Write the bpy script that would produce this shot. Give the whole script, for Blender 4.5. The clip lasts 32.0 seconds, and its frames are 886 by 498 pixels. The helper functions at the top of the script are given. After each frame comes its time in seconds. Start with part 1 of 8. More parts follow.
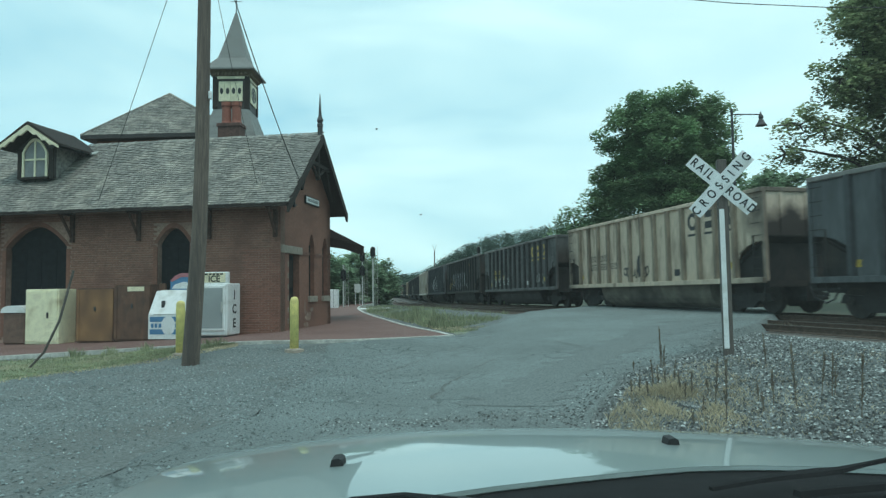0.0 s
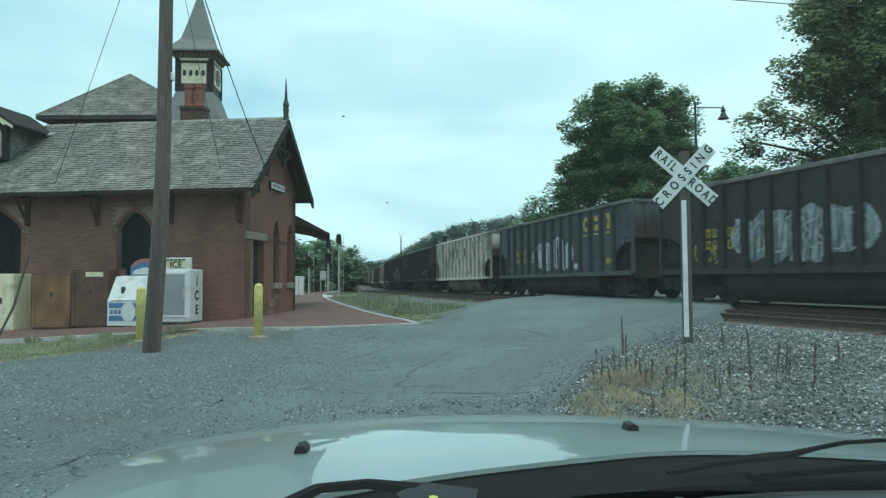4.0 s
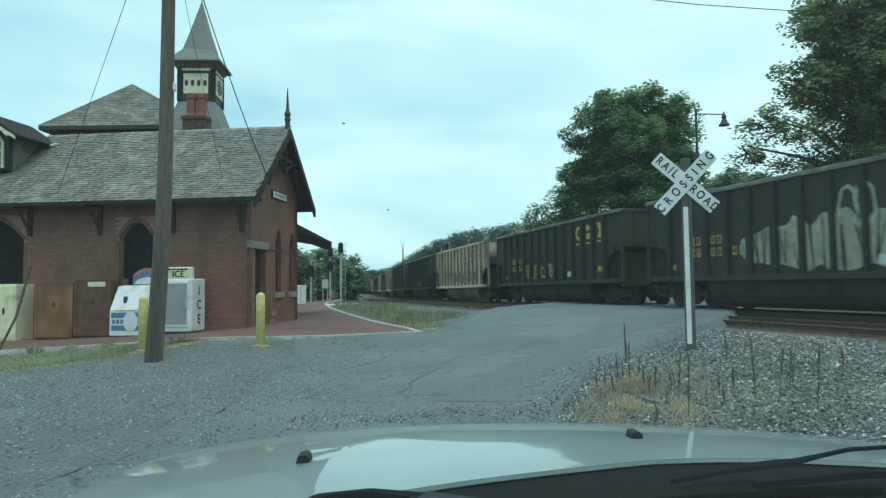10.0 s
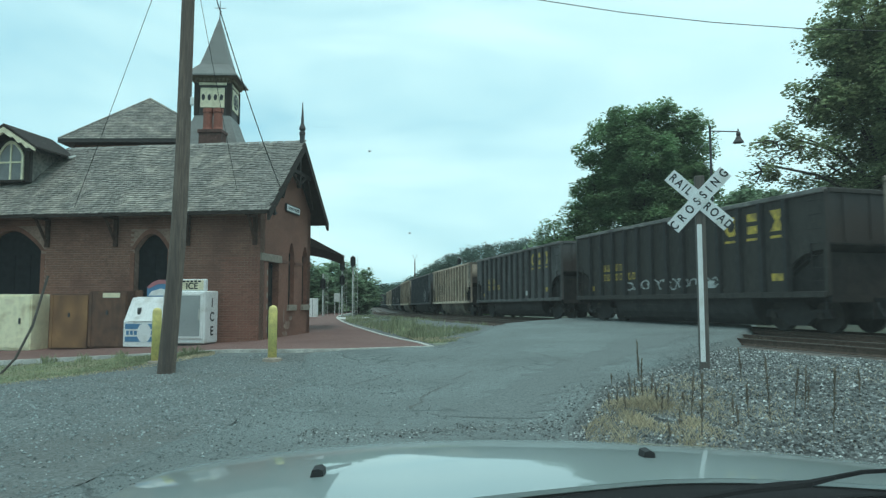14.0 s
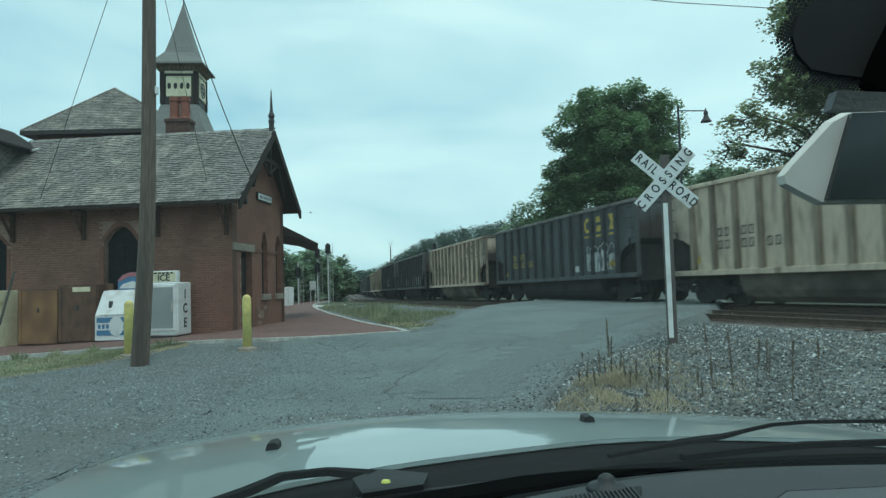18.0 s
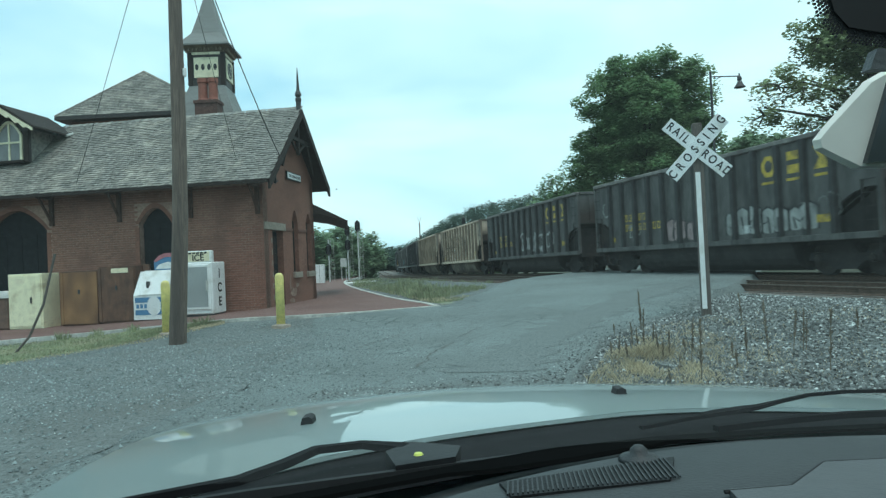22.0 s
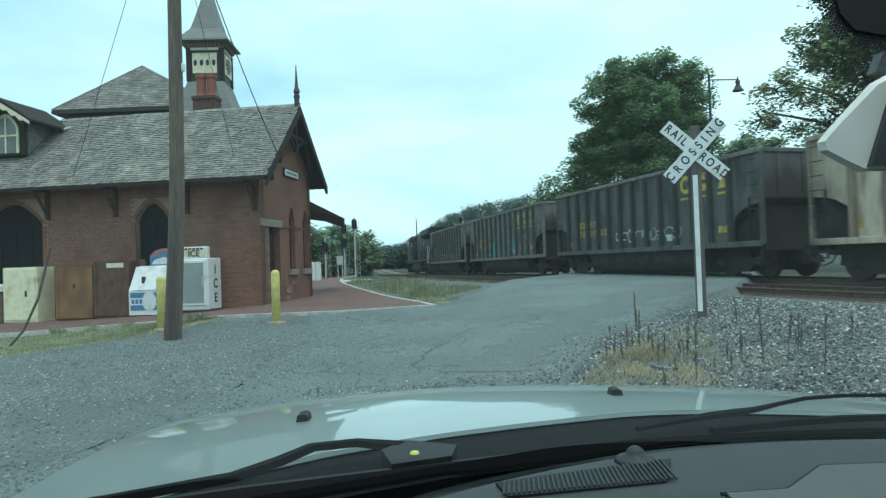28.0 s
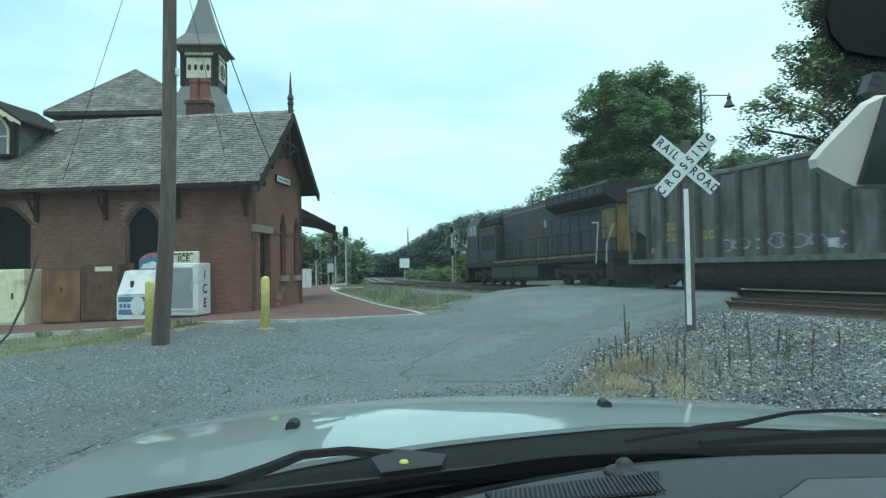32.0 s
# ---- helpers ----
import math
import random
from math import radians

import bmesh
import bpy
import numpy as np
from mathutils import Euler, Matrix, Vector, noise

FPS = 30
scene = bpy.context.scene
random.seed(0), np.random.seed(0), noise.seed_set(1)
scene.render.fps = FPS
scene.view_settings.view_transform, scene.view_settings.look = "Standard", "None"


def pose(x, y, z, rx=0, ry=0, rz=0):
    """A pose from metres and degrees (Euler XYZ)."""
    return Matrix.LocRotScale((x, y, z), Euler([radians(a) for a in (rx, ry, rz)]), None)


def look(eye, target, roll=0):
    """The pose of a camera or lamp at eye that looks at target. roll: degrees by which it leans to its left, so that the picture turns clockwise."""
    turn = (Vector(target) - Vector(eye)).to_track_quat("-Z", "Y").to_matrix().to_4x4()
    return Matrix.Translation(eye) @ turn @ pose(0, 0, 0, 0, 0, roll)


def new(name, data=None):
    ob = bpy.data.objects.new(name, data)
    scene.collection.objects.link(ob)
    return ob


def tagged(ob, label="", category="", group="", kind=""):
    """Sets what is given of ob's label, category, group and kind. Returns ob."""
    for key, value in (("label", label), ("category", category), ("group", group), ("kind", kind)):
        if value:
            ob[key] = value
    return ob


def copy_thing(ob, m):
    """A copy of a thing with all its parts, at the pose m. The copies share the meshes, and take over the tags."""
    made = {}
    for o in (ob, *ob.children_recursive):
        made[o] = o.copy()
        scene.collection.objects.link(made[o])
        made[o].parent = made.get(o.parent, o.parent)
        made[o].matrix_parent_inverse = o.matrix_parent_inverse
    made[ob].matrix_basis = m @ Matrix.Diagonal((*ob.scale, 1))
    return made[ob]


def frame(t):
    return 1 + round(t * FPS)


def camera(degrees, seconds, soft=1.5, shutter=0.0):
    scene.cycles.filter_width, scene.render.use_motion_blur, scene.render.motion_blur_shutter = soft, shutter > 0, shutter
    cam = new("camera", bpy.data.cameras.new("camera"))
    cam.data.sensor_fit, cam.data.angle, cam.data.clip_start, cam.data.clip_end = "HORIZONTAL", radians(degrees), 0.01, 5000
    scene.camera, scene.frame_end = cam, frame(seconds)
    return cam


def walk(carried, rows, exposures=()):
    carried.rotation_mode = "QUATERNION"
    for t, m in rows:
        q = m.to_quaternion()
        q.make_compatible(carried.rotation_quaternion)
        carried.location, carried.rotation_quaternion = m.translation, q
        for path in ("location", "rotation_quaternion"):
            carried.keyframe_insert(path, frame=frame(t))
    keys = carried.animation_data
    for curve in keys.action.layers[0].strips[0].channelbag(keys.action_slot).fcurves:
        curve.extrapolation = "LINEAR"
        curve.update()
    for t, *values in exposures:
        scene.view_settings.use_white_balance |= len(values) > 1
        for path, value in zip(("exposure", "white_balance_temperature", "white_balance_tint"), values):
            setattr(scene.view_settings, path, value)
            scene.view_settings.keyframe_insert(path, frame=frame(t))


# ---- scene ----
EXPOSURE = [(0.0, 0.0, 6400, 6), (14.0, 0.02, 6400, 6), (15.8, -0.02, 6400, 6), (17.2, -0.2, 6400, 6), (18.0, -0.18, 6400, 6), (19.0, 0.03, 6400, 6), (20.0, 0.12, 6330, 7), (32.0, 0.18, 6290, 7)]
cam = camera(67.0, 32.0, soft=1.35, shutter=0.3)
PATH = [
    (0.0, pose(0.0000, -0.0000, 1.4500, 93.500, 0.800, 0.000)),
    (0.5, pose(0.0010, -0.0011, 1.4479, 93.294, 1.374, -0.049)),
    (1.0, pose(0.0022, 0.0022, 1.4465, 93.031, 1.656, -0.071)),
    (1.5, pose(0.0020, 0.0002, 1.4473, 92.756, 2.118, -0.065)),
    (2.0, pose(-0.0010, -0.0038, 1.4523, 92.605, 1.294, -0.460)),
    (2.5, pose(-0.0016, 0.0004, 1.4505, 92.642, 0.432, -1.361)),
    (3.0, pose(-0.0006, -0.0006, 1.4495, 92.435, 0.210, -2.201)),
    (3.5, pose(0.0007, -0.0014, 1.4502, 92.321, 0.434, -2.786)),
    (5.5, pose(-0.0016, -0.0055, 1.4504, 93.030, 0.357, -2.980)),
    (6.0, pose(-0.0014, -0.0021, 1.4488, 93.000, 0.521, -2.917)),
    (6.5, pose(-0.0006, -0.0034, 1.4487, 93.050, 0.628, -2.913)),
    (7.0, pose(0.0006, 0.0017, 1.4462, 93.038, 1.038, -2.869)),
    (7.5, pose(-0.0003, -0.0019, 1.4492, 92.995, 1.092, -2.871)),
    (8.0, pose(-0.0004, -0.0011, 1.4497, 93.048, 1.034, -2.862)),
    (8.5, pose(-0.0009, -0.0025, 1.4497, 93.083, 0.886, -2.781)),
    (9.0, pose(0.0005, 0.0009, 1.4483, 93.095, 0.767, -2.740)),
    (9.5, pose(-0.0007, -0.0027, 1.4502, 93.060, 0.671, -2.720)),
    (10.0, pose(0.0009, 0.0003, 1.4498, 93.118, 0.691, -2.711)),
    (10.5, pose(-0.0078, -0.0064, 1.4591, 93.309, -1.011, -2.340)),
    (11.0, pose(-0.0257, -0.0095, 1.4672, 93.252, -2.419, -0.796)),
    (11.5, pose(-0.0153, -0.0120, 1.4550, 93.095, -3.177, -0.628)),
    (12.0, pose(-0.0128, -0.0115, 1.4524, 93.138, -2.142, -0.780)),
    (12.5, pose(-0.0155, -0.0188, 1.4532, 93.457, -1.122, -1.096)),
    (13.0, pose(-0.0145, -0.0197, 1.4529, 93.900, -0.403, -1.496)),
    (13.5, pose(-0.0142, -0.0190, 1.4528, 94.401, 0.064, -1.706)),
    (15.5, pose(0.0382, -0.0427, 1.4857, 94.249, -0.797, -2.614)),
    (16.0, pose(0.0345, -0.1747, 1.4988, 96.040, -0.028, -4.633)),
    (16.5, pose(0.0043, -0.1927, 1.4606, 95.807, 0.695, -5.351)),
    (17.0, pose(0.0600, -0.1022, 1.4466, 95.650, 0.688, -6.687)),
    (17.5, pose(0.0606, -0.1036, 1.4407, 95.423, 0.975, -6.172)),
    (18.0, pose(0.0620, -0.0964, 1.4394, 93.051, 1.660, -3.688)),
    (18.5, pose(0.0662, -0.0956, 1.4394, 92.221, 2.225, -3.239)),
    (19.0, pose(0.0668, -0.0933, 1.4393, 91.500, 2.715, -2.669)),
    (19.5, pose(0.0665, -0.0936, 1.4395, 91.037, 2.896, -2.172)),
    (20.0, pose(0.0658, -0.0937, 1.4392, 90.820, 3.023, -1.802)),
    (20.5, pose(0.0659, -0.0922, 1.4390, 90.742, 3.166, -1.503)),
    (21.0, pose(0.0628, -0.0948, 1.4391, 90.741, 2.686, -1.279)),
    (21.5, pose(0.0635, -0.0954, 1.4385, 90.870, 2.515, -1.218)),
    (22.0, pose(0.0643, -0.0943, 1.4386, 91.014, 2.717, -1.147)),
    (22.5, pose(0.0588, -0.0918, 1.4387, 91.013, 2.192, -1.399)),
    (23.0, pose(0.0601, -0.0918, 1.4386, 90.827, 1.853, -1.758)),
    (23.5, pose(0.0625, -0.0913, 1.4387, 90.643, 2.207, -2.009)),
    (24.0, pose(0.0622, -0.0912, 1.4385, 90.610, 2.375, -2.121)),
    (24.5, pose(0.0609, -0.0908, 1.4388, 90.544, 2.023, -2.151)),
    (25.0, pose(0.0617, -0.0918, 1.4387, 90.497, 1.940, -2.113)),
    (25.5, pose(0.0619, -0.0917, 1.4381, 90.531, 1.976, -2.023)),
    (27.5, pose(0.0647, -0.0922, 1.4372, 90.877, 2.314, -1.548)),
    (28.0, pose(0.0608, -0.0913, 1.4376, 90.937, 1.948, -1.455)),
    (28.5, pose(0.0618, -0.0915, 1.4380, 90.939, 1.889, -1.422)),
    (29.0, pose(0.0593, -0.0932, 1.4377, 91.011, 1.554, -1.499)),
    (29.5, pose(0.0595, -0.0923, 1.4377, 91.094, 1.279, -1.603)),
    (30.0, pose(0.0591, -0.0928, 1.4380, 91.152, 1.283, -1.708)),
    (30.5, pose(0.0594, -0.0929, 1.4376, 91.198, 1.244, -1.850)),
    (31.0, pose(0.0600, -0.0941, 1.4374, 91.289, 1.346, -1.944)),
    (31.5, pose(0.0568, -0.0950, 1.4378, 91.425, 1.039, -2.067)),
    (32.0, pose(0.0574, -0.0950, 1.4376, 91.707, 0.965, -2.242)),
]
walk(cam, PATH, exposures=EXPOSURE)

# ---- world and light ----
world = bpy.data.worlds.new("overcast_sky")
scene.world = world
world.use_nodes = True
wt = world.node_tree
wt.nodes.clear()


def wnode(kind, **vals):
    n = wt.nodes.new(kind)
    for k, val in vals.items():
        n.inputs[k].default_value = val
    return n


w_out = wt.nodes.new("ShaderNodeOutputWorld")
w_bg = wnode("ShaderNodeBackground", Strength=1.25)
sky = wt.nodes.new("ShaderNodeTexSky")
sky.sky_type = "NISHITA"
sky.sun_disc = False
sky.sun_elevation = radians(69)
sky.sun_rotation = radians(158)
sky.air_density, sky.dust_density, sky.ozone_density = 1.2, 2.0, 2.0
w_co = wt.nodes.new("ShaderNodeTexCoord")
w_map = wnode("ShaderNodeMapping")
w_map.inputs["Scale"].default_value = (1.0, 1.0, 3.4)
w_map.inputs["Rotation"].default_value = (radians(8), radians(-6), 0)
w_noise = wnode("ShaderNodeTexNoise", Scale=2.1, Detail=5.0, Roughness=0.52, Distortion=0.5)
w_ramp = wt.nodes.new("ShaderNodeValToRGB")
w_ramp.color_ramp.elements[0].position, w_ramp.color_ramp.elements[1].position = 0.33, 0.66
w_ramp.color_ramp.elements[0].color = (0.35, 0.67, 0.78, 1)
w_ramp.color_ramp.elements[1].color = (0.68, 0.99, 1.0, 1)
w_skyk = wt.nodes.new("ShaderNodeVectorMath")
w_skyk.operation = "SCALE"
w_skyk.inputs["Scale"].default_value = 0.06
w_add = wt.nodes.new("ShaderNodeMix")
w_add.data_type, w_add.inputs["Factor"].default_value = "RGBA", 0.8
wt.links.new(w_co.outputs["Generated"], w_map.inputs["Vector"])
wt.links.new(w_map.outputs["Vector"], w_noise.inputs["Vector"])
wt.links.new(w_noise.outputs["Fac"], w_ramp.inputs["Fac"])
wt.links.new(sky.outputs["Color"], w_skyk.inputs[0])
wt.links.new(w_skyk.outputs["Vector"], w_add.inputs["A"])
wt.links.new(w_ramp.outputs["Color"], w_add.inputs["B"])
w_dot = wt.nodes.new("ShaderNodeVectorMath")
w_dot.operation = "DOT_PRODUCT"
w_dot.inputs[1].default_value = Vector((0.8, 0.5, 0.33)).normalized()
w_glow = wnode("ShaderNodeMapRange")
w_glow.inputs["From Min"].default_value, w_glow.inputs["From Max"].default_value = 0.55, 1.0
w_glow.inputs["To Max"].default_value = 0.55
w_thin = wt.nodes.new("ShaderNodeMix")
w_thin.data_type = "RGBA"
w_thin.inputs["B"].default_value = (0.74, 1.0, 0.99, 1)
wt.links.new(w_co.outputs["Generated"], w_dot.inputs[0])
wt.links.new(w_dot.outputs["Value"], w_glow.inputs["Value"])
wt.links.new(w_glow.outputs["Result"], w_thin.inputs["Factor"])
wt.links.new(w_add.outputs["Result"], w_thin.inputs["A"])
wt.links.new(w_thin.outputs["Result"], w_bg.inputs["Color"])
wt.links.new(w_bg.outputs["Background"], w_out.inputs["Surface"])
sun_data = bpy.data.lights.new("sun", "SUN")
sun_data.energy, sun_data.angle, sun_data.color = 1.15, radians(20), (0.97, 0.97, 0.92)
sun = new("sun", sun_data)
sun.matrix_world = look((0, 0, 60), (-6, 15, 15))


# ---- materials ----
def material(name, base, rough=0.8, metal=0.0, var=0.25, scale=6.0, dark=None, streak=None, bump=0.0, bump_scale=60.0,
             stain=None, stain_scale=0.9, stain_amount=0.5, rand=0.0, island=0.0, coat=0.0, transmit=0.0, spec=0.5, trans_leaf=0.0, craze=0.0, ends=None, below=None):
    """A node material: base colour with fine grain, a broad stain, a random tint per piece and relief."""
    m = bpy.data.materials.new(name)
    m.use_nodes = True
    nt = m.node_tree
    b = nt.nodes["Principled BSDF"]
    b.inputs["Roughness"].default_value, b.inputs["Metallic"].default_value = rough, metal
    b.inputs["Coat Weight"].default_value = coat
    b.inputs["Transmission Weight"].default_value = transmit
    b.inputs["Specular IOR Level"].default_value = spec
    co = nt.nodes.new("ShaderNodeTexCoord")
    vec = co.outputs["Object"]
    if streak:
        mp = nt.nodes.new("ShaderNodeMapping")
        mp.inputs["Scale"].default_value = streak
        nt.links.new(vec, mp.inputs["Vector"])
        vec = mp.outputs["Vector"]

    def noise_fac(sc, detail, lo, hi, v=vec):
        n = nt.nodes.new("ShaderNodeTexNoise")
        n.inputs["Scale"].default_value, n.inputs["Detail"].default_value = sc, detail
        nt.links.new(v, n.inputs["Vector"])
        r = nt.nodes.new("ShaderNodeMapRange")
        r.inputs["From Min"].default_value, r.inputs["From Max"].default_value = lo, hi
        nt.links.new(n.outputs["Fac"], r.inputs["Value"])
        return r.outputs["Result"]

    def mix(fac, a, c):
        x = nt.nodes.new("ShaderNodeMix")
        x.data_type = "RGBA"
        nt.links.new(fac, x.inputs["Factor"]) if hasattr(fac, "links") else None
        for key, val in (("A", a), ("B", c)):
            if isinstance(val, tuple):
                x.inputs[key].default_value = (*val[:3], 1)
            else:
                nt.links.new(val, x.inputs[key])
        return x.outputs["Result"]

    lo = dark or tuple(c * (1 - var) for c in base)
    hi = tuple(min(1, c * (1 + var)) for c in base) if dark is None else base
    col = mix(noise_fac(scale, 6, 0.3, 0.7), lo, hi)
    if stain:
        f = noise_fac(stain_scale, 5, 0.62 - 0.3 * stain_amount, 0.72)
        col = mix(f, col, stain)
    if craze:
        # fine crazing in patches
        vo = nt.nodes.new("ShaderNodeTexVoronoi")
        vo.feature = "DISTANCE_TO_EDGE"
        vo.inputs["Scale"].default_value = craze
        wob = nt.nodes.new("ShaderNodeTexNoise")
        wob.inputs["Scale"].default_value, wob.inputs["Detail"].default_value = craze * 1.2, 4
        nt.links.new(vec, wob.inputs["Vector"])
        ad = nt.nodes.new("ShaderNodeVectorMath")
        ad.operation = "MULTIPLY_ADD"
        ad.inputs[1].default_value = (0.5, 0.5, 0.0)
        nt.links.new(wob.outputs["Color"], ad.inputs[0])
        nt.links.new(vec, ad.inputs[2])
        nt.links.new(ad.outputs["Vector"], vo.inputs["Vector"])
        edge = nt.nodes.new("ShaderNodeMapRange")
        edge.inputs["From Min"].default_value, edge.inputs["From Max"].default_value = 0.045, 0.012
        nt.links.new(vo.outputs["Distance"], edge.inputs["Value"])
        both = nt.nodes.new("ShaderNodeMath")
        both.operation = "MULTIPLY"
        nt.links.new(edge.outputs["Result"], both.inputs[0])
        nt.links.new(noise_fac(0.45, 3, 0.47, 0.66), both.inputs[1])
        col = mix(both.outputs["Value"], col, tuple(c * 0.42 for c in base))
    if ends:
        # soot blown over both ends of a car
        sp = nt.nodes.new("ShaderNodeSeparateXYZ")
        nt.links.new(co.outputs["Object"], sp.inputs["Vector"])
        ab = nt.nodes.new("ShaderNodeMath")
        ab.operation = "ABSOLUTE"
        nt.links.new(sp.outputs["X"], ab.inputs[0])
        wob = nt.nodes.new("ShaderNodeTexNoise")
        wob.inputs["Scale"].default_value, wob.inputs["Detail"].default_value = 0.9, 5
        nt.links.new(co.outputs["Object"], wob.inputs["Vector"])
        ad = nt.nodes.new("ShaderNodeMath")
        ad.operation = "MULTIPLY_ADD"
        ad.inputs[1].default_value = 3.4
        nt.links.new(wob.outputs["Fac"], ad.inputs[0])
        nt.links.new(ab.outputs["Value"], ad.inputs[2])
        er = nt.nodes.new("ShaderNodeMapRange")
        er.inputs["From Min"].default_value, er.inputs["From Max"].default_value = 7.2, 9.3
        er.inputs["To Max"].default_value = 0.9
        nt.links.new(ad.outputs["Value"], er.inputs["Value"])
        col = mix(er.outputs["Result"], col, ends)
    if below:
        # brown soot thrown up from the rails, thick at the foot of a sheet
        sp = nt.nodes.new("ShaderNodeSeparateXYZ")
        nt.links.new(co.outputs["Object"], sp.inputs["Vector"])
        wob = nt.nodes.new("ShaderNodeTexNoise")
        wob.inputs["Scale"].default_value, wob.inputs["Detail"].default_value = 1.3, 4
        nt.links.new(co.outputs["Object"], wob.inputs["Vector"])
        ad = nt.nodes.new("ShaderNodeMath")
        ad.operation = "MULTIPLY_ADD"
        ad.inputs[1].default_value = 1.6
        nt.links.new(wob.outputs["Fac"], ad.inputs[0])
        nt.links.new(sp.outputs["Z"], ad.inputs[2])
        er = nt.nodes.new("ShaderNodeMapRange")
        er.inputs["From Min"].default_value, er.inputs["From Max"].default_value = 4.35, 3.85
        nt.links.new(ad.outputs["Value"], er.inputs["Value"])
        col = mix(er.outputs["Result"], col, below)
    if rand or island:
        hsv = nt.nodes.new("ShaderNodeHueSaturation")
        src = nt.nodes.new("ShaderNodeObjectInfo").outputs["Random"] if rand else nt.nodes.new("ShaderNodeNewGeometry").outputs["Random Per Island"]
        r = nt.nodes.new("ShaderNodeMapRange")
        k = rand or island
        r.inputs["To Min"].default_value, r.inputs["To Max"].default_value = 1 - k, 1 + k
        nt.links.new(src, r.inputs["Value"])
        nt.links.new(r.outputs["Result"], hsv.inputs["Value"])
        nt.links.new(col, hsv.inputs["Color"])
        col = hsv.outputs["Color"]
    nt.links.new(col, b.inputs["Base Color"])
    if bump:
        n = nt.nodes.new("ShaderNodeTexNoise")
        n.inputs["Scale"].default_value, n.inputs["Detail"].default_value = bump_scale, 4
        nt.links.new(vec, n.inputs["Vector"])
        bp = nt.nodes.new("ShaderNodeBump")
        bp.inputs["Strength"].default_value, bp.inputs["Distance"].default_value = bump, 0.02
        nt.links.new(n.outputs["Fac"], bp.inputs["Height"])
        nt.links.new(bp.outputs["Normal"], b.inputs["Normal"])
    if trans_leaf:
        tr = nt.nodes.new("ShaderNodeBsdfTranslucent")
        nt.links.new(col, tr.inputs["Color"])
        ms = nt.nodes.new("ShaderNodeMixShader")
        ms.inputs["Fac"].default_value = trans_leaf
        nt.links.new(b.outputs["BSDF"], ms.inputs[1])
        nt.links.new(tr.outputs["BSDF"], ms.inputs[2])
        nt.links.new(ms.outputs["Shader"], nt.nodes["Material Output"].inputs["Surface"])
    return m


asphalt = material("asphalt", (0.17, 0.202, 0.197), 0.9, var=0.5, scale=38, stain=(0.125, 0.145, 0.141), stain_scale=0.42, stain_amount=0.7, bump=1.0, bump_scale=70, craze=1.5)
asphalt_patch = material("asphalt_patch", (0.132, 0.153, 0.149), 0.9, var=0.45, scale=34, bump=0.5, bump_scale=120)
crack_mat = material("crack_fill", (0.105, 0.112, 0.106), 0.95, var=0.4, scale=20)
gravel_dirt = material("gravel_dirt", (0.132, 0.15, 0.147), 0.95, var=0.5, scale=24, stain=(0.115, 0.12, 0.112), stain_scale=0.5, stain_amount=0.6, bump=0.9, bump_scale=45)
stone_dark = material("stone_dark", (0.168, 0.202, 0.2), 0.85, var=0.35, scale=9, island=0.55, bump=0.3)
stone_pale = material("stone_pale", (0.108, 0.118, 0.114), 0.85, var=0.3, scale=9, island=0.9, bump=0.3)
stone_chip = material("stone_chip", (0.36, 0.385, 0.37), 0.8, var=0.25, scale=9, island=0.5, bump=0.3)
far_ground = material("far_ground", (0.036, 0.046, 0.026), 0.95, var=0.4, scale=0.6, stain=(0.07, 0.066, 0.046), stain_scale=0.08)
brick = material("brick", (0.228, 0.1, 0.07), 0.88, var=0.25, scale=14, stain=(0.15, 0.062, 0.045), stain_scale=0.7, stain_amount=0.4, rand=0.16, bump=0.5, bump_scale=70)
brick_wall = material("brick_wall", (0.228, 0.102, 0.07), 0.9, var=0.2, scale=9, stain=(0.16, 0.07, 0.05), stain_scale=0.6, stain_amount=0.5, bump=0.5, bump_scale=60, streak=(1, 1, 2))
mortar = material("mortar", (0.16, 0.075, 0.055), 0.95, var=0.3, scale=25, bump=0.4)
joint_lime = material("lime_joint", (0.36, 0.235, 0.185), 0.95, var=0.3, scale=12, stain=(0.17, 0.082, 0.058), stain_scale=0.6, stain_amount=0.6)
pale_stone = material("pale_stone", (0.28, 0.235, 0.19), 0.85, var=0.25, scale=12, bump=0.3)
slate = material("slate", (0.185, 0.176, 0.157), 0.72, var=0.4, scale=10, rand=0.28, stain=(0.31, 0.285, 0.24), stain_scale=1.6, bump=0.4, bump_scale=30)
slate_bed = material("slate_bed", (0.185, 0.175, 0.155), 0.75, var=0.4, scale=10, island=0.28, stain=(0.31, 0.285, 0.24), stain_scale=1.6, bump=0.4, bump_scale=30)
tower_slate = material("tower_slate", (0.195, 0.2, 0.19), 0.7, var=0.2, scale=14, stain=(0.16, 0.16, 0.15), stain_scale=1.2, bump=0.3, bump_scale=30, streak=(1, 1, 5))
dark_wood = material("dark_wood", (0.032, 0.025, 0.022), 0.8, var=0.35, scale=9, streak=(1, 1, 6), spec=0.2)
tan_wood = material("tan_wood", (0.17, 0.13, 0.085), 0.8, var=0.3, scale=9)
sooty_brick = material("sooty_brick", (0.1, 0.052, 0.042), 0.9, var=0.3, scale=9, bump=0.4, bump_scale=60)
bracket_brown = material("brown_timber", (0.075, 0.042, 0.032), 0.8, var=0.3, scale=9, spec=0.2)
dark_paint = material("dark_paint", (0.03, 0.024, 0.022), 0.6, var=0.3, scale=8)
door_paint = material("door_paint", (0.011, 0.0125, 0.015), 0.8, var=0.35, scale=5, spec=0.15)
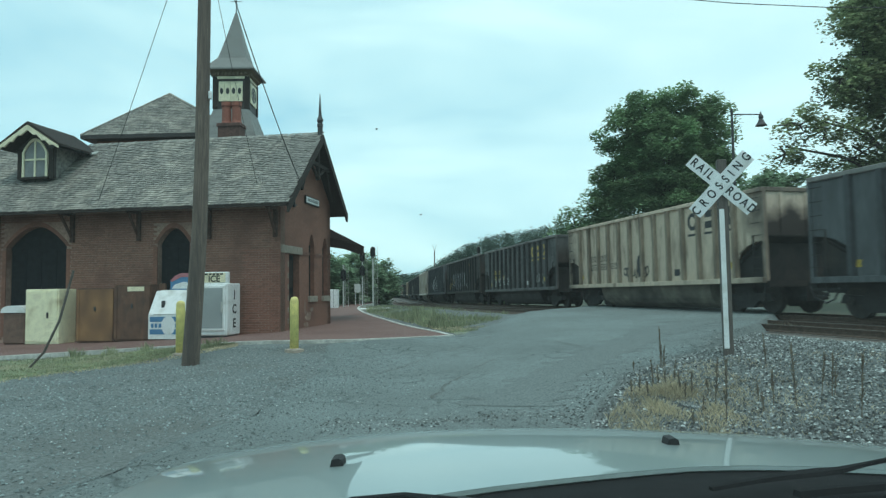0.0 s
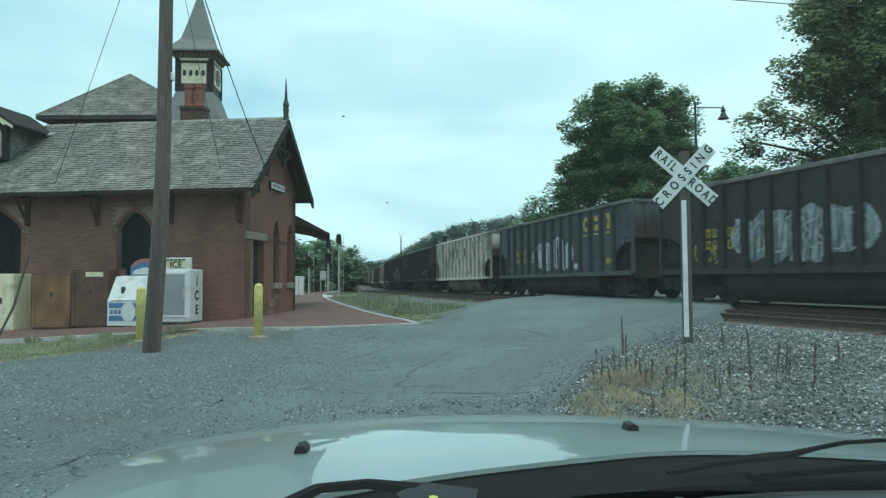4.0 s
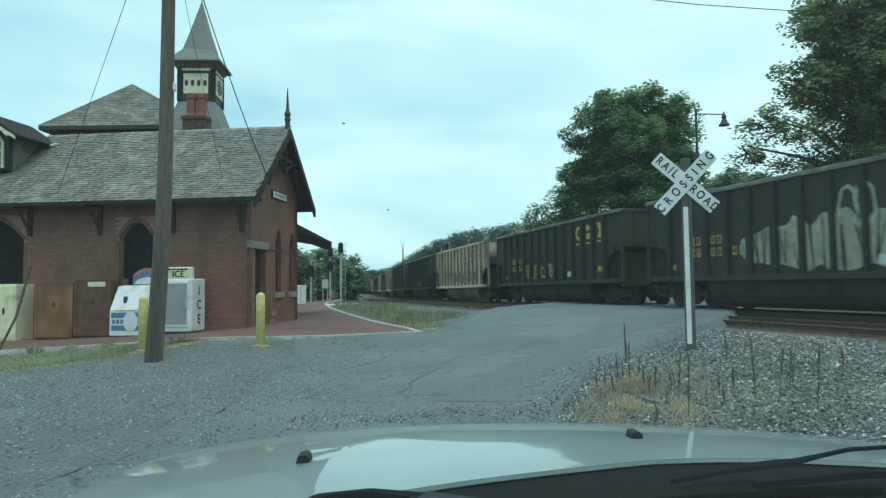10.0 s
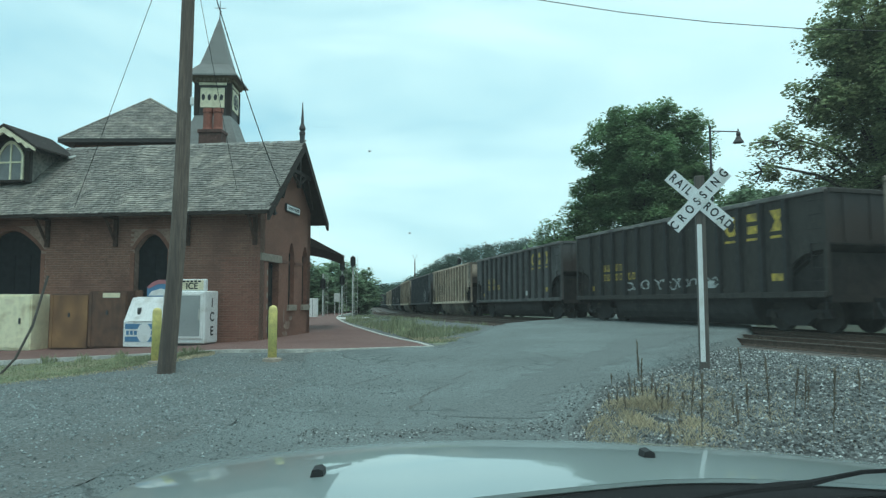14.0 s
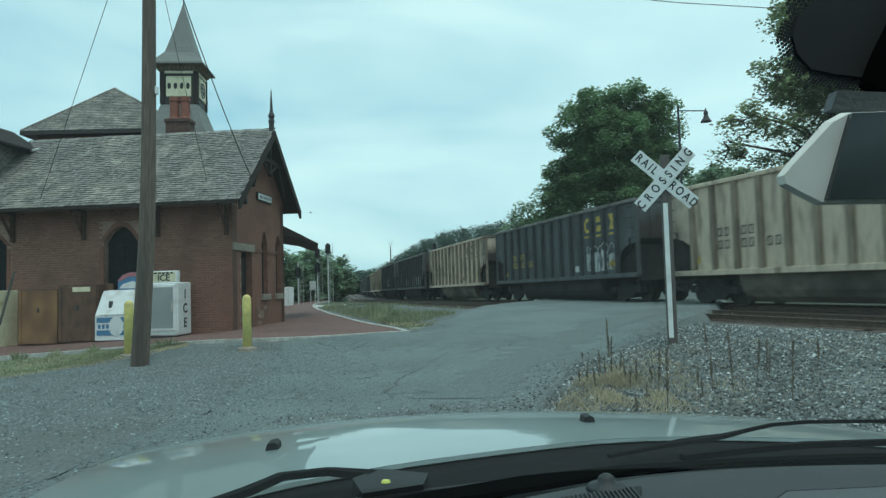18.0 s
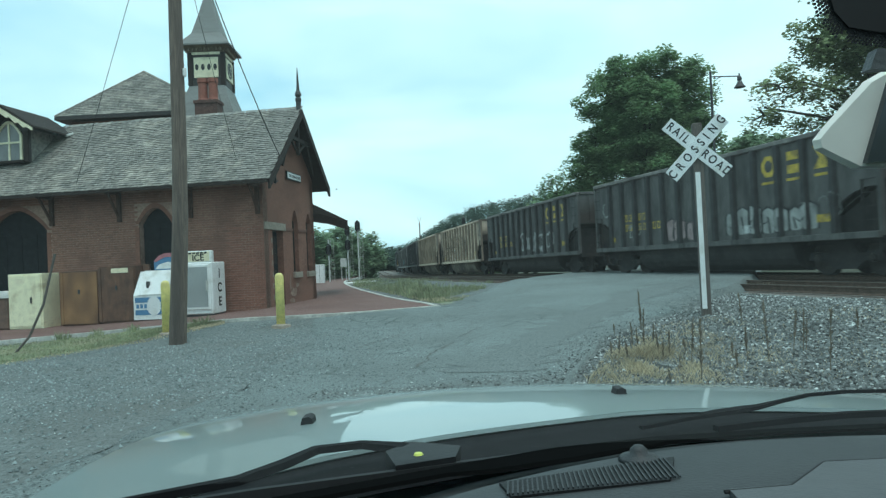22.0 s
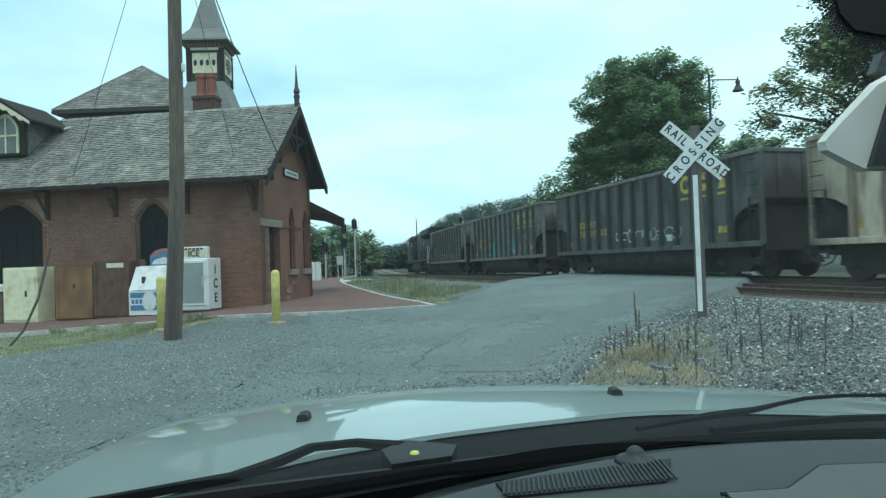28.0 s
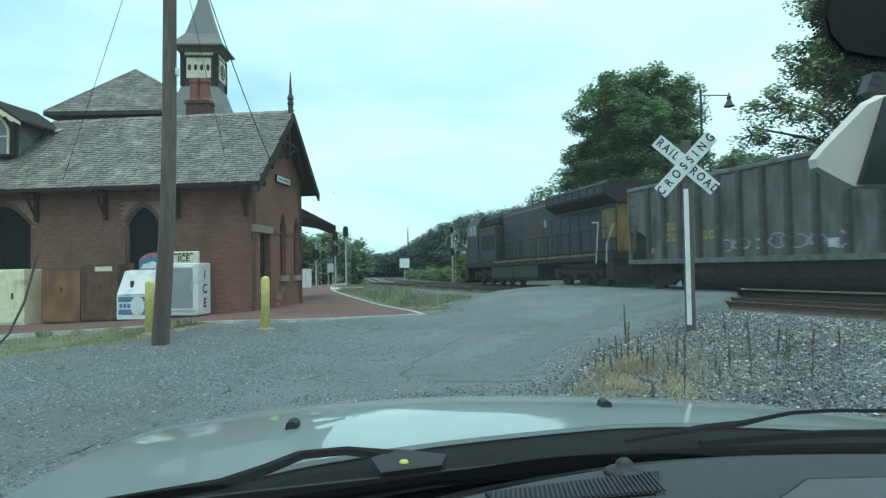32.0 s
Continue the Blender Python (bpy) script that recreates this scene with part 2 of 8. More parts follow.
cream = material("cream_paint", (0.74, 0.68, 0.48), 0.55, var=0.12, scale=9, stain=(0.5, 0.45, 0.3), stain_scale=2.0, stain_amount=0.25)
yellow_paint = material("yellow_paint", (0.78, 0.66, 0.22), 0.5, var=0.15, scale=12, stain=(0.45, 0.36, 0.14), stain_scale=3.0, stain_amount=0.3)
pale_yellow = material("pale_yellow", (0.8, 0.76, 0.53), 0.5, var=0.1, scale=6, stain=(0.5, 0.42, 0.25), stain_scale=2.0, stain_amount=0.3)
white_paint = material("white_paint", (0.75, 0.76, 0.75), 0.5, var=0.08, scale=9, stain=(0.55, 0.54, 0.5), stain_scale=2.5, stain_amount=0.3)
kerb_white = material("kerb_paint", (0.5, 0.49, 0.45), 0.8, var=0.25, scale=12, stain=(0.3, 0.29, 0.26), stain_scale=2.0)
bin_brown = material("brown_bin", (0.15, 0.085, 0.062), 0.7, var=0.2, scale=6, stain=(0.08, 0.05, 0.04), stain_scale=2.0)
plywood = material("weathered_plywood", (0.33, 0.175, 0.075), 0.8, dark=(0.19, 0.095, 0.045), scale=3, streak=(1.6, 1.6, 0.9), stain=(0.085, 0.04, 0.026), stain_scale=1.5, stain_amount=0.75)
plywood_dark = material("dark_plywood", (0.17, 0.085, 0.05), 0.8, dark=(0.08, 0.04, 0.028), scale=3, streak=(1.6, 1.6, 0.9), stain=(0.07, 0.04, 0.03), stain_scale=1.2, stain_amount=0.6)
pole_wood = material("pole_wood", (0.2, 0.15, 0.118), 0.85, dark=(0.085, 0.062, 0.05), scale=9, streak=(4, 4, 0.25), stain=(0.05, 0.04, 0.036), stain_scale=0.6, bump=0.5, bump_scale=30)
post_wood = material("post_wood", (0.13, 0.11, 0.095), 0.85, dark=(0.07, 0.06, 0.055), scale=9, streak=(4, 4, 0.3))
steel_dark = material("dark_steel", (0.05, 0.05, 0.052), 0.6, metal=0.3, var=0.3, scale=8)
steel_grey = material("grey_steel", (0.46, 0.46, 0.43), 0.6, metal=0.15, var=0.15, scale=8)
rail_steel = material("rail_steel", (0.1, 0.065, 0.048), 0.7, metal=0.3, var=0.3, scale=9)
rail_shine = material("rail_head", (0.13, 0.11, 0.095), 0.55, metal=0.6, var=0.15, scale=6)
tie_wood = material("tie_wood", (0.085, 0.062, 0.048), 0.9, var=0.35, scale=8, rand=0.3, streak=(1, 4, 4))
black_paint = material("black_letters", (0.015, 0.015, 0.016), 0.5, var=0.2)
clay = material("clay_pot", (0.25, 0.085, 0.058), 0.8, var=0.2, scale=9)
paver_bed = material("paver_bed", (0.165, 0.088, 0.074), 0.9, var=0.28, scale=16, stain=(0.13, 0.062, 0.053), stain_scale=0.5, bump=0.4)
leaf = material("maple_leaf", (0.205, 0.315, 0.165), 0.6, var=0.45, scale=0.6, island=0.3, trans_leaf=0.48, spec=0.3)
leaf_warm = material("warm_leaf", (0.25, 0.305, 0.165), 0.6, var=0.5, scale=0.75, island=0.35, trans_leaf=0.48, spec=0.3)
leaf_far = material("far_foliage", (0.26, 0.36, 0.23), 0.7, var=0.4, scale=0.12, island=0.4, trans_leaf=0.5, spec=0.2)
# bluish hill green, with the haze of distance mixed into the colour
leaf_hill = material("hill_foliage", (0.085, 0.125, 0.1), 0.8, var=0.3, scale=0.07, island=0.25, trans_leaf=0.35, spec=0.1)
leaf_bush = material("bush_leaf", (0.15, 0.215, 0.1), 0.65, var=0.35, scale=0.6, island=0.4, trans_leaf=0.5, spec=0.3)
bark = material("bark", (0.06, 0.05, 0.042), 0.9, var=0.35, scale=8, bump=0.5, bump_scale=20)
grass_green = material("grass_green", (0.25, 0.27, 0.155), 0.8, var=0.4, scale=0.9, island=0.4, trans_leaf=0.25)
grass_dry = material("grass_dry", (0.47, 0.39, 0.26), 0.85, var=0.3, scale=1.5, island=0.4, trans_leaf=0.2)
weed_brown = material("dry_weed", (0.14, 0.112, 0.08), 0.9, var=0.4, scale=6, island=0.35)
grass_soil = material("grass_soil", (0.15, 0.175, 0.095), 0.95, var=0.4, scale=4, stain=(0.24, 0.21, 0.13), stain_scale=0.7, bump=0.6, bump_scale=30)
island_soil = material("island_soil", (0.2, 0.215, 0.185), 0.95, var=0.35, scale=14, stain=(0.17, 0.185, 0.1), stain_scale=0.5, stain_amount=0.5, bump=0.6, bump_scale=30)
ballast_soil = material("ballast_soil", (0.14, 0.125, 0.11), 0.95, var=0.45, scale=14, stain=(0.09, 0.075, 0.062), stain_scale=0.6, bump=0.9, bump_scale=35)
glass_dark = material("window_glass", (0.03, 0.035, 0.04), 0.12, var=0.2, scale=2, spec=0.6)
glass_pale = material("dormer_glass", (0.17, 0.175, 0.175), 0.35, var=0.2, scale=3, spec=0.6)
freezer_glass = material("freezer_door", (0.3, 0.32, 0.32), 0.3, var=0.12, scale=2, stain=(0.22, 0.24, 0.24), stain_scale=1.0, spec=0.6)


# ---- building blocks ----
def part(name, bm, mat, parent=None, label="", kind="", smooth=False):
    me = bpy.data.meshes.new(name)
    bm.normal_update()
    bm.to_mesh(me)
    bm.free()
    for m in (mat if isinstance(mat, (list, tuple)) else [mat]):
        me.materials.append(m)
    if smooth:
        for p in me.polygons:
            p.use_smooth = True
    ob = new(name, me)
    if parent:
        ob.parent = parent
    return tagged(ob, label, kind=kind)


def mesh_part(name, verts, faces, mat, parent=None, label="", kind="", smooth=False):
    me = bpy.data.meshes.new(name)
    me.from_pydata(verts, [], faces)
    me.update()
    for m in (mat if isinstance(mat, (list, tuple)) else [mat]):
        me.materials.append(m)
    if smooth:
        for p in me.polygons:
            p.use_smooth = True
    ob = new(name, me)
    if parent:
        ob.parent = parent
    return tagged(ob, label, kind=kind)


def root(name, m, label="", category="", group="", kind=""):
    ob = new(name)
    ob.empty_display_size = 0.2
    ob.matrix_world = m
    return tagged(ob, label, category, group, kind)


def box(bm, x0, x1, y0, y1, z0, z1, bev=0.0, mi=0):
    vs = [bm.verts.new((x, y, z)) for z in (z0, z1) for y in (y0, y1) for x in (x0, x1)]
    fs = [bm.faces.new([vs[i] for i in f]) for f in ((0, 2, 3, 1), (4, 5, 7, 6), (0, 1, 5, 4), (2, 6, 7, 3), (0, 4, 6, 2), (1, 3, 7, 5))]
    for f in fs:
        f.material_index = mi
    if bev:
        bmesh.ops.bevel(bm, geom=list({e for f in fs for e in f.edges}), offset=bev, segments=1, affect="EDGES", profile=0.5)


def boxed(*a, **k):
    bm = bmesh.new()
    box(bm, *a, **k)
    return bm


def tube(bm, p, q, r0, r1=None, n=10, mi=0):
    """A closed tapered bar from p to q."""
    r1 = r0 if r1 is None else r1
    p, q = Vector(p), Vector(q)
    ax = (q - p).normalized()
    side = ax.orthogonal().normalized()
    up = ax.cross(side)
    rings = []
    for c, r in ((p, r0), (q, r1)):
        rings.append([bm.verts.new(c + (side * math.cos(a) + up * math.sin(a)) * r) for a in (2 * math.pi * i / n for i in range(n))])
    for i in range(n):
        bm.faces.new((rings[0][i], rings[0][(i + 1) % n], rings[1][(i + 1) % n], rings[1][i])).material_index = mi
    bm.faces.new(rings[0][::-1]).material_index = mi
    bm.faces.new(rings[1]).material_index = mi


def tubed(*a, **k):
    bm = bmesh.new()
    tube(bm, *a, **k)
    return bm


def pipe(pts, r, n=8):
    bm = bmesh.new()
    for a, b in zip(pts, pts[1:]):
        tube(bm, a, b, r, n=n)
    return bm


def prism(bm, outline, axis, a, b, mi=0):
    """A solid from a closed outline of pairs: axis 'y' takes (x, z) from y=a to y=b; 'x' takes (y, z); 'z' takes (x, y)."""
    def at(p, c):
        return {"y": (p[0], c, p[1]), "x": (c, p[0], p[1]), "z": (p[0], p[1], c)}[axis]
    lo, hi = [bm.verts.new(at(p, a)) for p in outline], [bm.verts.new(at(p, b)) for p in outline]
    n = len(outline)
    for i in range(n):
        bm.faces.new((lo[i], lo[(i + 1) % n], hi[(i + 1) % n], hi[i])).material_index = mi
    bm.faces.new(lo[::-1]).material_index = mi
    bm.faces.new(hi).material_index = mi
    bmesh.ops.recalc_face_normals(bm, faces=bm.faces[:])


def prismed(*a, **k):
    bm = bmesh.new()
    prism(bm, *a, **k)
    return bm


def lathe(profile, n=20):
    """A turned body round z from (radius, z) pairs."""
    bm = bmesh.new()
    rings = [[bm.verts.new((max(r, 0.0005) * math.cos(2 * math.pi * i / n), max(r, 0.0005) * math.sin(2 * math.pi * i / n), z)) for i in range(n)] for r, z in profile]
    for a, b in zip(rings, rings[1:]):
        for i in range(n):
            bm.faces.new((a[i], a[(i + 1) % n], b[(i + 1) % n], b[i]))
    bm.faces.new(rings[0][::-1])
    bm.faces.new(rings[-1])
    bmesh.ops.recalc_face_normals(bm, faces=bm.faces[:])
    return bm


def text_part(name, body, size, m, mat, parent, align="CENTER", extrude=0.002, sx=1.0, label="", gap=1.0, bold=0.0):
    """Letters with Blender's own font, turned into a mesh, in the parent's space."""
    cu = bpy.data.curves.new(name, "FONT")
    cu.body, cu.size, cu.align_x, cu.align_y, cu.extrude = body, size, align, "CENTER", extrude
    cu.space_character, cu.offset = gap, bold
    tmp = bpy.data.objects.new(name, cu)
    scene.collection.objects.link(tmp)
    bpy.context.view_layer.update()
    me = bpy.data.meshes.new_from_object(tmp)
    bpy.data.objects.remove(tmp)
    me.materials.clear()
    me.materials.append(mat)
    ob = new(name, me)
    ob.parent = parent
    ob.matrix_local = m @ Matrix.Diagonal((sx, 1, 1, 1))
    return tagged(ob, label)


# ---- the line of the tracks ----
RAIL_TOP = 0.5
TRACK_ORIGIN, HEAD_0, BEND = (9.95, 28.4), 13.9, -0.125     # a point of the far track, its heading left of +y, degrees a metre


def heading(s):
    return min(18.5, max(4.9, HEAD_0 + BEND * s))


def build_line():
    pts = {0: TRACK_ORIGIN}
    for sign in (1, -1):
        x, y = TRACK_ORIGIN
        for i in range(1, 701 if sign > 0 else 301):
            h = radians(heading(sign * (i - 0.5)))
            x, y = x - math.sin(h) * sign, y + math.cos(h) * sign
            pts[sign * i] = (x, y)
    return pts


LINE = build_line()


def dip(y):
    """How far the line and the land beside it fall away past the crossing."""
    return float(np.interp(y, (27, 36, 52, 68, 84, 100, 140, 250, 700), (0, 0.1, 0.27, 0.45, 0.62, 0.8, 1.1, 1.6, 1.8)))



def on_line(s, off=0.0, z=RAIL_TOP):
    """The place on the far track s metres along it, off metres to its left, and the heading."""
    s = max(-299.0, min(699.0, s))
    i = math.floor(s)
    f = s - i
    (x0, y0), (x1, y1) = LINE[i], LINE[i + 1]
    h = radians(heading(s))
    return x0 + (x1 - x0) * f - math.cos(h) * off, y0 + (y1 - y0) * f - math.sin(h) * off, z - dip(y0), heading(s)


LINE_XY = np.array([LINE[i] for i in range(-299, 700)])
NEAR_OFF = 4.15


def line_distance(x, y):
    """Metres to the left of the far track's middle (negative on its other side)."""
    d = LINE_XY - (x, y)
    i = int(np.argmin((d ** 2).sum(1)))
    h = radians(heading(i - 299))
    return float((x - LINE_XY[i][0]) * -math.cos(h) + (y - LINE_XY[i][1]) * -math.sin(h))


def smooth(a, b, v):
    f = max(0.0, min(1.0, (v - a) / (b - a)))
    return f * f * (3 - 2 * f)


def plat_drop(x):
    """How far the paved platform falls away from the tracks."""
    return float(np.interp(x, (-14, -12.5, -10.5, -8.6, -7, -6, -4.8), (-0.33, -0.31, -0.26, -0.18, -0.12, -0.07, 0)))


def kerb_ramp(x, y):
    """The ground swells up to the platform's kerb."""
    return max(0.0, 0.2 + plat_drop(x)) * smooth(13.9, 16.6, y) * (1 - smooth(1.0, 3.5, x)) * smooth(-10.5, -6.5, x) if y < 40 else 0.0


def road_z(x, y):
    d = line_distance(x, y) - NEAR_OFF
    return max(0.49 * (1 - smooth(2.2, 11.5, d)), kerb_ramp(x, y))


def ground_z(x, y):
    d = line_distance(x, y)
    if d > NEAR_OFF:
        z = 0.46 * (1 - smooth(2.6, 11.5, d - NEAR_OFF)) - 0.02
        z -= 0.2 * (1 - smooth(1.9, 2.9, d - NEAR_OFF))
    else:
        z = 0.24
    z += 0.1 * math.exp(-((x - 4.6) ** 2 + (y - 9.2) ** 2) / 6.0)
    z = max(z, kerb_ramp(x, y) - 0.01)
    if 12 < y < 40 and x < -7:
        z += 0.55 * (plat_drop(x) + 0.12) * smooth(12.2, 16, y)
    z -= dip(y)
    if d < -12:
        z += min(70, max(0, (-d - 70) * 0.14)) if y > -50 else 0
    return z


def axis(lo, hi, fine0, fine1, step):
    mid = list(np.arange(fine0, fine1 + 1e-6, step))
    out_hi, v, g = [], fine1, step
    while v < hi:
        g *= 1.35
        v += g
        out_hi.append(v)
    out_lo, v, g = [], fine0, step
    while v > lo:
        g *= 1.35
        v -= g
        out_lo.append(v)
    return out_lo[::-1] + mid + out_hi


gx, gy = axis(-2500, 2500, -20, 24, 0.7), axis(-2500, 2500, -8, 60, 0.8)
gv = [(x, y, ground_z(x, y) + 0.03 * noise.noise(Vector((x, y, 0)) * 0.9) if abs(x) < 60 else ground_z(x, y)) for y in gy for x in gx]
nx = len(gx)
gf = [(j * nx + i, j * nx + i + 1, (j + 1) * nx + i + 1, (j + 1) * nx + i) for j in range(len(gy) - 1) for i in range(nx - 1)]
ground = tagged(mesh_part("ground", gv, gf, [gravel_dirt, far_ground], smooth=True), "grey gravel and dirt ground running out to grass", "ground", kind="structure")
for p in ground.data.polygons:
    c = p.center
    if c.y > 45 or c.x < -13 or c.x > 26 or line_distance(c.x, c.y) < -3:
        p.material_index = 1


def ribbon(name, left, right, lift, cols, mat, zf=road_z, sub=6, depth=0.05, kind="structure", label="", category="", ragged=0.15):
    """A sheet with a rim between two edge lines."""
    rows = []
    for a in range(len(left) - 1):
        for k in range(sub + (a == len(left) - 2)):
            f = k / sub
            l = [left[a][c] + (left[a + 1][c] - left[a][c]) * f for c in (0, 1)]
            r = [right[a][c] + (right[a + 1][c] - right[a][c]) * f for c in (0, 1)]
            rows.append((l, r))
    vs, fs = [], []
    for l, r in rows:
        for c in range(cols + 1):
            g = c / cols
            x, y = l[0] + (r[0] - l[0]) * g, l[1] + (r[1] - l[1]) * g
            w = ragged * (noise.noise(Vector((x, y, 3.0)) * 0.8) + 0.6 * noise.noise(Vector((x, y, 8.0)) * 2.6)) * (1 if c <= 1 else 0.4) if c <= 1 or c == cols else 0
            vs.append((x + w, y, zf(x, y) + lift - (depth if c in (0, cols) else 0)))
    n = cols + 1
    for j in range(len(rows) - 1):
        for c in range(cols):
            fs.append((j * n + c, j * n + c + 1, (j + 1) * n + c + 1, (j + 1) * n + c))
    return tagged(mesh_part(name, vs, fs, mat, smooth=True), label, category, kind=kind)


ROAD_L = [(-4.6, -9), (-3.6, 0), (-2.9, 5), (-2.4, 7.6), (-2.2, 11.7), (-2.7, 16.0), (0.35, 18.0), (1.6, 21.8), (3.4, 27.5), (7.6, 35), (14, 46)]
ROAD_R = [(3.4, -9), (1.5, 0), (1.25, 5), (1.62, 7.2), (2.62, 9.5), (4.7, 11.6), (6.4, 14.0), (8.6, 17.6), (11.2, 22.2), (14.4, 28.5), (19, 39)]
road = ribbon("road", ROAD_L, ROAD_R, 0.05, 40, asphalt, sub=14, depth=0.3, ragged=0.3, label="worn grey asphalt road rising to the level crossing", category="road")


def sheet_strip(name, pts, width, mat, lift, zf=road_z, label="", category="crack"):
    """A narrow wandering strip on the road."""
    vs, fs = [], []
    fine = []
    for a, b in zip(pts, pts[1:]):
        n = max(2, int(math.dist(a, b) / 0.07))
        fine += [(a[0] + (b[0] - a[0]) * i / n, a[1] + (b[1] - a[1]) * i / n) for i in range(n)]
    fine.append(pts[-1])
    for i, (x, y) in enumerate(fine):
        q = fine[min(i + 1, len(fine) - 1)]
        o = fine[max(i - 1, 0)]
        dx, dy = q[0] - o[0], q[1] - o[1]
        l = math.hypot(dx, dy) or 1
        w = 0.55 * width * (0.4 + 0.9 * abs(noise.noise(Vector((x * 2.3, y * 2.3, 1)))))
        j = 0.1 * noise.noise(Vector((x * 1.7, y * 1.7, 9))) + 0.07 * noise.noise(Vector((x * 6, y * 6, 2)))
        for sgn in (-1, 1):
            px_, py_ = x - dy / l * (w * sgn + j), y + dx / l * (w * sgn + j)
            vs.append((px_, py_, zf(px_, py_) + lift))
    for i in range(len(fine) - 1):
        if name == "patch" or noise.noise(Vector((fine[i][0] * 1.1, fine[i][1] * 1.1, 4))) < 0.18:
            fs.append((2 * i, 2 * i + 1, 2 * i + 3, 2 * i + 2))
    return mesh_part(name, vs, fs, mat, road)


for pts, w in (([(-1.65, 10.9), (-1.35, 10.96), (-0.73, 12.2), (0.06, 14.3), (1.17, 16.9), (2.4, 19.5), (3.2, 22)], 0.05), ([(-0.56, 7.69), (-0.35, 8.5), (-0.11, 9.14), (0.21, 10.5), (0.9, 12.4)], 0.05),
               ([(2.2, 15.0), (2.7, 13.5), (2.8, 12.2)], 0.04), ([(3.0, 17.5), (4.6, 17.0), (6.4, 17.4)], 0.035),
               ([(-1.07, 7.2), (-0.68, 7.45), (0.03, 7.23), (0.5, 7.36), (1.08, 7.43)], 0.028)):
    sheet_strip("crack", pts, w, crack_mat, 0.056)
sheet_strip("patch", [(0.75, 7.9), (1.6, 10.0), (3.2, 12.6), (5.2, 15.4), (6.8, 17.6)], 1.6, asphalt_patch, 0.0545)

# ---- the station's paved platform, with a painted kerb ----
PLATFORM_Z = 0.25
KERB_FRONT = [(-19, 15.2), (-12.3, 16.2), (-9.2, 16.5), (-7.0, 16.75), (-5.12, 16.6), (-3.57, 16.5), (-2.1, 16.62), (-1.2, 16.95), (0.28, 17.6)]
KERB_BACK = [(0.28, 17.6), (-0.1, 19.3), (-0.75, 21.3), (-1.39, 23.62), (-2.2, 27.2), (-3.15, 31.5), (-4.46, 38.0), (-5.5, 44.5), (-6.3, 50.0), (-6.95, 55.5), (-7.37, 60.7), (-7.6, 72), (-8.4, 90)]


def sag(bm):
    for v in bm.verts:
        if v.co.z > 0:
            v.co.z += plat_drop(v.co.x)


def flat_zone(name, outline, z0, z1, mat, label, category):
    bm = bmesh.new()
    prism(bm, outline, "z", z0, z1)
    for k in range(14):
        bmesh.ops.bisect_plane(bm, geom=bm.verts[:] + bm.edges[:] + bm.faces[:], plane_co=(-4.8 - 0.75 * k, 0, 0), plane_no=(1, 0, 0))
    sag(bm)
    ob = part(name, bm, mat, kind="structure")
    return tagged(ob, label, category)


platform = flat_zone("pavement", KERB_FRONT + KERB_BACK[1:] + [(-30, 90), (-30, 15)], -0.3, PLATFORM_Z, paver_bed, "red brick paved station platform with a painted kerb", "pavement")


def kerb(name, pts, w=0.12, h=0.015):
    bm = bmesh.new()
    for a, b in zip(pts, pts[1:]):
        dx, dy = b[0] - a[0], b[1] - a[1]
        l = math.hypot(dx, dy)
        nx_, ny_ = -dy / l * w, dx / l * w
        ex, ey = nx_ / w * 0.012, ny_ / w * 0.012
        o = [(a[0] - ex, a[1] - ey), (b[0] - ex, b[1] - ey), (b[0] + nx_, b[1] + ny_), (a[0] + nx_, a[1] + ny_)]
        prism(bm, o, "z", -0.3, PLATFORM_Z + h)
    sag(bm)
    return part(name, bm, kerb_white, platform, "white painted concrete kerb")


for a, b in zip(KERB_FRONT, KERB_FRONT[1:]):
    m_ = ((a[0] + b[0]) / 2, (a[1] + b[1]) / 2)
    kerb("kerb", [a, m_])
    kerb("kerb", [m_, b])
for a, b in zip(KERB_BACK, KERB_BACK[1:]):
    kerb("kerb", [a, b])


# ---- tracks ----
def build_track(name, off, s0, s1, crossing, label):
    track = root(name, Matrix(), label, "railway track", kind="structure")
    for side in (-1, 1):
        for prof, mat, nm in ((((-0.07, -0.17), (0.07, -0.17), (0.07, -0.15), (0.012, -0.12), (0.012, -0.04), (0.036, -0.03), (0.036, -0.004), (-0.036, -0.004), (-0.036, -0.03), (-0.012, -0.04), (-0.012, -0.12), (-0.07, -0.15)), rail_steel, "rail"),
                              (((-0.034, -0.004), (0.034, -0.004), (0.03, 0.0), (-0.03, 0.0)), rail_shine, "rail_head")):
            vs, fs = [], []
            ss = np.linspace(s0, s1, int((s1 - s0) / 4))
            k = len(prof)
            for s in ss:
                for a, zz in prof:
                    x, y, z, _ = on_line(s, off + side * 0.7175 + a)
                    vs.append((x, y, z + zz))
            for j in range(len(ss) - 1):
                for i in range(k):
                    fs.append((j * k + i, j * k + (i + 1) % k, (j + 1) * k + (i + 1) % k, (j + 1) * k + i))
            mesh_part(nm, vs, fs, mat, track)
    tie = boxed(-1.3, 1.3, -0.115, 0.115, -0.17, 0.0, bev=0.012)
    me = bpy.data.meshes.new("tie")
    tie.to_mesh(me)
    tie.free()
    me.materials.append(tie_wood)
    s = s0
    while s < min(s1, 90):
        if not crossing[0] < s < crossing[1]:
            x, y, z, h = on_line(s, off)
            t = new("tie", me)
            t.parent = track
            t.matrix_local = pose(x, y, z - 0.165, 0, 0, h + random.uniform(-1, 1))
        s += 0.6 if s < 40 else 1.2
    return track


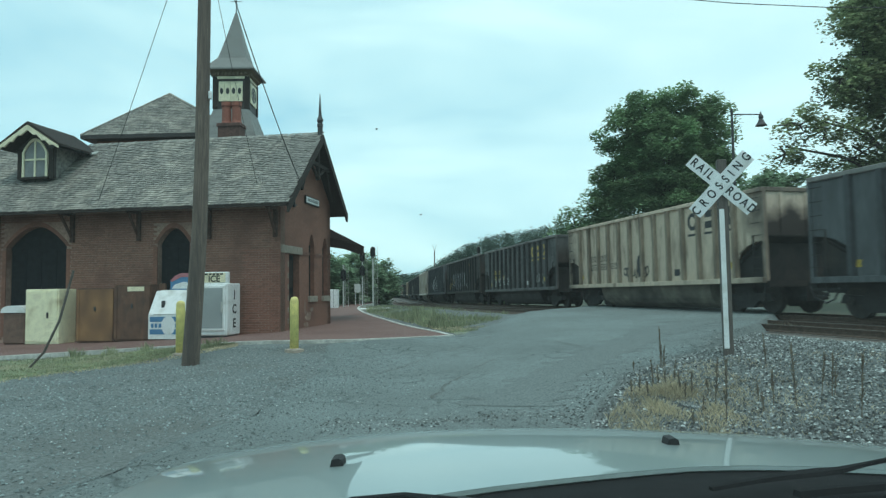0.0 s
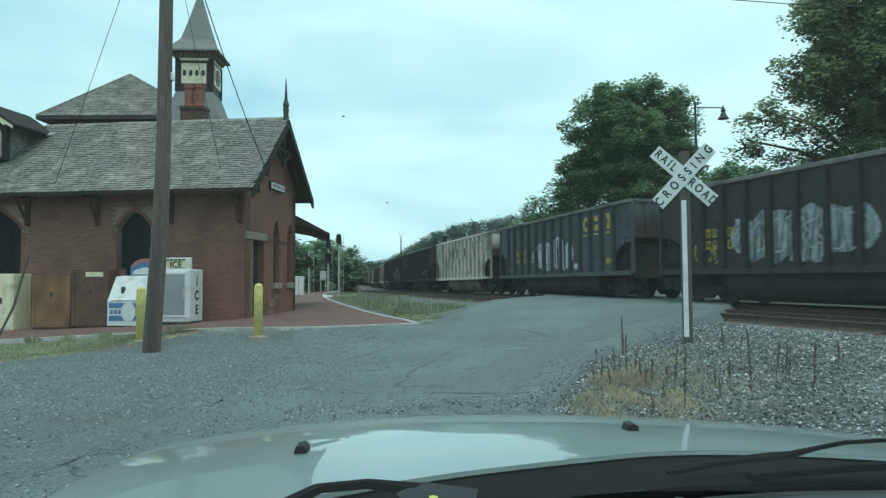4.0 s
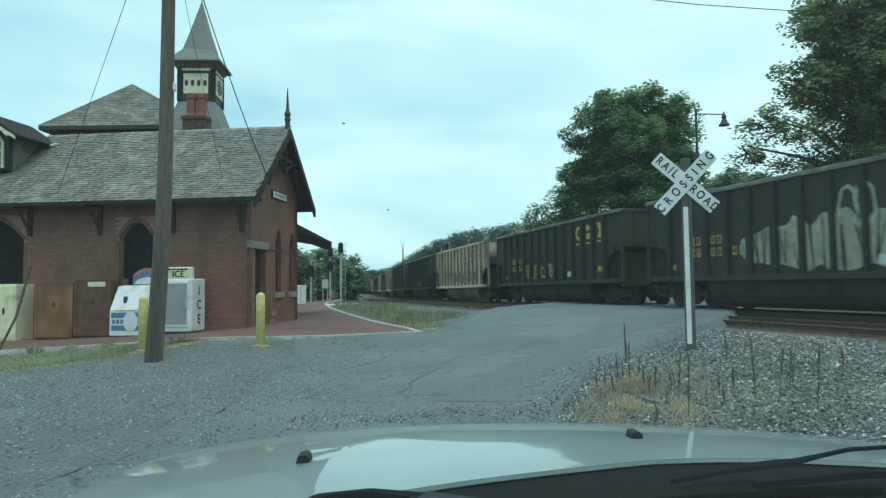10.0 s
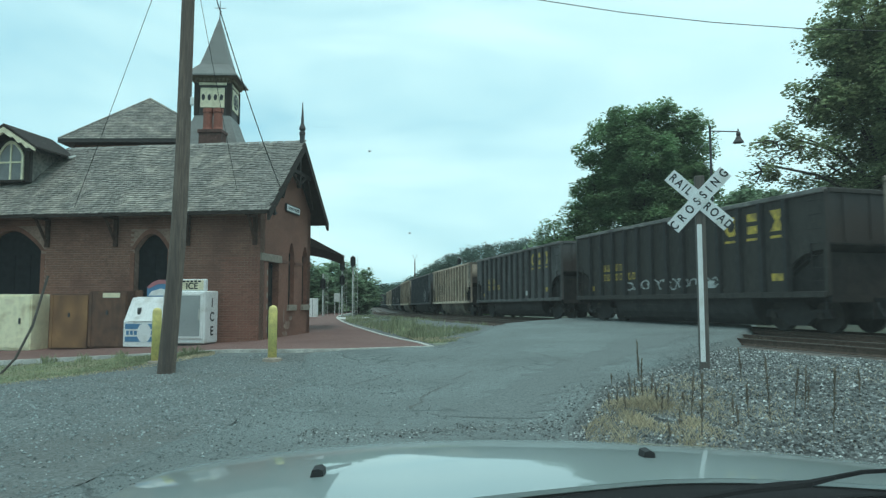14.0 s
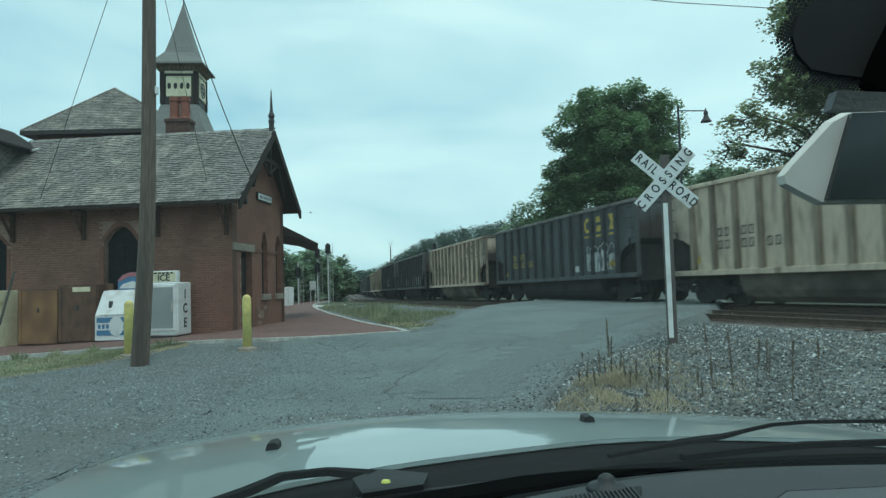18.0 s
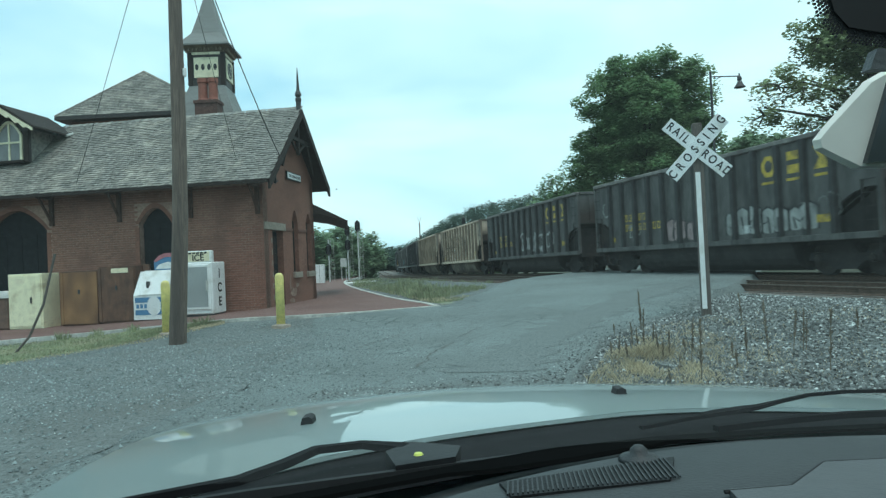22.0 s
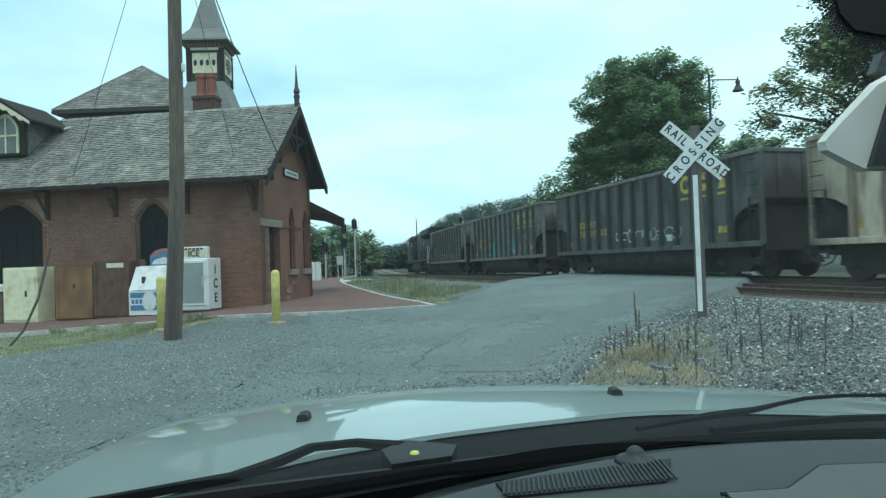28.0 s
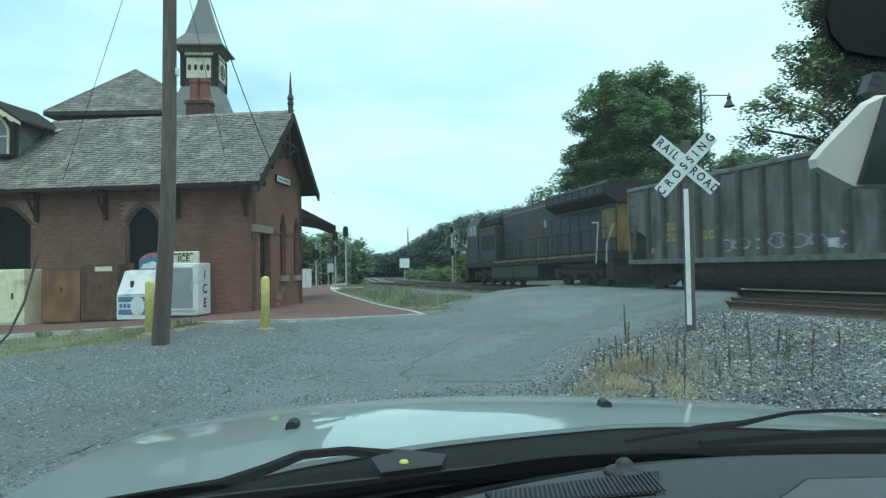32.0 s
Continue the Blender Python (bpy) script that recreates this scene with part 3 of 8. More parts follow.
near_track = build_track("near_track", NEAR_OFF, -45, 420, (-14.5, 1.5), "rusty empty railway track on wooden ties")
far_track = build_track("far_track", 0.0, -45, 420, (-13.5, 3), "railway track under the coal train")
bed_l = [on_line(s, NEAR_OFF + 2.4)[:2] for s in range(-60, 421, 20)]
bed_r = [on_line(s, -2.6)[:2] for s in range(-60, 421, 20)]
ribbon("track_bed", bed_l, bed_r, 0.0, 8, ballast_soil, zf=lambda x, y: 0.3 - dip(y), sub=4, depth=0.15, label="dark dirty ballast bed under the tracks", category="ballast")


# ---- the brick station ----
# Its own space: x to the tracks' side along the long front wall, y to the back, origin at the front corner by the tracks.
TURN = -9.0
ST = pose(-4.997, 20.62, 0, 0, 0, TURN)
station = root("station_house", ST, "red brick railway station with slate roofs and a clock-like tower", "station building")
WALL_L, WALL_W, EAVE, RIDGE = 22.0, 4.75, 4.12, 6.88
HALF = WALL_W / 2
SLOPE = (RIDGE - EAVE) / (HALF + 0.75)
ROOF_T = 0.1


def roof_z(y):
    return EAVE + (min(y, WALL_W - y) + 0.75) * SLOPE


def arch_outline(x0, x1, z0, spring, top, n=9):
    """A pointed arch: from the foot on one side over the point to the other foot."""
    mid, w = (x0 + x1) / 2, (x1 - x0) / 2
    pts = [(x0, z0), (x0, spring)]
    for i in range(1, n):
        f = i / n
        pts.append((x0 + w * f, spring + (top - spring) * math.sin(f * math.pi / 2) ** 0.9))
    pts.append((mid, top))
    for i in range(n - 1, 0, -1):
        f = i / n
        pts.append((x1 - w * f, spring + (top - spring) * math.sin(f * math.pi / 2) ** 0.9))
    return pts + [(x1, spring), (x1, z0)]


def wall_with_holes(name, outline, holes, axis_, a, b, mat, parent):
    """A wall slab with openings through it: strips beside, over and under each hole (holes do not overlap along the wall)."""
    bm = bmesh.new()
    holes = sorted(holes, key=lambda h: min(p[0] for p in h))
    lo_u, hi_u = min(p[0] for p in outline), max(p[0] for p in outline)

    def z_top(u):
        zs = []
        for (u0, z0), (u1, z1) in zip(outline, outline[1:] + outline[:1]):
            if min(u0, u1) - 1e-6 <= u <= max(u0, u1) + 1e-6 and abs(u1 - u0) > 1e-6:
                zs.append(z0 + (z1 - z0) * (u - u0) / (u1 - u0))
        return max(zs)
    base = min(p[1] for p in outline)
    cuts = [lo_u]
    for h in holes:
        cuts += [min(p[0] for p in h), max(p[0] for p in h)]
    cuts.append(hi_u)
    for i in range(0, len(cuts), 2):
        u0, u1 = cuts[i], cuts[i + 1]
        if u1 - u0 > 1e-4:
            inner = [p[0] for p in outline if u0 < p[0] < u1 and p[1] > base + 0.1]
            prism(bm, [(u0, base), (u1, base)] + [(q, z_top(q)) for q in sorted([u0, u1] + inner, reverse=True)], axis_, a, b)
    for h in holes:
        u0, u1 = min(p[0] for p in h), max(p[0] for p in h)
        zb = min(p[1] for p in h)
        if zb > base + 0.01:
            prism(bm, [(u0, base), (u1, base), (u1, zb), (u0, zb)], axis_, a, b)
        over = h[1:-1]
        inner = sorted([p[0] for p in outline if u0 < p[0] < u1 and p[1] > base + 0.1], reverse=True)
        for p, q in zip(over, over[1:]):
            if q[0] - p[0] > 1e-4:
                ms = [m_ for m_ in inner if p[0] < m_ < q[0]]
                prism(bm, [p, q, (q[0], z_top(q[0]))] + [(m_, z_top(m_)) for m_ in ms] + [(p[0], z_top(p[0]))], axis_, a, b)
    bmesh.ops.remove_doubles(bm, verts=bm.verts[:], dist=0.0004)
    return part(name, bm, mat, parent)


ARCHES = [(-9.55, -7.33, 3.05, 3.72), (-4.12, -3.01, 3.05, 3.55), (-14.9, -12.7, 3.05, 3.72)]
front_holes = [arch_outline(a, b, -0.12, s, t) for a, b, s, t in ARCHES]
front = wall_with_holes("front_wall", [(-WALL_L, -0.2), (0, -0.2), (0, EAVE + 0.62), (-WALL_L, EAVE + 0.62)], front_holes, "y", 0.0, 0.35, joint_lime, station)
for a, b, s, t in ARCHES:
    d = part("arched_door", prismed(arch_outline(a + 0.02, b - 0.02, -0.12, s, t - 0.02), "y", 0.22, 0.27), door_paint, station, "dark painted arched door")
    n = max(2, round((b - a) / 0.55))
    for i in range(1, n):
        x = a + (b - a) * i / n
        part("door_rail", boxed(x - 0.035, x + 0.035, 0.2, 0.222, 0.3, s), door_paint, d)
    part("transom_bar", boxed(a + 0.03, b - 0.03, 0.19, 0.222, s - 0.12, s), door_paint, d)
    # a proud brick hood over the arch
    o, i_ = arch_outline(a - 0.13, b + 0.13, s - 0.1, s, t + 0.15)[1:-1], arch_outline(a, b, s - 0.1, s, t)[1:-1]
    bm = bmesh.new()
    for k in range(len(o) - 1):
        prism(bm, [o[k], o[k + 1], i_[k + 1], i_[k]], "y", -0.016, 0.02)
    for xa, xb in ((a - 0.14, a), (b, b + 0.14)):
        part("arch_jamb", boxed(xa, xb, -0.016, 0.02, 0.1, s - 0.1), brick_wall, station)
    part("arch_hood", bm, brick_wall, station, "brick arch over the door")

GABLE_WINDOWS = [(2.47, 3.02, 1.3, 3.0, 3.45), (3.86, 4.42, 1.3, 3.0, 3.42)]
gable_out = [(0, -0.2), (WALL_W, -0.2), (WALL_W, roof_z(WALL_W) - 0.05), (HALF, RIDGE - 0.06), (0, roof_z(0) - 0.05)]
gable_holes = [arch_outline(*w) for w in GABLE_WINDOWS] + [[(0.68, 0.2), (0.68, 2.68), (1.58, 2.68), (1.58, 0.2)]]
gable = wall_with_holes("gable_wall", gable_out, gable_holes, "x", -0.35, 0.0, brick_wall, station)
for y0, y1, z0, s, t in GABLE_WINDOWS:
    w = part("window", prismed(arch_outline(y0, y1, z0, s, t), "x", -0.24, -0.2), glass_dark, station, "narrow pointed window with dark glass")
    part("frame", boxed(-0.21, -0.15, y0, y0 + 0.06, z0, s + 0.1), dark_wood, w)
    part("frame", boxed(-0.21, -0.15, y1 - 0.06, y1, z0, s + 0.1), dark_wood, w)
    part("meeting_rail", boxed(-0.21, -0.16, y0, y1, (z0 + s) / 2, (z0 + s) / 2 + 0.06), dark_wood, w)
    part("sill", boxed(-0.1, 0.09, y0 - 0.1, y1 + 0.1, z0 - 0.2, z0, bev=0.01), pale_stone, w, "pale stone sill")
door = part("side_door", boxed(-0.27, -0.22, 0.68, 1.58, 0.2, 2.68), door_paint, station, "dark painted side door")
part("door_panel", boxed(-0.225, -0.2, 0.8, 1.46, 0.5, 1.4), dark_wood, door)
part("door_panel", boxed(-0.225, -0.2, 0.8, 1.46, 1.6, 2.5), dark_wood, door)
part("lintel", boxed(-0.1, 0.05, 0.02, 1.75, 2.68, 2.92, bev=0.01), pale_stone, station, "pale stone lintel over the side door")
part("string_course", boxed(-0.06, 0.035, 1.76, 2.46, 2.7, 2.79), mortar, station)
part("string_course", boxed(-0.06, 0.035, 3.03, 3.85, 2.7, 2.79), mortar, station)
part("string_course", boxed(-0.06, 0.035, 4.43, WALL_W, 2.7, 2.79), mortar, station)
part("back_wall", boxed(-WALL_L, 0, WALL_W - 0.35, WALL_W, -0.2, EAVE + 0.6), brick_wall, station)
part("end_wall", boxed(-WALL_L, -WALL_L + 0.35, 0.35, WALL_W - 0.35, -0.2, EAVE + 0.6), brick_wall, station)
nb = part("name_board", boxed(0.02, 0.07, 2.0, 3.35, 4.46, 4.74, bev=0.01), black_paint, station, "white name board with a black rim and small dark letters")
part("board_face", boxed(0.07, 0.08, 2.05, 3.3, 4.5, 4.7), white_paint, nb)
for i in range(9):
    part("letter_bar", boxed(0.08, 0.084, 2.18 + i * 0.12, 2.24 + i * 0.12, 4.55, 4.65), black_paint, nb)
part("old_bracket", boxed(0.0, 0.05, 0.75, 1.25, 4.28, 4.31), steel_dark, station)
for k in range(6):
    part("pale_mark", boxed(0.0, 0.006, 0.58, 0.64, 0.45 + 0.36 * k, 0.62 + 0.36 * k), pale_stone, station, "pale painted dash on the door jamb")
spall = random.Random(31)
lime = material("limy_brick", (0.3, 0.2, 0.155), 0.9, var=0.4, scale=6, stain=(0.2, 0.11, 0.08), stain_scale=3.0, stain_amount=0.6)
for cy, cz, ry_, rz_ in ((2.1, 0.92, 0.09, 0.34), (2.4, 0.6, 0.36, 0.2), (2.72, 0.84, 0.2, 0.09), (2.2, 0.34, 0.28, 0.1)):
    ol = [(cy + ry_ * spall.uniform(0.5, 1.1) * math.cos(a), cz + rz_ * spall.uniform(0.5, 1.1) * math.sin(a)) for a in (k * math.pi / 6 for k in range(12))]
    part("lime_patch", prismed(ol, "x", -0.01, 0.004), lime, station, "pale lime patch on the worn brick")
part("old_bracket", boxed(0.0, 0.08, 0.97, 1.03, 4.2, 4.5), steel_dark, station)


# roofs: boarded deck, rows of slates
def roof_deck(y0, y1, name):
    bm = bmesh.new()
    z0, z1 = roof_z(y0), roof_z(y1)
    prism(bm, [(y0, z0 - ROOF_T), (y1, z1 - ROOF_T), (y1, z1), (y0, z0)], "x", -WALL_L - 0.5, 0.55)
    return part(name, bm, dark_wood, station)


deck_front = roof_deck(-0.75, HALF, "roof_slope")
roof_deck(WALL_W + 0.42, HALF, "roof_slope")
for y0, y1 in ((-0.75, HALF), (WALL_W + 0.42, HALF)):
    bm = bmesh.new()
    prism(bm, [(y0, roof_z(y0) - 0.3), (y1, roof_z(y1) - 0.3), (y1, roof_z(y1) - 0.005), (y0, roof_z(y0) - 0.005)], "x", 0.5, 0.58)
    part("bargeboard", bm, dark_wood, station, "dark wooden bargeboard")
part("fascia", boxed(-WALL_L - 0.5, 0.5, -0.79, -0.73, EAVE - 0.1, EAVE + 0.0), dark_wood, station)
# gable truss in the overhang
tr = part("gable_truss", boxed(0.3, 0.42, HALF - 1.1, HALF + 1.1, 5.75, 5.87), dark_wood, station, "dark timber truss under the gable")
part("king_post", boxed(0.3, 0.42, HALF - 0.06, HALF + 0.06, 5.3, RIDGE - 0.15), dark_wood, tr)
for sgn in (-1, 1):
    part("brace", tubed((0.36, HALF + sgn * 1.5, 4.75), (0.36, HALF + sgn * 0.9, 5.75), 0.05, n=6), dark_wood, tr)
    part("brace", tubed((0.36, HALF + sgn * 0.85, 5.85), (0.36, HALF + sgn * 0.05, 5.4), 0.05, n=6), dark_wood, tr)
for x in (-0.15, -2.34, -4.75, -7.1, -9.85, -12.3, -15.2, -17.6):
    b = part("eave_bracket", boxed(x - 0.06, x + 0.06, -0.68, 0.0, EAVE - 0.12, EAVE - 0.02), bracket_brown, station, "brown timber eave bracket")
    part("post", boxed(x - 0.06, x + 0.06, -0.1, -0.005, 3.15, EAVE - 0.12), bracket_brown, b)
    part("strut", tubed((x, -0.05, 3.25), (x, -0.62, EAVE - 0.1), 0.045, n=6), bracket_brown, b)
# finial at the gable
fin = part("finial", lathe([(0.09, 0), (0.09, 0.45), (0.11, 0.48), (0.11, 0.56), (0.07, 0.6), (0.12, 0.68), (0.1, 0.76), (0.06, 0.84), (0.012, 1.62)], 8), steel_dark, station, "dark spiked finial")
fin.location = (0.45, HALF, RIDGE - 0.2)

# dormer
dorm = root("dormer", Matrix(), "")
dorm.parent = station
DX, DF, DB = -8.94, 0.5, 5.38
part("dormer_face", prismed([(DX - 0.66, DB), (DX + 0.66, DB), (DX + 0.66, 6.5), (DX, 7.05), (DX - 0.66, 6.5)], "y", DF, DF + 0.12), dark_paint, dorm, "dark dormer front")
part("dormer_body", prismed([(DX - 0.62, DB), (DX + 0.62, DB), (DX + 0.62, 6.5), (DX, 7.0), (DX - 0.62, 6.5)], "y", DF + 0.12, 2.2), slate_bed, dorm)
for sgn in (-1, 1):
    bm = bmesh.new()
    prism(bm, [(DX, 7.28), (DX + sgn * 1.2, 6.48), (DX + sgn * 1.2, 6.42), (DX, 7.2)], "y", DF - 0.45, 2.3)
    part("dormer_roof", bm, dark_wood, dorm, "dark dormer roof")
    bm = bmesh.new()
    prism(bm, [(DX, 7.16), (DX + sgn * 1.16, 6.42), (DX + sgn * 1.16, 6.32), (DX + sgn * 0.95, 6.45), (DX + sgn * 0.85, 6.43), (DX + sgn * 0.66, 6.62), (DX + sgn * 0.55, 6.6), (DX + sgn * 0.36, 6.82), (DX + sgn * 0.25, 6.8), (DX, 6.98)], "y", DF - 0.46, DF - 0.4)
    part("dormer_bargeboard", bm, cream, dorm, "cream scalloped bargeboard")
    part("pilaster", boxed(DX + sgn * 0.6 - 0.07, DX + sgn * 0.6 + 0.07, DF - 0.06, DF, DB + 0.02, 6.42), dark_wood, dorm)
part("flashing", tubed((DX + 1.2, 1.62, 6.42), (DX + 1.2, 2.0, 6.56), 0.045, n=6), steel_grey, dorm, "pale metal flashing at the dormer's foot")
win = part("dormer_window", prismed(arch_outline(DX - 0.42, DX + 0.42, DB + 0.08, 6.3, 6.7), "y", DF - 0.05, DF - 0.005), glass_pale, dorm, "pointed window with pale glazing bars")
o, i_ = arch_outline(DX - 0.48, DX + 0.48, DB + 0.06, 6.3, 6.78), arch_outline(DX - 0.4, DX + 0.4, DB + 0.06, 6.3, 6.68)
bm = bmesh.new()
for k in range(len(o) - 1):
    prism(bm, [o[k], o[k + 1], i_[k + 1], i_[k]], "y", DF - 0.09, DF - 0.03)
part("window_frame", bm, cream, win)
part("glazing_bar", boxed(DX - 0.03, DX + 0.03, DF - 0.08, DF - 0.045, DB + 0.06, 6.68), cream, win)
part("glazing_bar", boxed(DX - 0.4, DX + 0.4, DF - 0.082, DF - 0.046, 6.02, 6.08), cream, win)
part("window_sill", boxed(DX - 0.52, DX + 0.52, DF - 0.14, DF - 0.0, DB, DB + 0.07), dark_wood, win)

# ---- the taller block behind, its hipped roof and its tower ----
main_block = root("main_station_block", pose(-13.2, 31.0, 0, 0, 0, -2), "tall brick station block with a hipped slate roof", "station building")
MB = 3.75
part("block_wall", boxed(-MB + 0.5, MB - 0.5, 0.5, 2 * MB - 0.5, -0.2, 8.9), brick_wall, main_block)
bm = bmesh.new()
vs = [bm.verts.new(p) for p in ((-MB, 0, 8.95), (MB, 0, 8.95), (MB, 2 * MB, 8.95), (-MB, 2 * MB, 8.95), (-0.75, 2.7, 11.65), (-0.75, 4.8, 11.65))]
for f in ((0, 1, 4), (1, 2, 5, 4), (2, 3, 5), (3, 0, 4, 5), (3, 2, 1, 0)):
    bm.faces.new([vs[i] for i in f])
hip = part("hip_roof", bm, slate_bed, main_block, "hipped slate roof")
part("cornice", boxed(-MB - 0.02, MB + 0.02, -0.02, 2 * MB + 0.02, 8.78, 8.95), dark_paint, main_block)

tower = root("clock_tower", pose(-9.18, 29.6, -0.13, 0, 0, 1), "slender slate tower with a steep pointed roof and cream panels", "tower")
HW = 0.74


def square_rings(rings):
    bm = bmesh.new()
    rr = [[bm.verts.new((sx * h, sy * h, z)) for sx, sy in ((-1, -1), (1, -1), (1, 1), (-1, 1))] for h, z in rings]
    for a, b in zip(rr, rr[1:]):
        for i in range(4):
            bm.faces.new((a[i], a[(i + 1) % 4], b[(i + 1) % 4], b[i]))
    bm.faces.new(rr[0][::-1])
    bm.faces.new(rr[-1])
    return bm


part("shaft", boxed(-0.9, 0.9, -0.9, 0.9, 0, 8.3), brick_wall, tower)
part("skirt", square_rings([(1.22, 8.2), (1.1, 8.6), (0.92, 9.1), (HW + 0.02, 9.6)]), tower_slate, tower, "flared slate skirt")
part("belfry", boxed(-HW, HW, -HW, HW, 9.6, 11.05), dark_paint, tower, "dark belfry stage")
part("tower_roof", square_rings([(1.08, 11.3), (1.07, 11.38), (0.62, 11.95), (0.36, 12.9), (0.03, 14.25)]), tower_slate, tower, "steep slate spire")
part("soffit", square_rings([(HW + 0.02, 11.05), (HW + 0.06, 11.18), (0.98, 11.3), (1.02, 11.34)]), tan_wood, tower)
for i in range(4):
    m = pose(0, 0, 0, 0, 0, 90 * i)
    for nm, bm, mat in (("cream_band", boxed(-HW + 0.04, HW - 0.04, -HW - 0.04, -HW, 10.95, 11.06), cream),
                        ("corner_post", boxed(-HW - 0.05, -HW + 0.14, -HW - 0.05, -HW + 0.14, 9.62, 11.05), dark_wood)):
        part(nm, bm, mat, tower).matrix_local = m
for i in range(4):
    x = -0.52 + 0.26 * i
    pl = part("cream_panel", boxed(x, x + 0.25, -HW - 0.06, -HW, 9.95, 10.82), cream, tower, "cream board with a dark diamond cut-out")
    part("cutout", prismed([(x + 0.125 + 0.075 * math.cos(a), 10.4 + 0.14 * math.sin(a)) for a in (k * math.pi / 6 for k in range(12))], "y", -HW - 0.066, -HW - 0.058), black_paint, pl)
pl = part("round_panel", boxed(HW, HW + 0.05, -0.5, 0.5, 9.95, 10.85), cream, tower, "cream panel with a dark round lattice")
for r0, r1, nm in ((0.34, 0.28, "ring"),):
    bm = bmesh.new()
    for k in range(24):
        a, b = 2 * math.pi * k / 24, 2 * math.pi * (k + 1) / 24
        prism(bm, [(r0 * math.cos(a), 10.4 + r0 * math.sin(a)), (r0 * math.cos(b), 10.4 + r0 * math.sin(b)), (r1 * math.cos(b), 10.4 + r1 * math.sin(b)), (r1 * math.cos(a), 10.4 + r1 * math.sin(a))], "x", HW + 0.05, HW + 0.07)
    part(nm, bm, black_paint, pl)
for a in (35, 95, 155):
    c, s_ = math.cos(radians(a)), math.sin(radians(a))
    part("lattice_bar", prismed([(-0.3 * c - 0.04 * s_, 10.4 - 0.3 * s_ + 0.04 * c), (-0.3 * c + 0.04 * s_, 10.4 - 0.3 * s_ - 0.04 * c), (0.3 * c + 0.04 * s_, 10.4 + 0.3 * s_ - 0.04 * c), (0.3 * c - 0.04 * s_, 10.4 + 0.3 * s_ + 0.04 * c)], "x", HW + 0.05, HW + 0.068), black_paint, pl)
vane = part("weather_vane", tubed((0, 0, 14.2), (0, 0, 15.1), 0.025, 0.012, n=8), steel_dark, tower, "dark iron weather vane")
part("vane_arm", tubed((-0.25, 0, 14.75), (0.25, 0, 14.75), 0.012, n=6), steel_dark, vane)
part("vane_arm", tubed((0, -0.25, 14.68), (0, 0.25, 14.68), 0.012, n=6), steel_dark, vane)

for i in range(4):
    for k in range(9):
        part("dentil", boxed(-0.72 + 0.165 * k, -0.64 + 0.165 * k, -HW - 0.16, -HW - 0.02, 11.1, 11.22), tan_wood, tower).matrix_local = pose(0, 0, 0, 0, 0, 90 * i)
chim = root("chimney_stack", pose(-8.58, 27.1, 0, 0, 0, -4), "brick chimney with two red clay pots", "chimney")
part("stack", boxed(-0.46, 0.46, -0.3, 0.3, 5.0, 8.2, bev=0.01), sooty_brick, chim)
part("cap", boxed(-0.5, 0.5, -0.34, 0.34, 8.2, 8.34, bev=0.01), sooty_brick, chim)
for x in (-0.21, 0.21):
    p = part("chimney_pot", lathe([(0.22, 0), (0.22, 0.06), (0.19, 0.12), (0.18, 0.72), (0.21, 0.76), (0.21, 0.92), (0.15, 0.92), (0.14, 0.5)], 16), clay, chim, "red clay chimney pot")
    p.location = (x, 0, 8.34)

# platform canopy seen past the gable
canopy = root("platform_canopy", pose(-4.35, 26.6, 0, 0, 0, 7), "dark timber platform canopy past the gable", "canopy")
bm = bmesh.new()
prism(bm, [(-1.2, 4.5), (0.3, 3.72), (1.2, 3.24), (1.2, 3.18), (0.3, 3.5), (-1.2, 3.75)], "y", 0, 6)
part("canopy_roof", bm, dark_wood, canopy)
part("canopy_fascia", boxed(1.18, 1.22, 0.0, 6, 3.16, 3.25), dark_paint, canopy)
part("canopy_post", boxed(-0.6, -0.48, 3, 3.12, 0.25, 3.5), dark_wood, canopy)


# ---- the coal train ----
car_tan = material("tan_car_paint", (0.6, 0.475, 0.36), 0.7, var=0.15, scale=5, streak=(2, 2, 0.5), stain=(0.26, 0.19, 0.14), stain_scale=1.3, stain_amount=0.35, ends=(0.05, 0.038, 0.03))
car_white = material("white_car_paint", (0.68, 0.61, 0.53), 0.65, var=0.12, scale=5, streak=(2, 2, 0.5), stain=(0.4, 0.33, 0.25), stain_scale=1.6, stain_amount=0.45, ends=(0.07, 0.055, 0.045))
car_pale = material("pale_grey_car_paint", (0.16, 0.155, 0.145), 0.65, var=0.25, scale=5, streak=(2, 2, 0.5), stain=(0.07, 0.06, 0.052), stain_scale=1.2, stain_amount=0.5)
car_grey = material("grey_car_paint", (0.1, 0.097, 0.092), 0.65, var=0.25, scale=5, streak=(2, 2, 0.5), stain=(0.03, 0.028, 0.027), stain_scale=1.0, stain_amount=0.5)
car_blue = material("bluegrey_car_paint", (0.085, 0.091, 0.095), 0.65, var=0.2, scale=5, streak=(2, 2, 0.5), stain=(0.045, 0.045, 0.047), stain_scale=1.0, stain_amount=0.5)
car_black = material("black_car_paint", (0.045, 0.041, 0.037), 0.7, spec=0.25, var=0.3, scale=5, streak=(2, 2, 0.5), stain=(0.05, 0.045, 0.04), stain_scale=1.0, stain_amount=0.4)
# soot black, used as well for shade put into the open end bays
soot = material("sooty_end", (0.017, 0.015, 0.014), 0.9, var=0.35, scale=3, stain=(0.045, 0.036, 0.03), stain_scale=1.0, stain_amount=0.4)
truck_mat = material("truck_steel", (0.022, 0.021, 0.021), 0.8, var=0.35, scale=6)
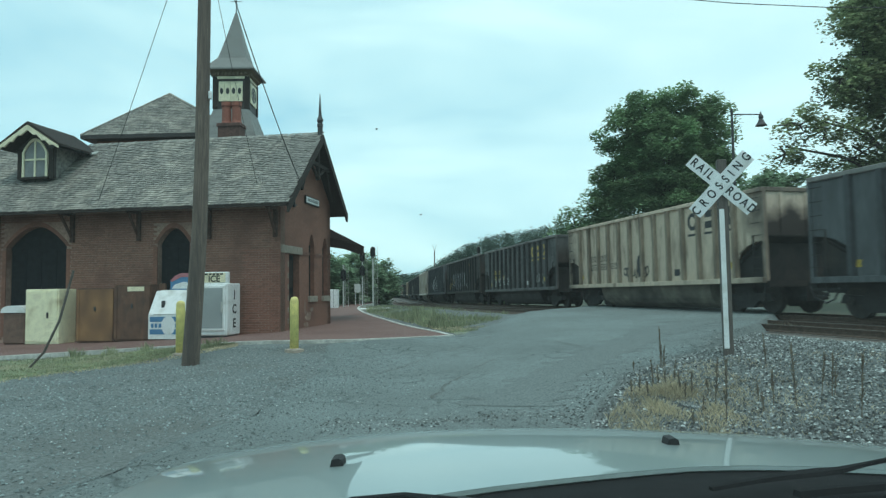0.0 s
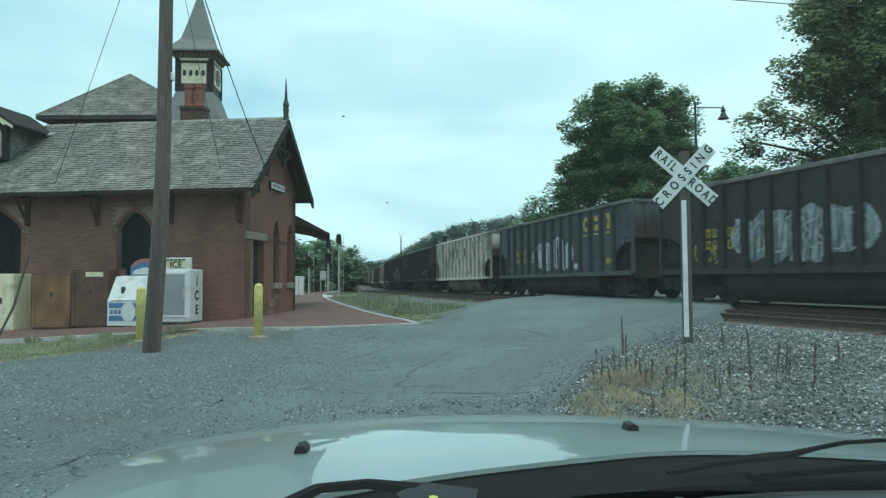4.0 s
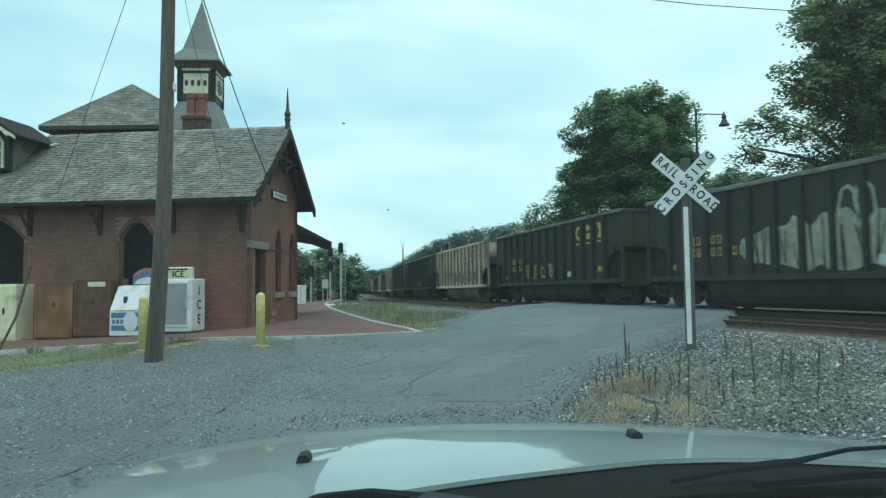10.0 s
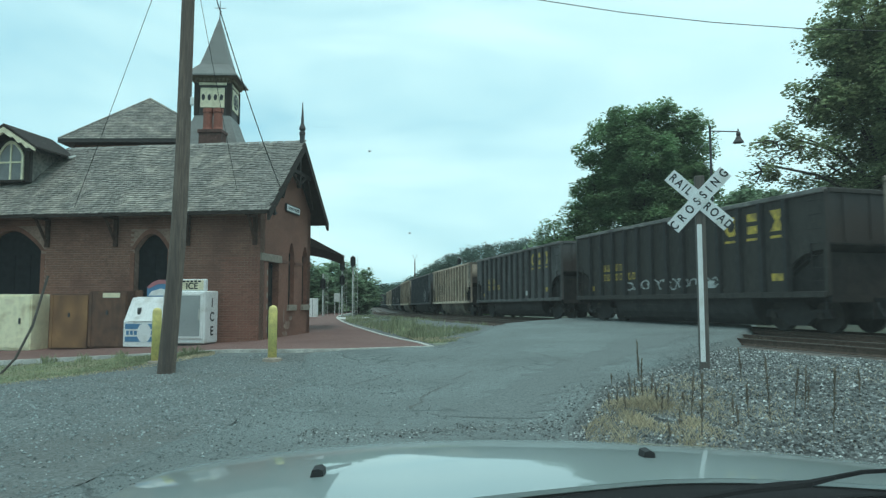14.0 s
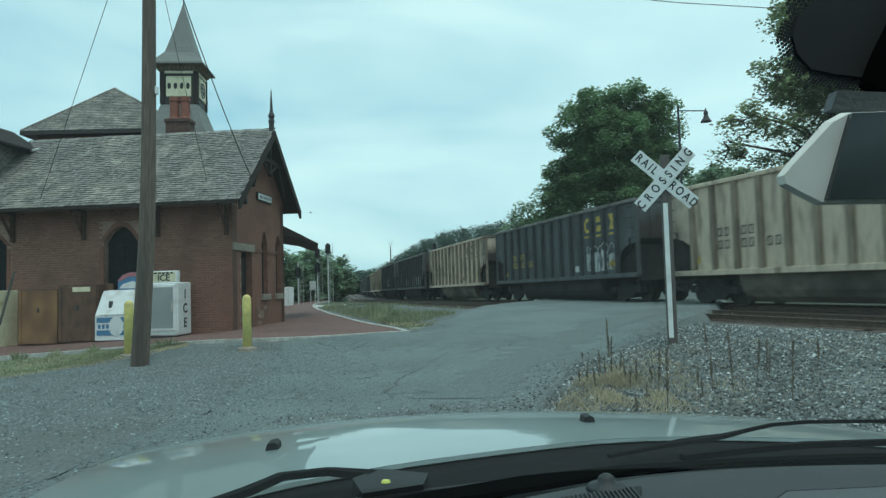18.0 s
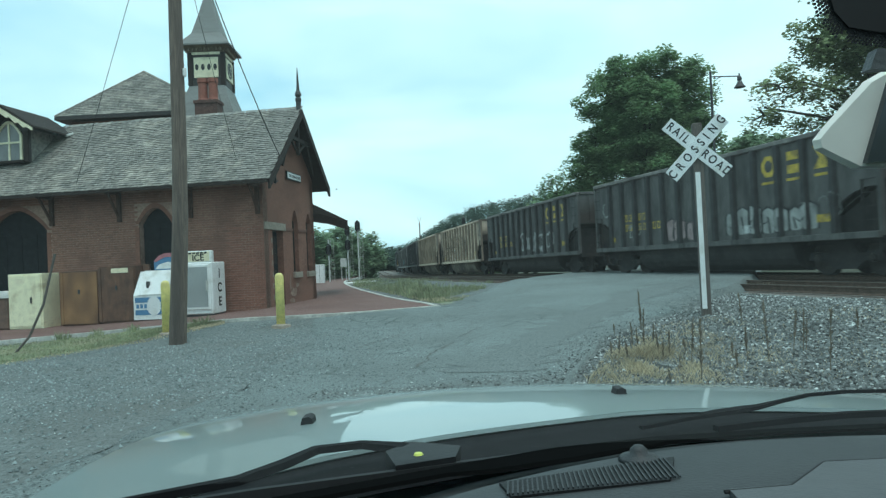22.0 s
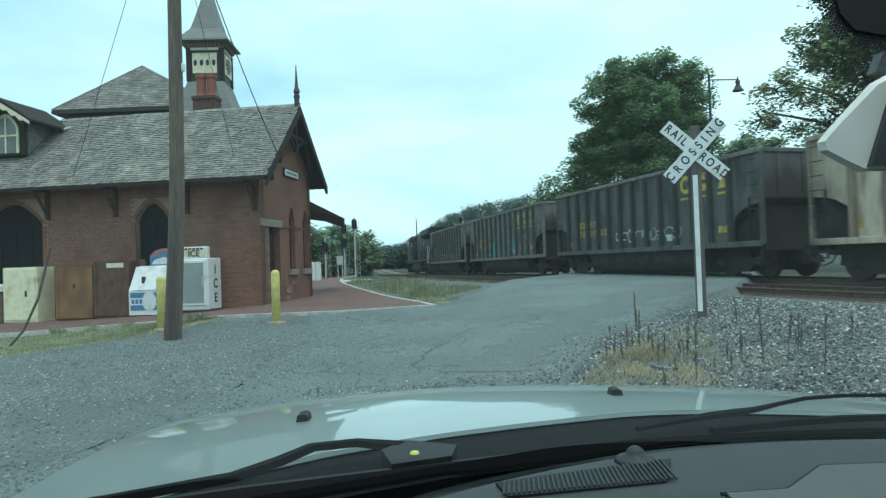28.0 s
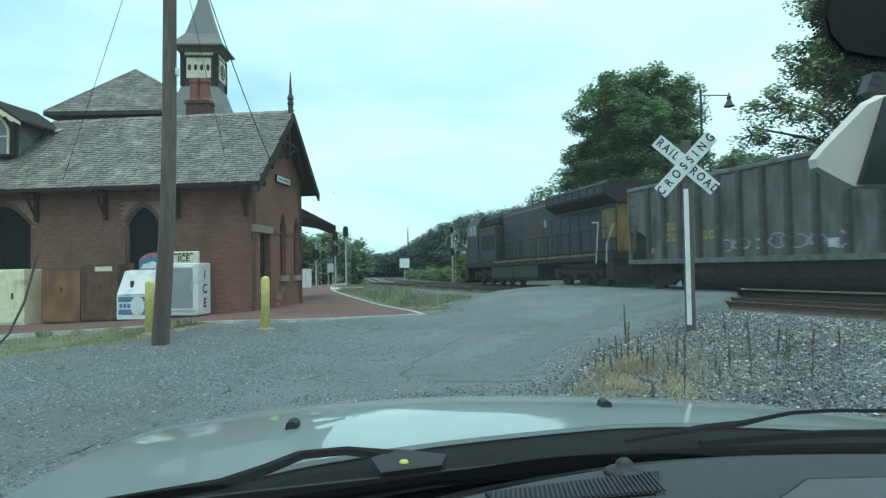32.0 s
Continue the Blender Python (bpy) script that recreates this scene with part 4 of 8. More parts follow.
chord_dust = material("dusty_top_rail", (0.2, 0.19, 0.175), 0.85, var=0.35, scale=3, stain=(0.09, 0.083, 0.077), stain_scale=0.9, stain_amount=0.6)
wheel_mat = material("wheel_steel", (0.045, 0.04, 0.037), 0.6, metal=0.4, var=0.25, scale=6)
coal = material("coal", (0.012, 0.012, 0.013), 0.5, var=0.4, scale=6, bump=0.8, bump_scale=12)
mark_yellow = material("yellow_marking", (0.58, 0.4, 0.06), 0.6, var=0.2, scale=7, stain=(0.2, 0.14, 0.05), stain_scale=3.0)
mark_white = material("white_marking", (0.6, 0.61, 0.6), 0.6, var=0.15, scale=7, stain=(0.35, 0.34, 0.33), stain_scale=3.0)
mark_silver = material("silver_marking", (0.34, 0.37, 0.39), 0.5, var=0.3, scale=4, stain=(0.1, 0.11, 0.12), stain_scale=1.8, stain_amount=0.6)
mark_dark = material("dark_marking", (0.03, 0.032, 0.034), 0.6, var=0.25, scale=7)
mark_faded = material("faded_cream_marking", (0.36, 0.34, 0.27), 0.65, var=0.25, scale=5, stain=(0.2, 0.19, 0.16), stain_scale=1.5)
mark_teal = material("teal_marking", (0.08, 0.32, 0.36), 0.6, var=0.25, scale=7)
mark_pale = material("pale_sprayed_paint", (0.34, 0.345, 0.33), 0.7, var=0.3, scale=4, stain=(0.16, 0.16, 0.155), stain_scale=2.0, stain_amount=0.4)
mark_rose = material("rose_sprayed_paint", (0.36, 0.27, 0.265), 0.7, var=0.3, scale=4, stain=(0.15, 0.11, 0.11), stain_scale=2.0, stain_amount=0.4)
mark_pink = material("pink_marking", (0.42, 0.24, 0.25), 0.6, var=0.25, scale=7)

CAR_GAP, CAR_L, CAR_W, SILL, CAR_TOP = 16.2, 14.4, 1.58, 1.05, 3.95


WHEEL_R = 0.483


def wheelset(parent, x, r):
    """An axle with two flanged wheels and bolted bearing caps, turning about its own middle."""
    bm = bmesh.new()
    tube(bm, (0, -1.06, 0), (0, 1.06, 0), 0.085, n=10)
    for sy in (-1, 1):
        tube(bm, (0, sy * 0.66, 0), (0, sy * 0.8, 0), r, n=22)
        tube(bm, (0, sy * 0.64, 0), (0, sy * 0.66, 0), r + 0.028, n=22)
        tube(bm, (0, sy * 1.06, 0), (0, sy * 1.14, 0), 0.12, n=10)
        for k in range(3):
            a = 2 * math.pi * k / 3
            box(bm, 0.07 * math.cos(a) - 0.02, 0.07 * math.cos(a) + 0.02, sy * 1.15 - 0.015, sy * 1.15 + 0.015, 0.07 * math.sin(a) - 0.02, 0.07 * math.sin(a) + 0.02)
    ws = part("wheelset", bm, wheel_mat, parent)
    ws.location = (x, 0, r)
    return ws


def truck(parent, x):
    t = part("truck", boxed(x - 0.25, x + 0.25, -1.0, 1.0, 0.45, 0.72), truck_mat, parent, "two-axle freight truck")
    for sy in (-1, 1):
        y = sy * 1.02
        bm = bmesh.new()
        prism(bm, [(x - 1.25, 0.42), (x - 1.15, 0.66), (x - 0.5, 0.62), (x - 0.36, 0.86), (x + 0.36, 0.86), (x + 0.5, 0.62), (x + 1.15, 0.66), (x + 1.25, 0.42), (x + 0.62, 0.4), (x + 0.35, 0.18), (x - 0.35, 0.18), (x - 0.62, 0.4)], "y", y - 0.08, y + 0.08)
        part("side_frame", bm, truck_mat, t)
    for dx in (-0.89, 0.89):
        wheelset(t, x + dx, WHEEL_R)


def coal_car(paint, label, post_paint):
    car = root("coal_car", pose(0, 0, -50), label, "coal car", "cars of the coal train")
    h = CAR_L / 2
    bay = 1.35                  # the open end bay
    # sides: panel with a slanted cut over the open end
    for sy in (-1, 1):
        y = sy * CAR_W
        o = [(-h + bay, SILL + 0.1), (h - bay, SILL + 0.1), (h - bay, 1.7), (h - 1.15, 2.0), (h - 0.8, 2.2), (h - 0.4, 2.3), (h, 2.33), (h, CAR_TOP), (-h, CAR_TOP), (-h, 2.33), (-h + 0.4, 2.3), (-h + 0.8, 2.2), (-h + 1.15, 2.0), (-h + bay, 1.7)]
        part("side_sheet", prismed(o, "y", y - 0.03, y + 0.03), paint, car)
        n = 13
        for i in range(n):
            x = -h + bay + (2 * h - 2 * bay) * i / (n - 1)
            bm = bmesh.new()
            prism(bm, [(x - 0.11, y), (x + 0.11, y), (x + 0.075, y + sy * 0.16), (x - 0.075, y + sy * 0.16)], "z", SILL + 0.12, CAR_TOP - 0.06)
            part("side_post", bm, post_paint, car)
        part("side_sill", boxed(-h, h, y - 0.06, y + 0.14 * sy if sy > 0 else y + 0.06, SILL - 0.06, SILL + 0.12, bev=0.015) if sy > 0 else boxed(-h, h, y - 0.14, y + 0.06, SILL - 0.06, SILL + 0.12, bev=0.015), paint, car)
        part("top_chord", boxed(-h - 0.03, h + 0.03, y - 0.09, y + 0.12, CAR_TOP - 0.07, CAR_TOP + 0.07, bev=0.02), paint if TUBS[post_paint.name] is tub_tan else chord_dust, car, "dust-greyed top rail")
        for sx in (-1, 1):
            part("corner_post", boxed(sx * h - 0.06, sx * h + 0.06, y - 0.06, y + 0.06, SILL, CAR_TOP), paint, car)
            lad = part("ladder", boxed(sx * (h - 0.5) - 0.025, sx * (h - 0.5) + 0.025, y + sy * 0.04 - 0.02, y + sy * 0.04 + 0.02, SILL + 0.1, 2.5), soot, car, "sooty end ladder")
            for z in (1.45, 1.8, 2.15, 2.5, 2.9, 3.3, 3.7):
                part("rung", tubed((sx * (h - 0.06), y + sy * 0.1, z), (sx * (h - 0.5), y + sy * 0.1, z), 0.013, n=6), soot, lad)
            part("step", boxed(sx * (h - 0.28) - 0.22, sx * (h - 0.28) + 0.22, y - 0.02, y + 0.02, 0.62, 0.66), truck_mat, car)
            part("step", boxed(sx * (h - 0.28) - 0.2, sx * (h - 0.28) - 0.16, y - 0.02, y + 0.02, 0.66, SILL), truck_mat, car)
    # ends and belly
    for sx in (-1, 1):
        # slope sheet: its near-black holds the bay's shade along with soot
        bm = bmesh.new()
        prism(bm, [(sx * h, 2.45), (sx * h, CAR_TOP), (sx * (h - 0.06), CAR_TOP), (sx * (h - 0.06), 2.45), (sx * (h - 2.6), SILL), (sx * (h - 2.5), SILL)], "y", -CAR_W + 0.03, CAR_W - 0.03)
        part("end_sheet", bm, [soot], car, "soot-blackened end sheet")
        ep = part("end_panel", boxed(sx * h - 0.012, sx * h + 0.012, -CAR_W + 0.06, CAR_W - 0.06, 2.5, CAR_TOP - 0.05), END_PAINTS[post_paint.name], car, "painted end sheet blackened from below by soot")
        for yy in (-0.95, 0.0, 0.95):
            part("end_rib", boxed(sx * h - 0.05, sx * h + 0.05, yy - 0.05, yy + 0.05, 2.6, CAR_TOP - 0.06), END_PAINTS[post_paint.name], ep)
        # added dark wedge in the bay's open space, standing in for its shade
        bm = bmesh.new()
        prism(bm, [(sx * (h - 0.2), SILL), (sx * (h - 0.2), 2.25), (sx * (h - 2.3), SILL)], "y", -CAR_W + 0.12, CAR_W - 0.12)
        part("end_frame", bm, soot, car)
        part("end_chord", boxed(sx * h - 0.07, sx * h + 0.07, -CAR_W + 0.1, CAR_W - 0.1, CAR_TOP - 0.07, CAR_TOP + 0.07, bev=0.02), paint, car)
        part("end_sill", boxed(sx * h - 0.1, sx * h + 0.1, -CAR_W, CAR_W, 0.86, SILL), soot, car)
        part("coupler", boxed(min(sx * h, sx * (CAR_GAP / 2 + 0.02)), max(sx * h, sx * (CAR_GAP / 2 + 0.02)), -0.13, 0.13, 0.7, 0.98), truck_mat, car)
        part("brake_hose", pipe([(sx * (h + 0.35), 0.3, 0.85), (sx * (h + 0.55), 0.32, 0.5), (sx * (CAR_GAP / 2), 0.3, 0.38)], 0.025, 6), mark_dark, car)
        truck(car, sx * 5.55)
    part("floor_frame", boxed(-h, h, -0.9, 0.9, 0.86, SILL), truck_mat, car)
    part("center_sill", boxed(-h - 0.2, h + 0.2, -0.3, 0.3, 0.4, 0.86), truck_mat, car)
    for y0, y1 in ((-1.45, -0.1), (0.1, 1.45)):
        arc = [(y0, SILL)] + [((y0 + y1) / 2 - (y1 - y0) / 2 * math.cos(a), SILL - 0.92 * math.sin(a)) for a in (k * math.pi / 10 for k in range(1, 10))] + [(y1, SILL)]
        part("tub", prismed(arc, "x", -4.1, 4.1), TUBS[post_paint.name], car, "rounded tub under the floor")
    # load
    vs, fs = [], []
    nx_, ny_ = 30, 8
    for j in range(ny_ + 1):
        for i in range(nx_ + 1):
            x, y = -h + 0.12 + (2 * h - 0.24) * i / nx_, -CAR_W + 0.1 + (2 * CAR_W - 0.2) * j / ny_
            e = min(1, (h - abs(x)) / 1.8) * min(1, (CAR_W - abs(y)) / 0.7)
            vs.append((x, y, CAR_TOP - 0.35 + 0.32 * e + 0.1 * noise.noise(Vector((x, y, 0)) * 1.3)))
    fs = [(j * (nx_ + 1) + i, j * (nx_ + 1) + i + 1, (j + 1) * (nx_ + 1) + i + 1, (j + 1) * (nx_ + 1) + i) for j in range(ny_) for i in range(nx_)]
    mesh_part("coal_load", vs, fs, coal, car, "heaped black coal")
    return car


def plate(car, x0, x1, z0, z1, mat, name="marking", label=""):
    """A flat painted patch on the side that faces the station; x falls to the right of one who looks at it."""
    y = CAR_W + 0.035
    return part(name, boxed(min(x0, x1), max(x0, x1), y - 0.002, y + 0.003, z0, z1), mat, car, label)


def skin(x):
    """How far out the side's face stands at x: on a post or on the sheet."""
    k = (x + CAR_L / 2 - 1.35) % 1.0
    on_post = min(k, 1 - k) < 0.078 and abs(x) < 6.1
    return CAR_W + (0.163 if on_post else 0.034)


def stroke(bm, pa, pb, width):
    """Sprayed line from pa to pb, lying on posts and sheets alike."""
    (xa, za), (xb, zb) = pa, pb
    d = math.hypot(xb - xa, zb - za) or 1
    ox, oz = -(zb - za) / d * width, (xb - xa) / d * width
    n = max(1, int(abs(xb - xa) / 0.05))
    for i in range(n):
        f, g = i / n, (i + 1) / n
        x0, z0, x1, z1 = xa + (xb - xa) * f, za + (zb - za) * f, xa + (xb - xa) * g, za + (zb - za) * g
        y = skin((x0 + x1) / 2) + 0.004
        bm.faces.new([bm.verts.new(p) for p in ((x0 + ox, y, z0 + oz), (x0 - ox, y, z0 - oz), (x1 - ox, y, z1 - oz), (x1 + ox, y, z1 + oz))])


def scrawl(car, x0, x1, z0, z1, mat, seed, width=0.05, n=9):
    """Spray-painted loops between x0 and x1."""
    rnd = random.Random(seed)
    bm = bmesh.new()
    for k in range(n):
        cx, cz = x0 + (x1 - x0) * (k + 0.5) / n, (z0 + z1) / 2 + rnd.uniform(-0.1, 0.1) * (z1 - z0)
        rx, rz = abs(x1 - x0) / n * rnd.uniform(0.35, 0.62), (z1 - z0) * rnd.uniform(0.3, 0.5)
        a0, span = rnd.uniform(0, 6.28), rnd.uniform(3.5, 6.2)
        pts = [(cx + rx * math.cos(a0 + span * i / 10) * (1 + 0.25 * math.sin(3 * i)), cz + rz * math.sin(a0 + span * i / 10)) for i in range(11)]
        for p, q in zip(pts, pts[1:]):
            stroke(bm, p, q, width)
    bmesh.ops.solidify(bm, geom=bm.faces[:], thickness=0.002)
    return part("painted_scrawl", bm, mat, car, "sprayed paint scrawl")


def tag(car, x0, x1, z0, z1, mat, seed, width=0.03, n=8):
    """Tall angular sprayed strokes."""
    rnd = random.Random(seed)
    bm = bmesh.new()
    step = (x1 - x0) / n
    for k in range(n):
        cx = x0 + step * (k + 0.5)
        pts = [(cx + rnd.uniform(-0.45, 0.45) * step, (z0 if j % 2 else z1) + rnd.uniform(-0.18, 0.18) * (z1 - z0)) for j in range(rnd.choice((3, 4, 4, 5)))]
        for p, q in zip(pts, pts[1:]):
            stroke(bm, p, q, width)
    bmesh.ops.solidify(bm, geom=bm.faces[:], thickness=0.002)
    return part("painted_scrawl", bm, mat, car, "sprayed paint scrawl")


def blob(car, x0, x1, z0, z1, mat, seed):
    """A sprayed patch with a lumpy outline, in narrow upright strips over posts and sheets."""
    x0, x1 = min(x0, x1), max(x0, x1)
    bm = bmesh.new()
    n = max(4, int((x1 - x0) / 0.06))
    mid, half = (z0 + z1) / 2, (z1 - z0) / 2
    for i in range(n):
        xa, xb = x0 + (x1 - x0) * i / n, x0 + (x1 - x0) * (i + 1) / n
        u = 2 * (i + 0.5) / n - 1
        k = (1 - abs(u) ** 4) ** 0.5
        up = half * k * (0.85 + 0.5 * noise.noise(Vector((xa * 1.7, seed, 0.3))))
        dn = half * k * (0.9 + 0.3 * noise.noise(Vector((xa * 1.9, seed, 7.3))))
        y = skin((xa + xb) / 2)
        box(bm, xa, xb, y - 0.002, y + 0.003, mid - dn, mid + up)
    return part("painted_patch", bm, mat, car, "sprayed paint patch")


def block_letters(car, x0, x1, z0, z1, fill, edge, seed, n):
    """A row of tall filled shapes, each edged and slit with dark lines."""
    rnd = random.Random(seed)
    bm, be = bmesh.new(), bmesh.new()
    step = (x0 - x1) / n
    for k in range(n):
        xr = x0 - step * k
        xl = xr - step * rnd.uniform(0.84, 0.97)
        lo, hi = z0 + rnd.uniform(0, 0.08), z1 - rnd.uniform(0, 0.22) * (z1 - z0)
        m = max(4, int((xr - xl) / 0.06))
        for i in range(m):
            a, b = xl + (xr - xl) * i / m, xl + (xr - xl) * (i + 1) / m
            u = abs(2 * (i + 0.5) / m - 1)
            y = skin((a + b) / 2)
            box(bm, a, b, y - 0.002, y + 0.003, lo + 0.1 * u ** 4, hi - 0.16 * u ** 4)
        for c in ((xr, xl), (xl, xr)):
            stroke(be, (c[0], lo), (c[0] + rnd.uniform(-0.04, 0.04), hi - 0.1), 0.026)
        stroke(be, (xr, hi - 0.1), ((xr + xl) / 2, hi + 0.02), 0.026)
        stroke(be, ((xr + xl) / 2, hi + 0.02), (xl, hi - 0.1), 0.026)
        mid = (xr + xl) / 2 + rnd.uniform(-0.08, 0.08)
        stroke(be, (mid, lo + 0.2 * (hi - lo) * rnd.random()), (mid + rnd.uniform(-0.1, 0.1), hi - 0.28), 0.034)
        if rnd.random() < 0.6:
            stroke(be, (mid, (lo + hi) / 2), (xl if rnd.random() < 0.5 else xr, (lo + hi) / 2 + rnd.uniform(-0.2, 0.2)), 0.018)
    bmesh.ops.solidify(be, geom=be.faces[:], thickness=0.003)
    p = part("painted_letters", bm, fill, car, "row of tall sprayed block shapes")
    part("outline", be, edge, p)
    return p


def boxes_drawn(car, x0, n, step, z0, z1, mat, seed):
    """A row of tilted frames, each with a stroke inside."""
    rnd = random.Random(seed)
    bm = bmesh.new()
    for k in range(n):
        xa, xb = x0 - step * k, x0 - step * (k + 0.82)
        j = [rnd.uniform(-0.08, 0.08) for _ in range(4)]
        ring = [(xa, z0 + j[0]), (xb, z0 + j[1]), (xb, z1 + j[2]), (xa, z1 + j[3])]
        for p, q in zip(ring, ring[1:] + ring[:1]):
            stroke(bm, p, q, 0.022)
        m_ = (xa + xb) / 2
        stroke(bm, (m_ + 0.1, z0 + 0.18), (m_ + 0.12, z1 - 0.15), 0.022)
        stroke(bm, (m_ + 0.12, z1 - 0.15), (m_ - 0.18, z1 - 0.3), 0.02)
        stroke(bm, (m_ - 0.18, z0 + 0.25), (m_ + 0.1, z0 + 0.18), 0.02)
    bmesh.ops.solidify(bm, geom=bm.faces[:], thickness=0.002)
    return part("painted_scrawl", bm, mat, car, "row of framed sprayed marks")


def emblem(car, mat):
    """Plain shapes where the owner's mark stands."""
    y = CAR_W + 0.034
    for i, x in enumerate((-3.5, -4.5, -5.5)):
        bm = bmesh.new()
        if i == 0:
            for k in range(8):
                p, q = [(math.cos(radians(22.5 + 45 * (k + d))), math.sin(radians(22.5 + 45 * (k + d)))) for d in (0, 1)]
                prism(bm, [(x + r_ * v_[0] * 0.9, 3.31 + r_ * v_[1]) for r_, v_ in ((0.34, p), (0.34, q), (0.19, q), (0.19, p))], "y", y - 0.002, y + 0.003)
        elif i == 1:
            for z0, z1 in ((2.99, 3.24), (3.38, 3.63)):
                box(bm, x - 0.26, x + 0.26, y - 0.002, y + 0.003, z0, z1)
        else:
            prism(bm, [(x - 0.3, 2.99), (x + 0.3, 2.99), (x, 3.42)], "y", y - 0.002, y + 0.003)
            prism(bm, [(x - 0.3, 3.63), (x + 0.3, 3.63), (x, 3.2)], "y", y + 0.003, y + 0.006)
        part("mark", bm, mat, car, "block mark")
        part("mark_bar", boxed(x - 0.3, x + 0.3, y - 0.002, y + 0.003, 2.78, 2.86), mat, car)
    # plain bars where the car's number stands
    for row, z in ((0, 2.35), (1, 1.95)):
        for x in (4.65, 4.35, 3.65, 3.35) if row == 0 else (4.65, 4.35, 3.65, 3.35, 2.65, 2.35):
            bm = bmesh.new()
            for q in ((-0.09, -0.05, -0.14, 0.14), (0.05, 0.09, -0.14, 0.14), (-0.05, 0.05, 0.1, 0.14), (-0.05, 0.05, -0.14, -0.1)):
                box(bm, x + q[0], x + q[1], CAR_W + 0.032, CAR_W + 0.037, z + q[2], z + q[3])
            part("number_bar", bm, mat, car)


# post paints darker than the sheets: rib shading put into the colour
POSTS = {"tan": material("rusty_tan_post", (0.26, 0.2, 0.145), 0.75, var=0.25, scale=4, streak=(2, 2, 0.5), stain=(0.1, 0.075, 0.055), stain_scale=1.2),
         "white": material("rusty_white_post", (0.44, 0.39, 0.325), 0.75, var=0.25, scale=4, streak=(2, 2, 0.5), stain=(0.15, 0.11, 0.08), stain_scale=1.2),
         "grey": material("sooty_grey_post", (0.034, 0.033, 0.033), 0.75, var=0.3, scale=4), "blue": material("sooty_blue_post", (0.042, 0.046, 0.05), 0.75, var=0.3, scale=4),
         "black": material("sooty_black_post", (0.022, 0.021, 0.021), 0.75, var=0.3, scale=4), "pale": material("sooty_pale_post", (0.07, 0.067, 0.062), 0.75, var=0.3, scale=4)}
tub_tan = material("dirty_tan_tub", (0.17, 0.15, 0.118), 0.8, var=0.3, scale=2.5, stain=(0.05, 0.043, 0.037), stain_scale=0.7, stain_amount=0.7)
tub_dark = material("dirty_dark_tub", (0.03, 0.029, 0.029), 0.8, var=0.3, scale=2.5)
END_PAINTS = {POSTS[k].name: material("sooty_" + k + "_end", c, 0.75, var=0.15, scale=5, streak=(2, 2, 0.5), stain=tuple(v * 0.5 for v in c), stain_scale=1.2, stain_amount=0.5, below=(0.04, 0.03, 0.025))
              for k, c in (("tan", (0.55, 0.44, 0.34)), ("white", (0.62, 0.56, 0.49)), ("grey", (0.08, 0.077, 0.073)), ("blue", (0.08, 0.086, 0.09)), ("black", (0.034, 0.032, 0.03)), ("pale", (0.15, 0.145, 0.135)))}
TUBS = {m.name: tub_tan if k in ("tan", "white") else tub_dark for k, m in POSTS.items()}
CARS = {}
for key, paint, mark, lab in (("tan", car_tan, mark_dark, "tan steel coal car streaked with rust, loaded"), ("white", car_white, mark_dark, "dirty white steel coal car, loaded"),
                              ("grey", car_grey, mark_yellow, "dark grey steel coal car with yellow marks, loaded"), ("blue", car_blue, mark_yellow, "blue-grey steel coal car with yellow marks, loaded"),
                              ("black", car_black, mark_yellow, "sooty black steel coal car with yellow marks, loaded"), ("pale", car_pale, mark_yellow, "worn pale grey steel coal car with yellow marks, loaded")):
    c = coal_car(paint, lab, POSTS[key])
    emblem(c, mark)
    plate(c, -5.75, -5.2, 1.5, 1.72, mark_yellow, "reflector", "yellow reflector patch")
    plate(c, 5.6, 5.95, 1.4, 1.6, mark_yellow, "reflector")
    plate(c, -2.6, -2.25, 1.35, 1.6, mark_white if key in ("grey", "black", "blue", "pale") else mark_dark, "data_panel")
    CARS[key] = c

# front of the train to its end: -3 has long passed, 20 is the last before the pushing engine
TRAIN = {-3: "grey", -2: "tan", -1: "blue", 0: "tan", 1: "grey", 2: "black", 3: "blue", 4: "white", 5: "black", 6: "black", 7: "black", 8: "tan", 9: "black", 10: "grey",
         11: "tan", 12: "blue", 13: "tan", 14: "grey", 15: "grey", 16: "tan", 17: "tan", 18: "grey", 19: "pale", 20: "pale"}
SPEED, SLOWING = 10.87, 0.029


def travelled(t):
    """Metres the train has gone: it slows a little, and its slack runs in about the twelfth second."""
    return SPEED * t - SLOWING * t * t / 2 + 0.05 + 0.2 * smooth(0, 6, t) - 0.45 * smooth(8.5, 12.5, t) - 0.3 * smooth(12, 20, t) + 0.12 * smooth(24, 31, t)


cars = {}
used = set()
for i, key in TRAIN.items():
    if key not in used:
        cars[i] = CARS[key]
        used.add(key)
    else:
        cars[i] = copy_thing(CARS[key], pose(0, 0, -50))

# what was sprayed on single cars
scrawl(cars[0], 1.6, -0.4, 1.35, 1.85, mark_dark, 2, 0.035)
blob(cars[0], 0.5, -0.1, 1.35, 2.3, mark_dark, 3)
scrawl(cars[1], 5.2, 1.5, 1.4, 2.0, mark_white, 31, 0.03, n=10)
scrawl(cars[1], -4.0, -5.2, 1.4, 2.0, mark_white, 32, 0.03, n=4)
blob(cars[2], 3.6, -1.5, 1.3, 3.0, mark_silver, 4)
tag(cars[2], 3.4, -1.3, 1.4, 2.9, mark_dark, 5, 0.022, n=9)
scrawl(cars[2], 3.3, -1.2, 1.5, 2.7, mark_white, 51, 0.02, n=7)
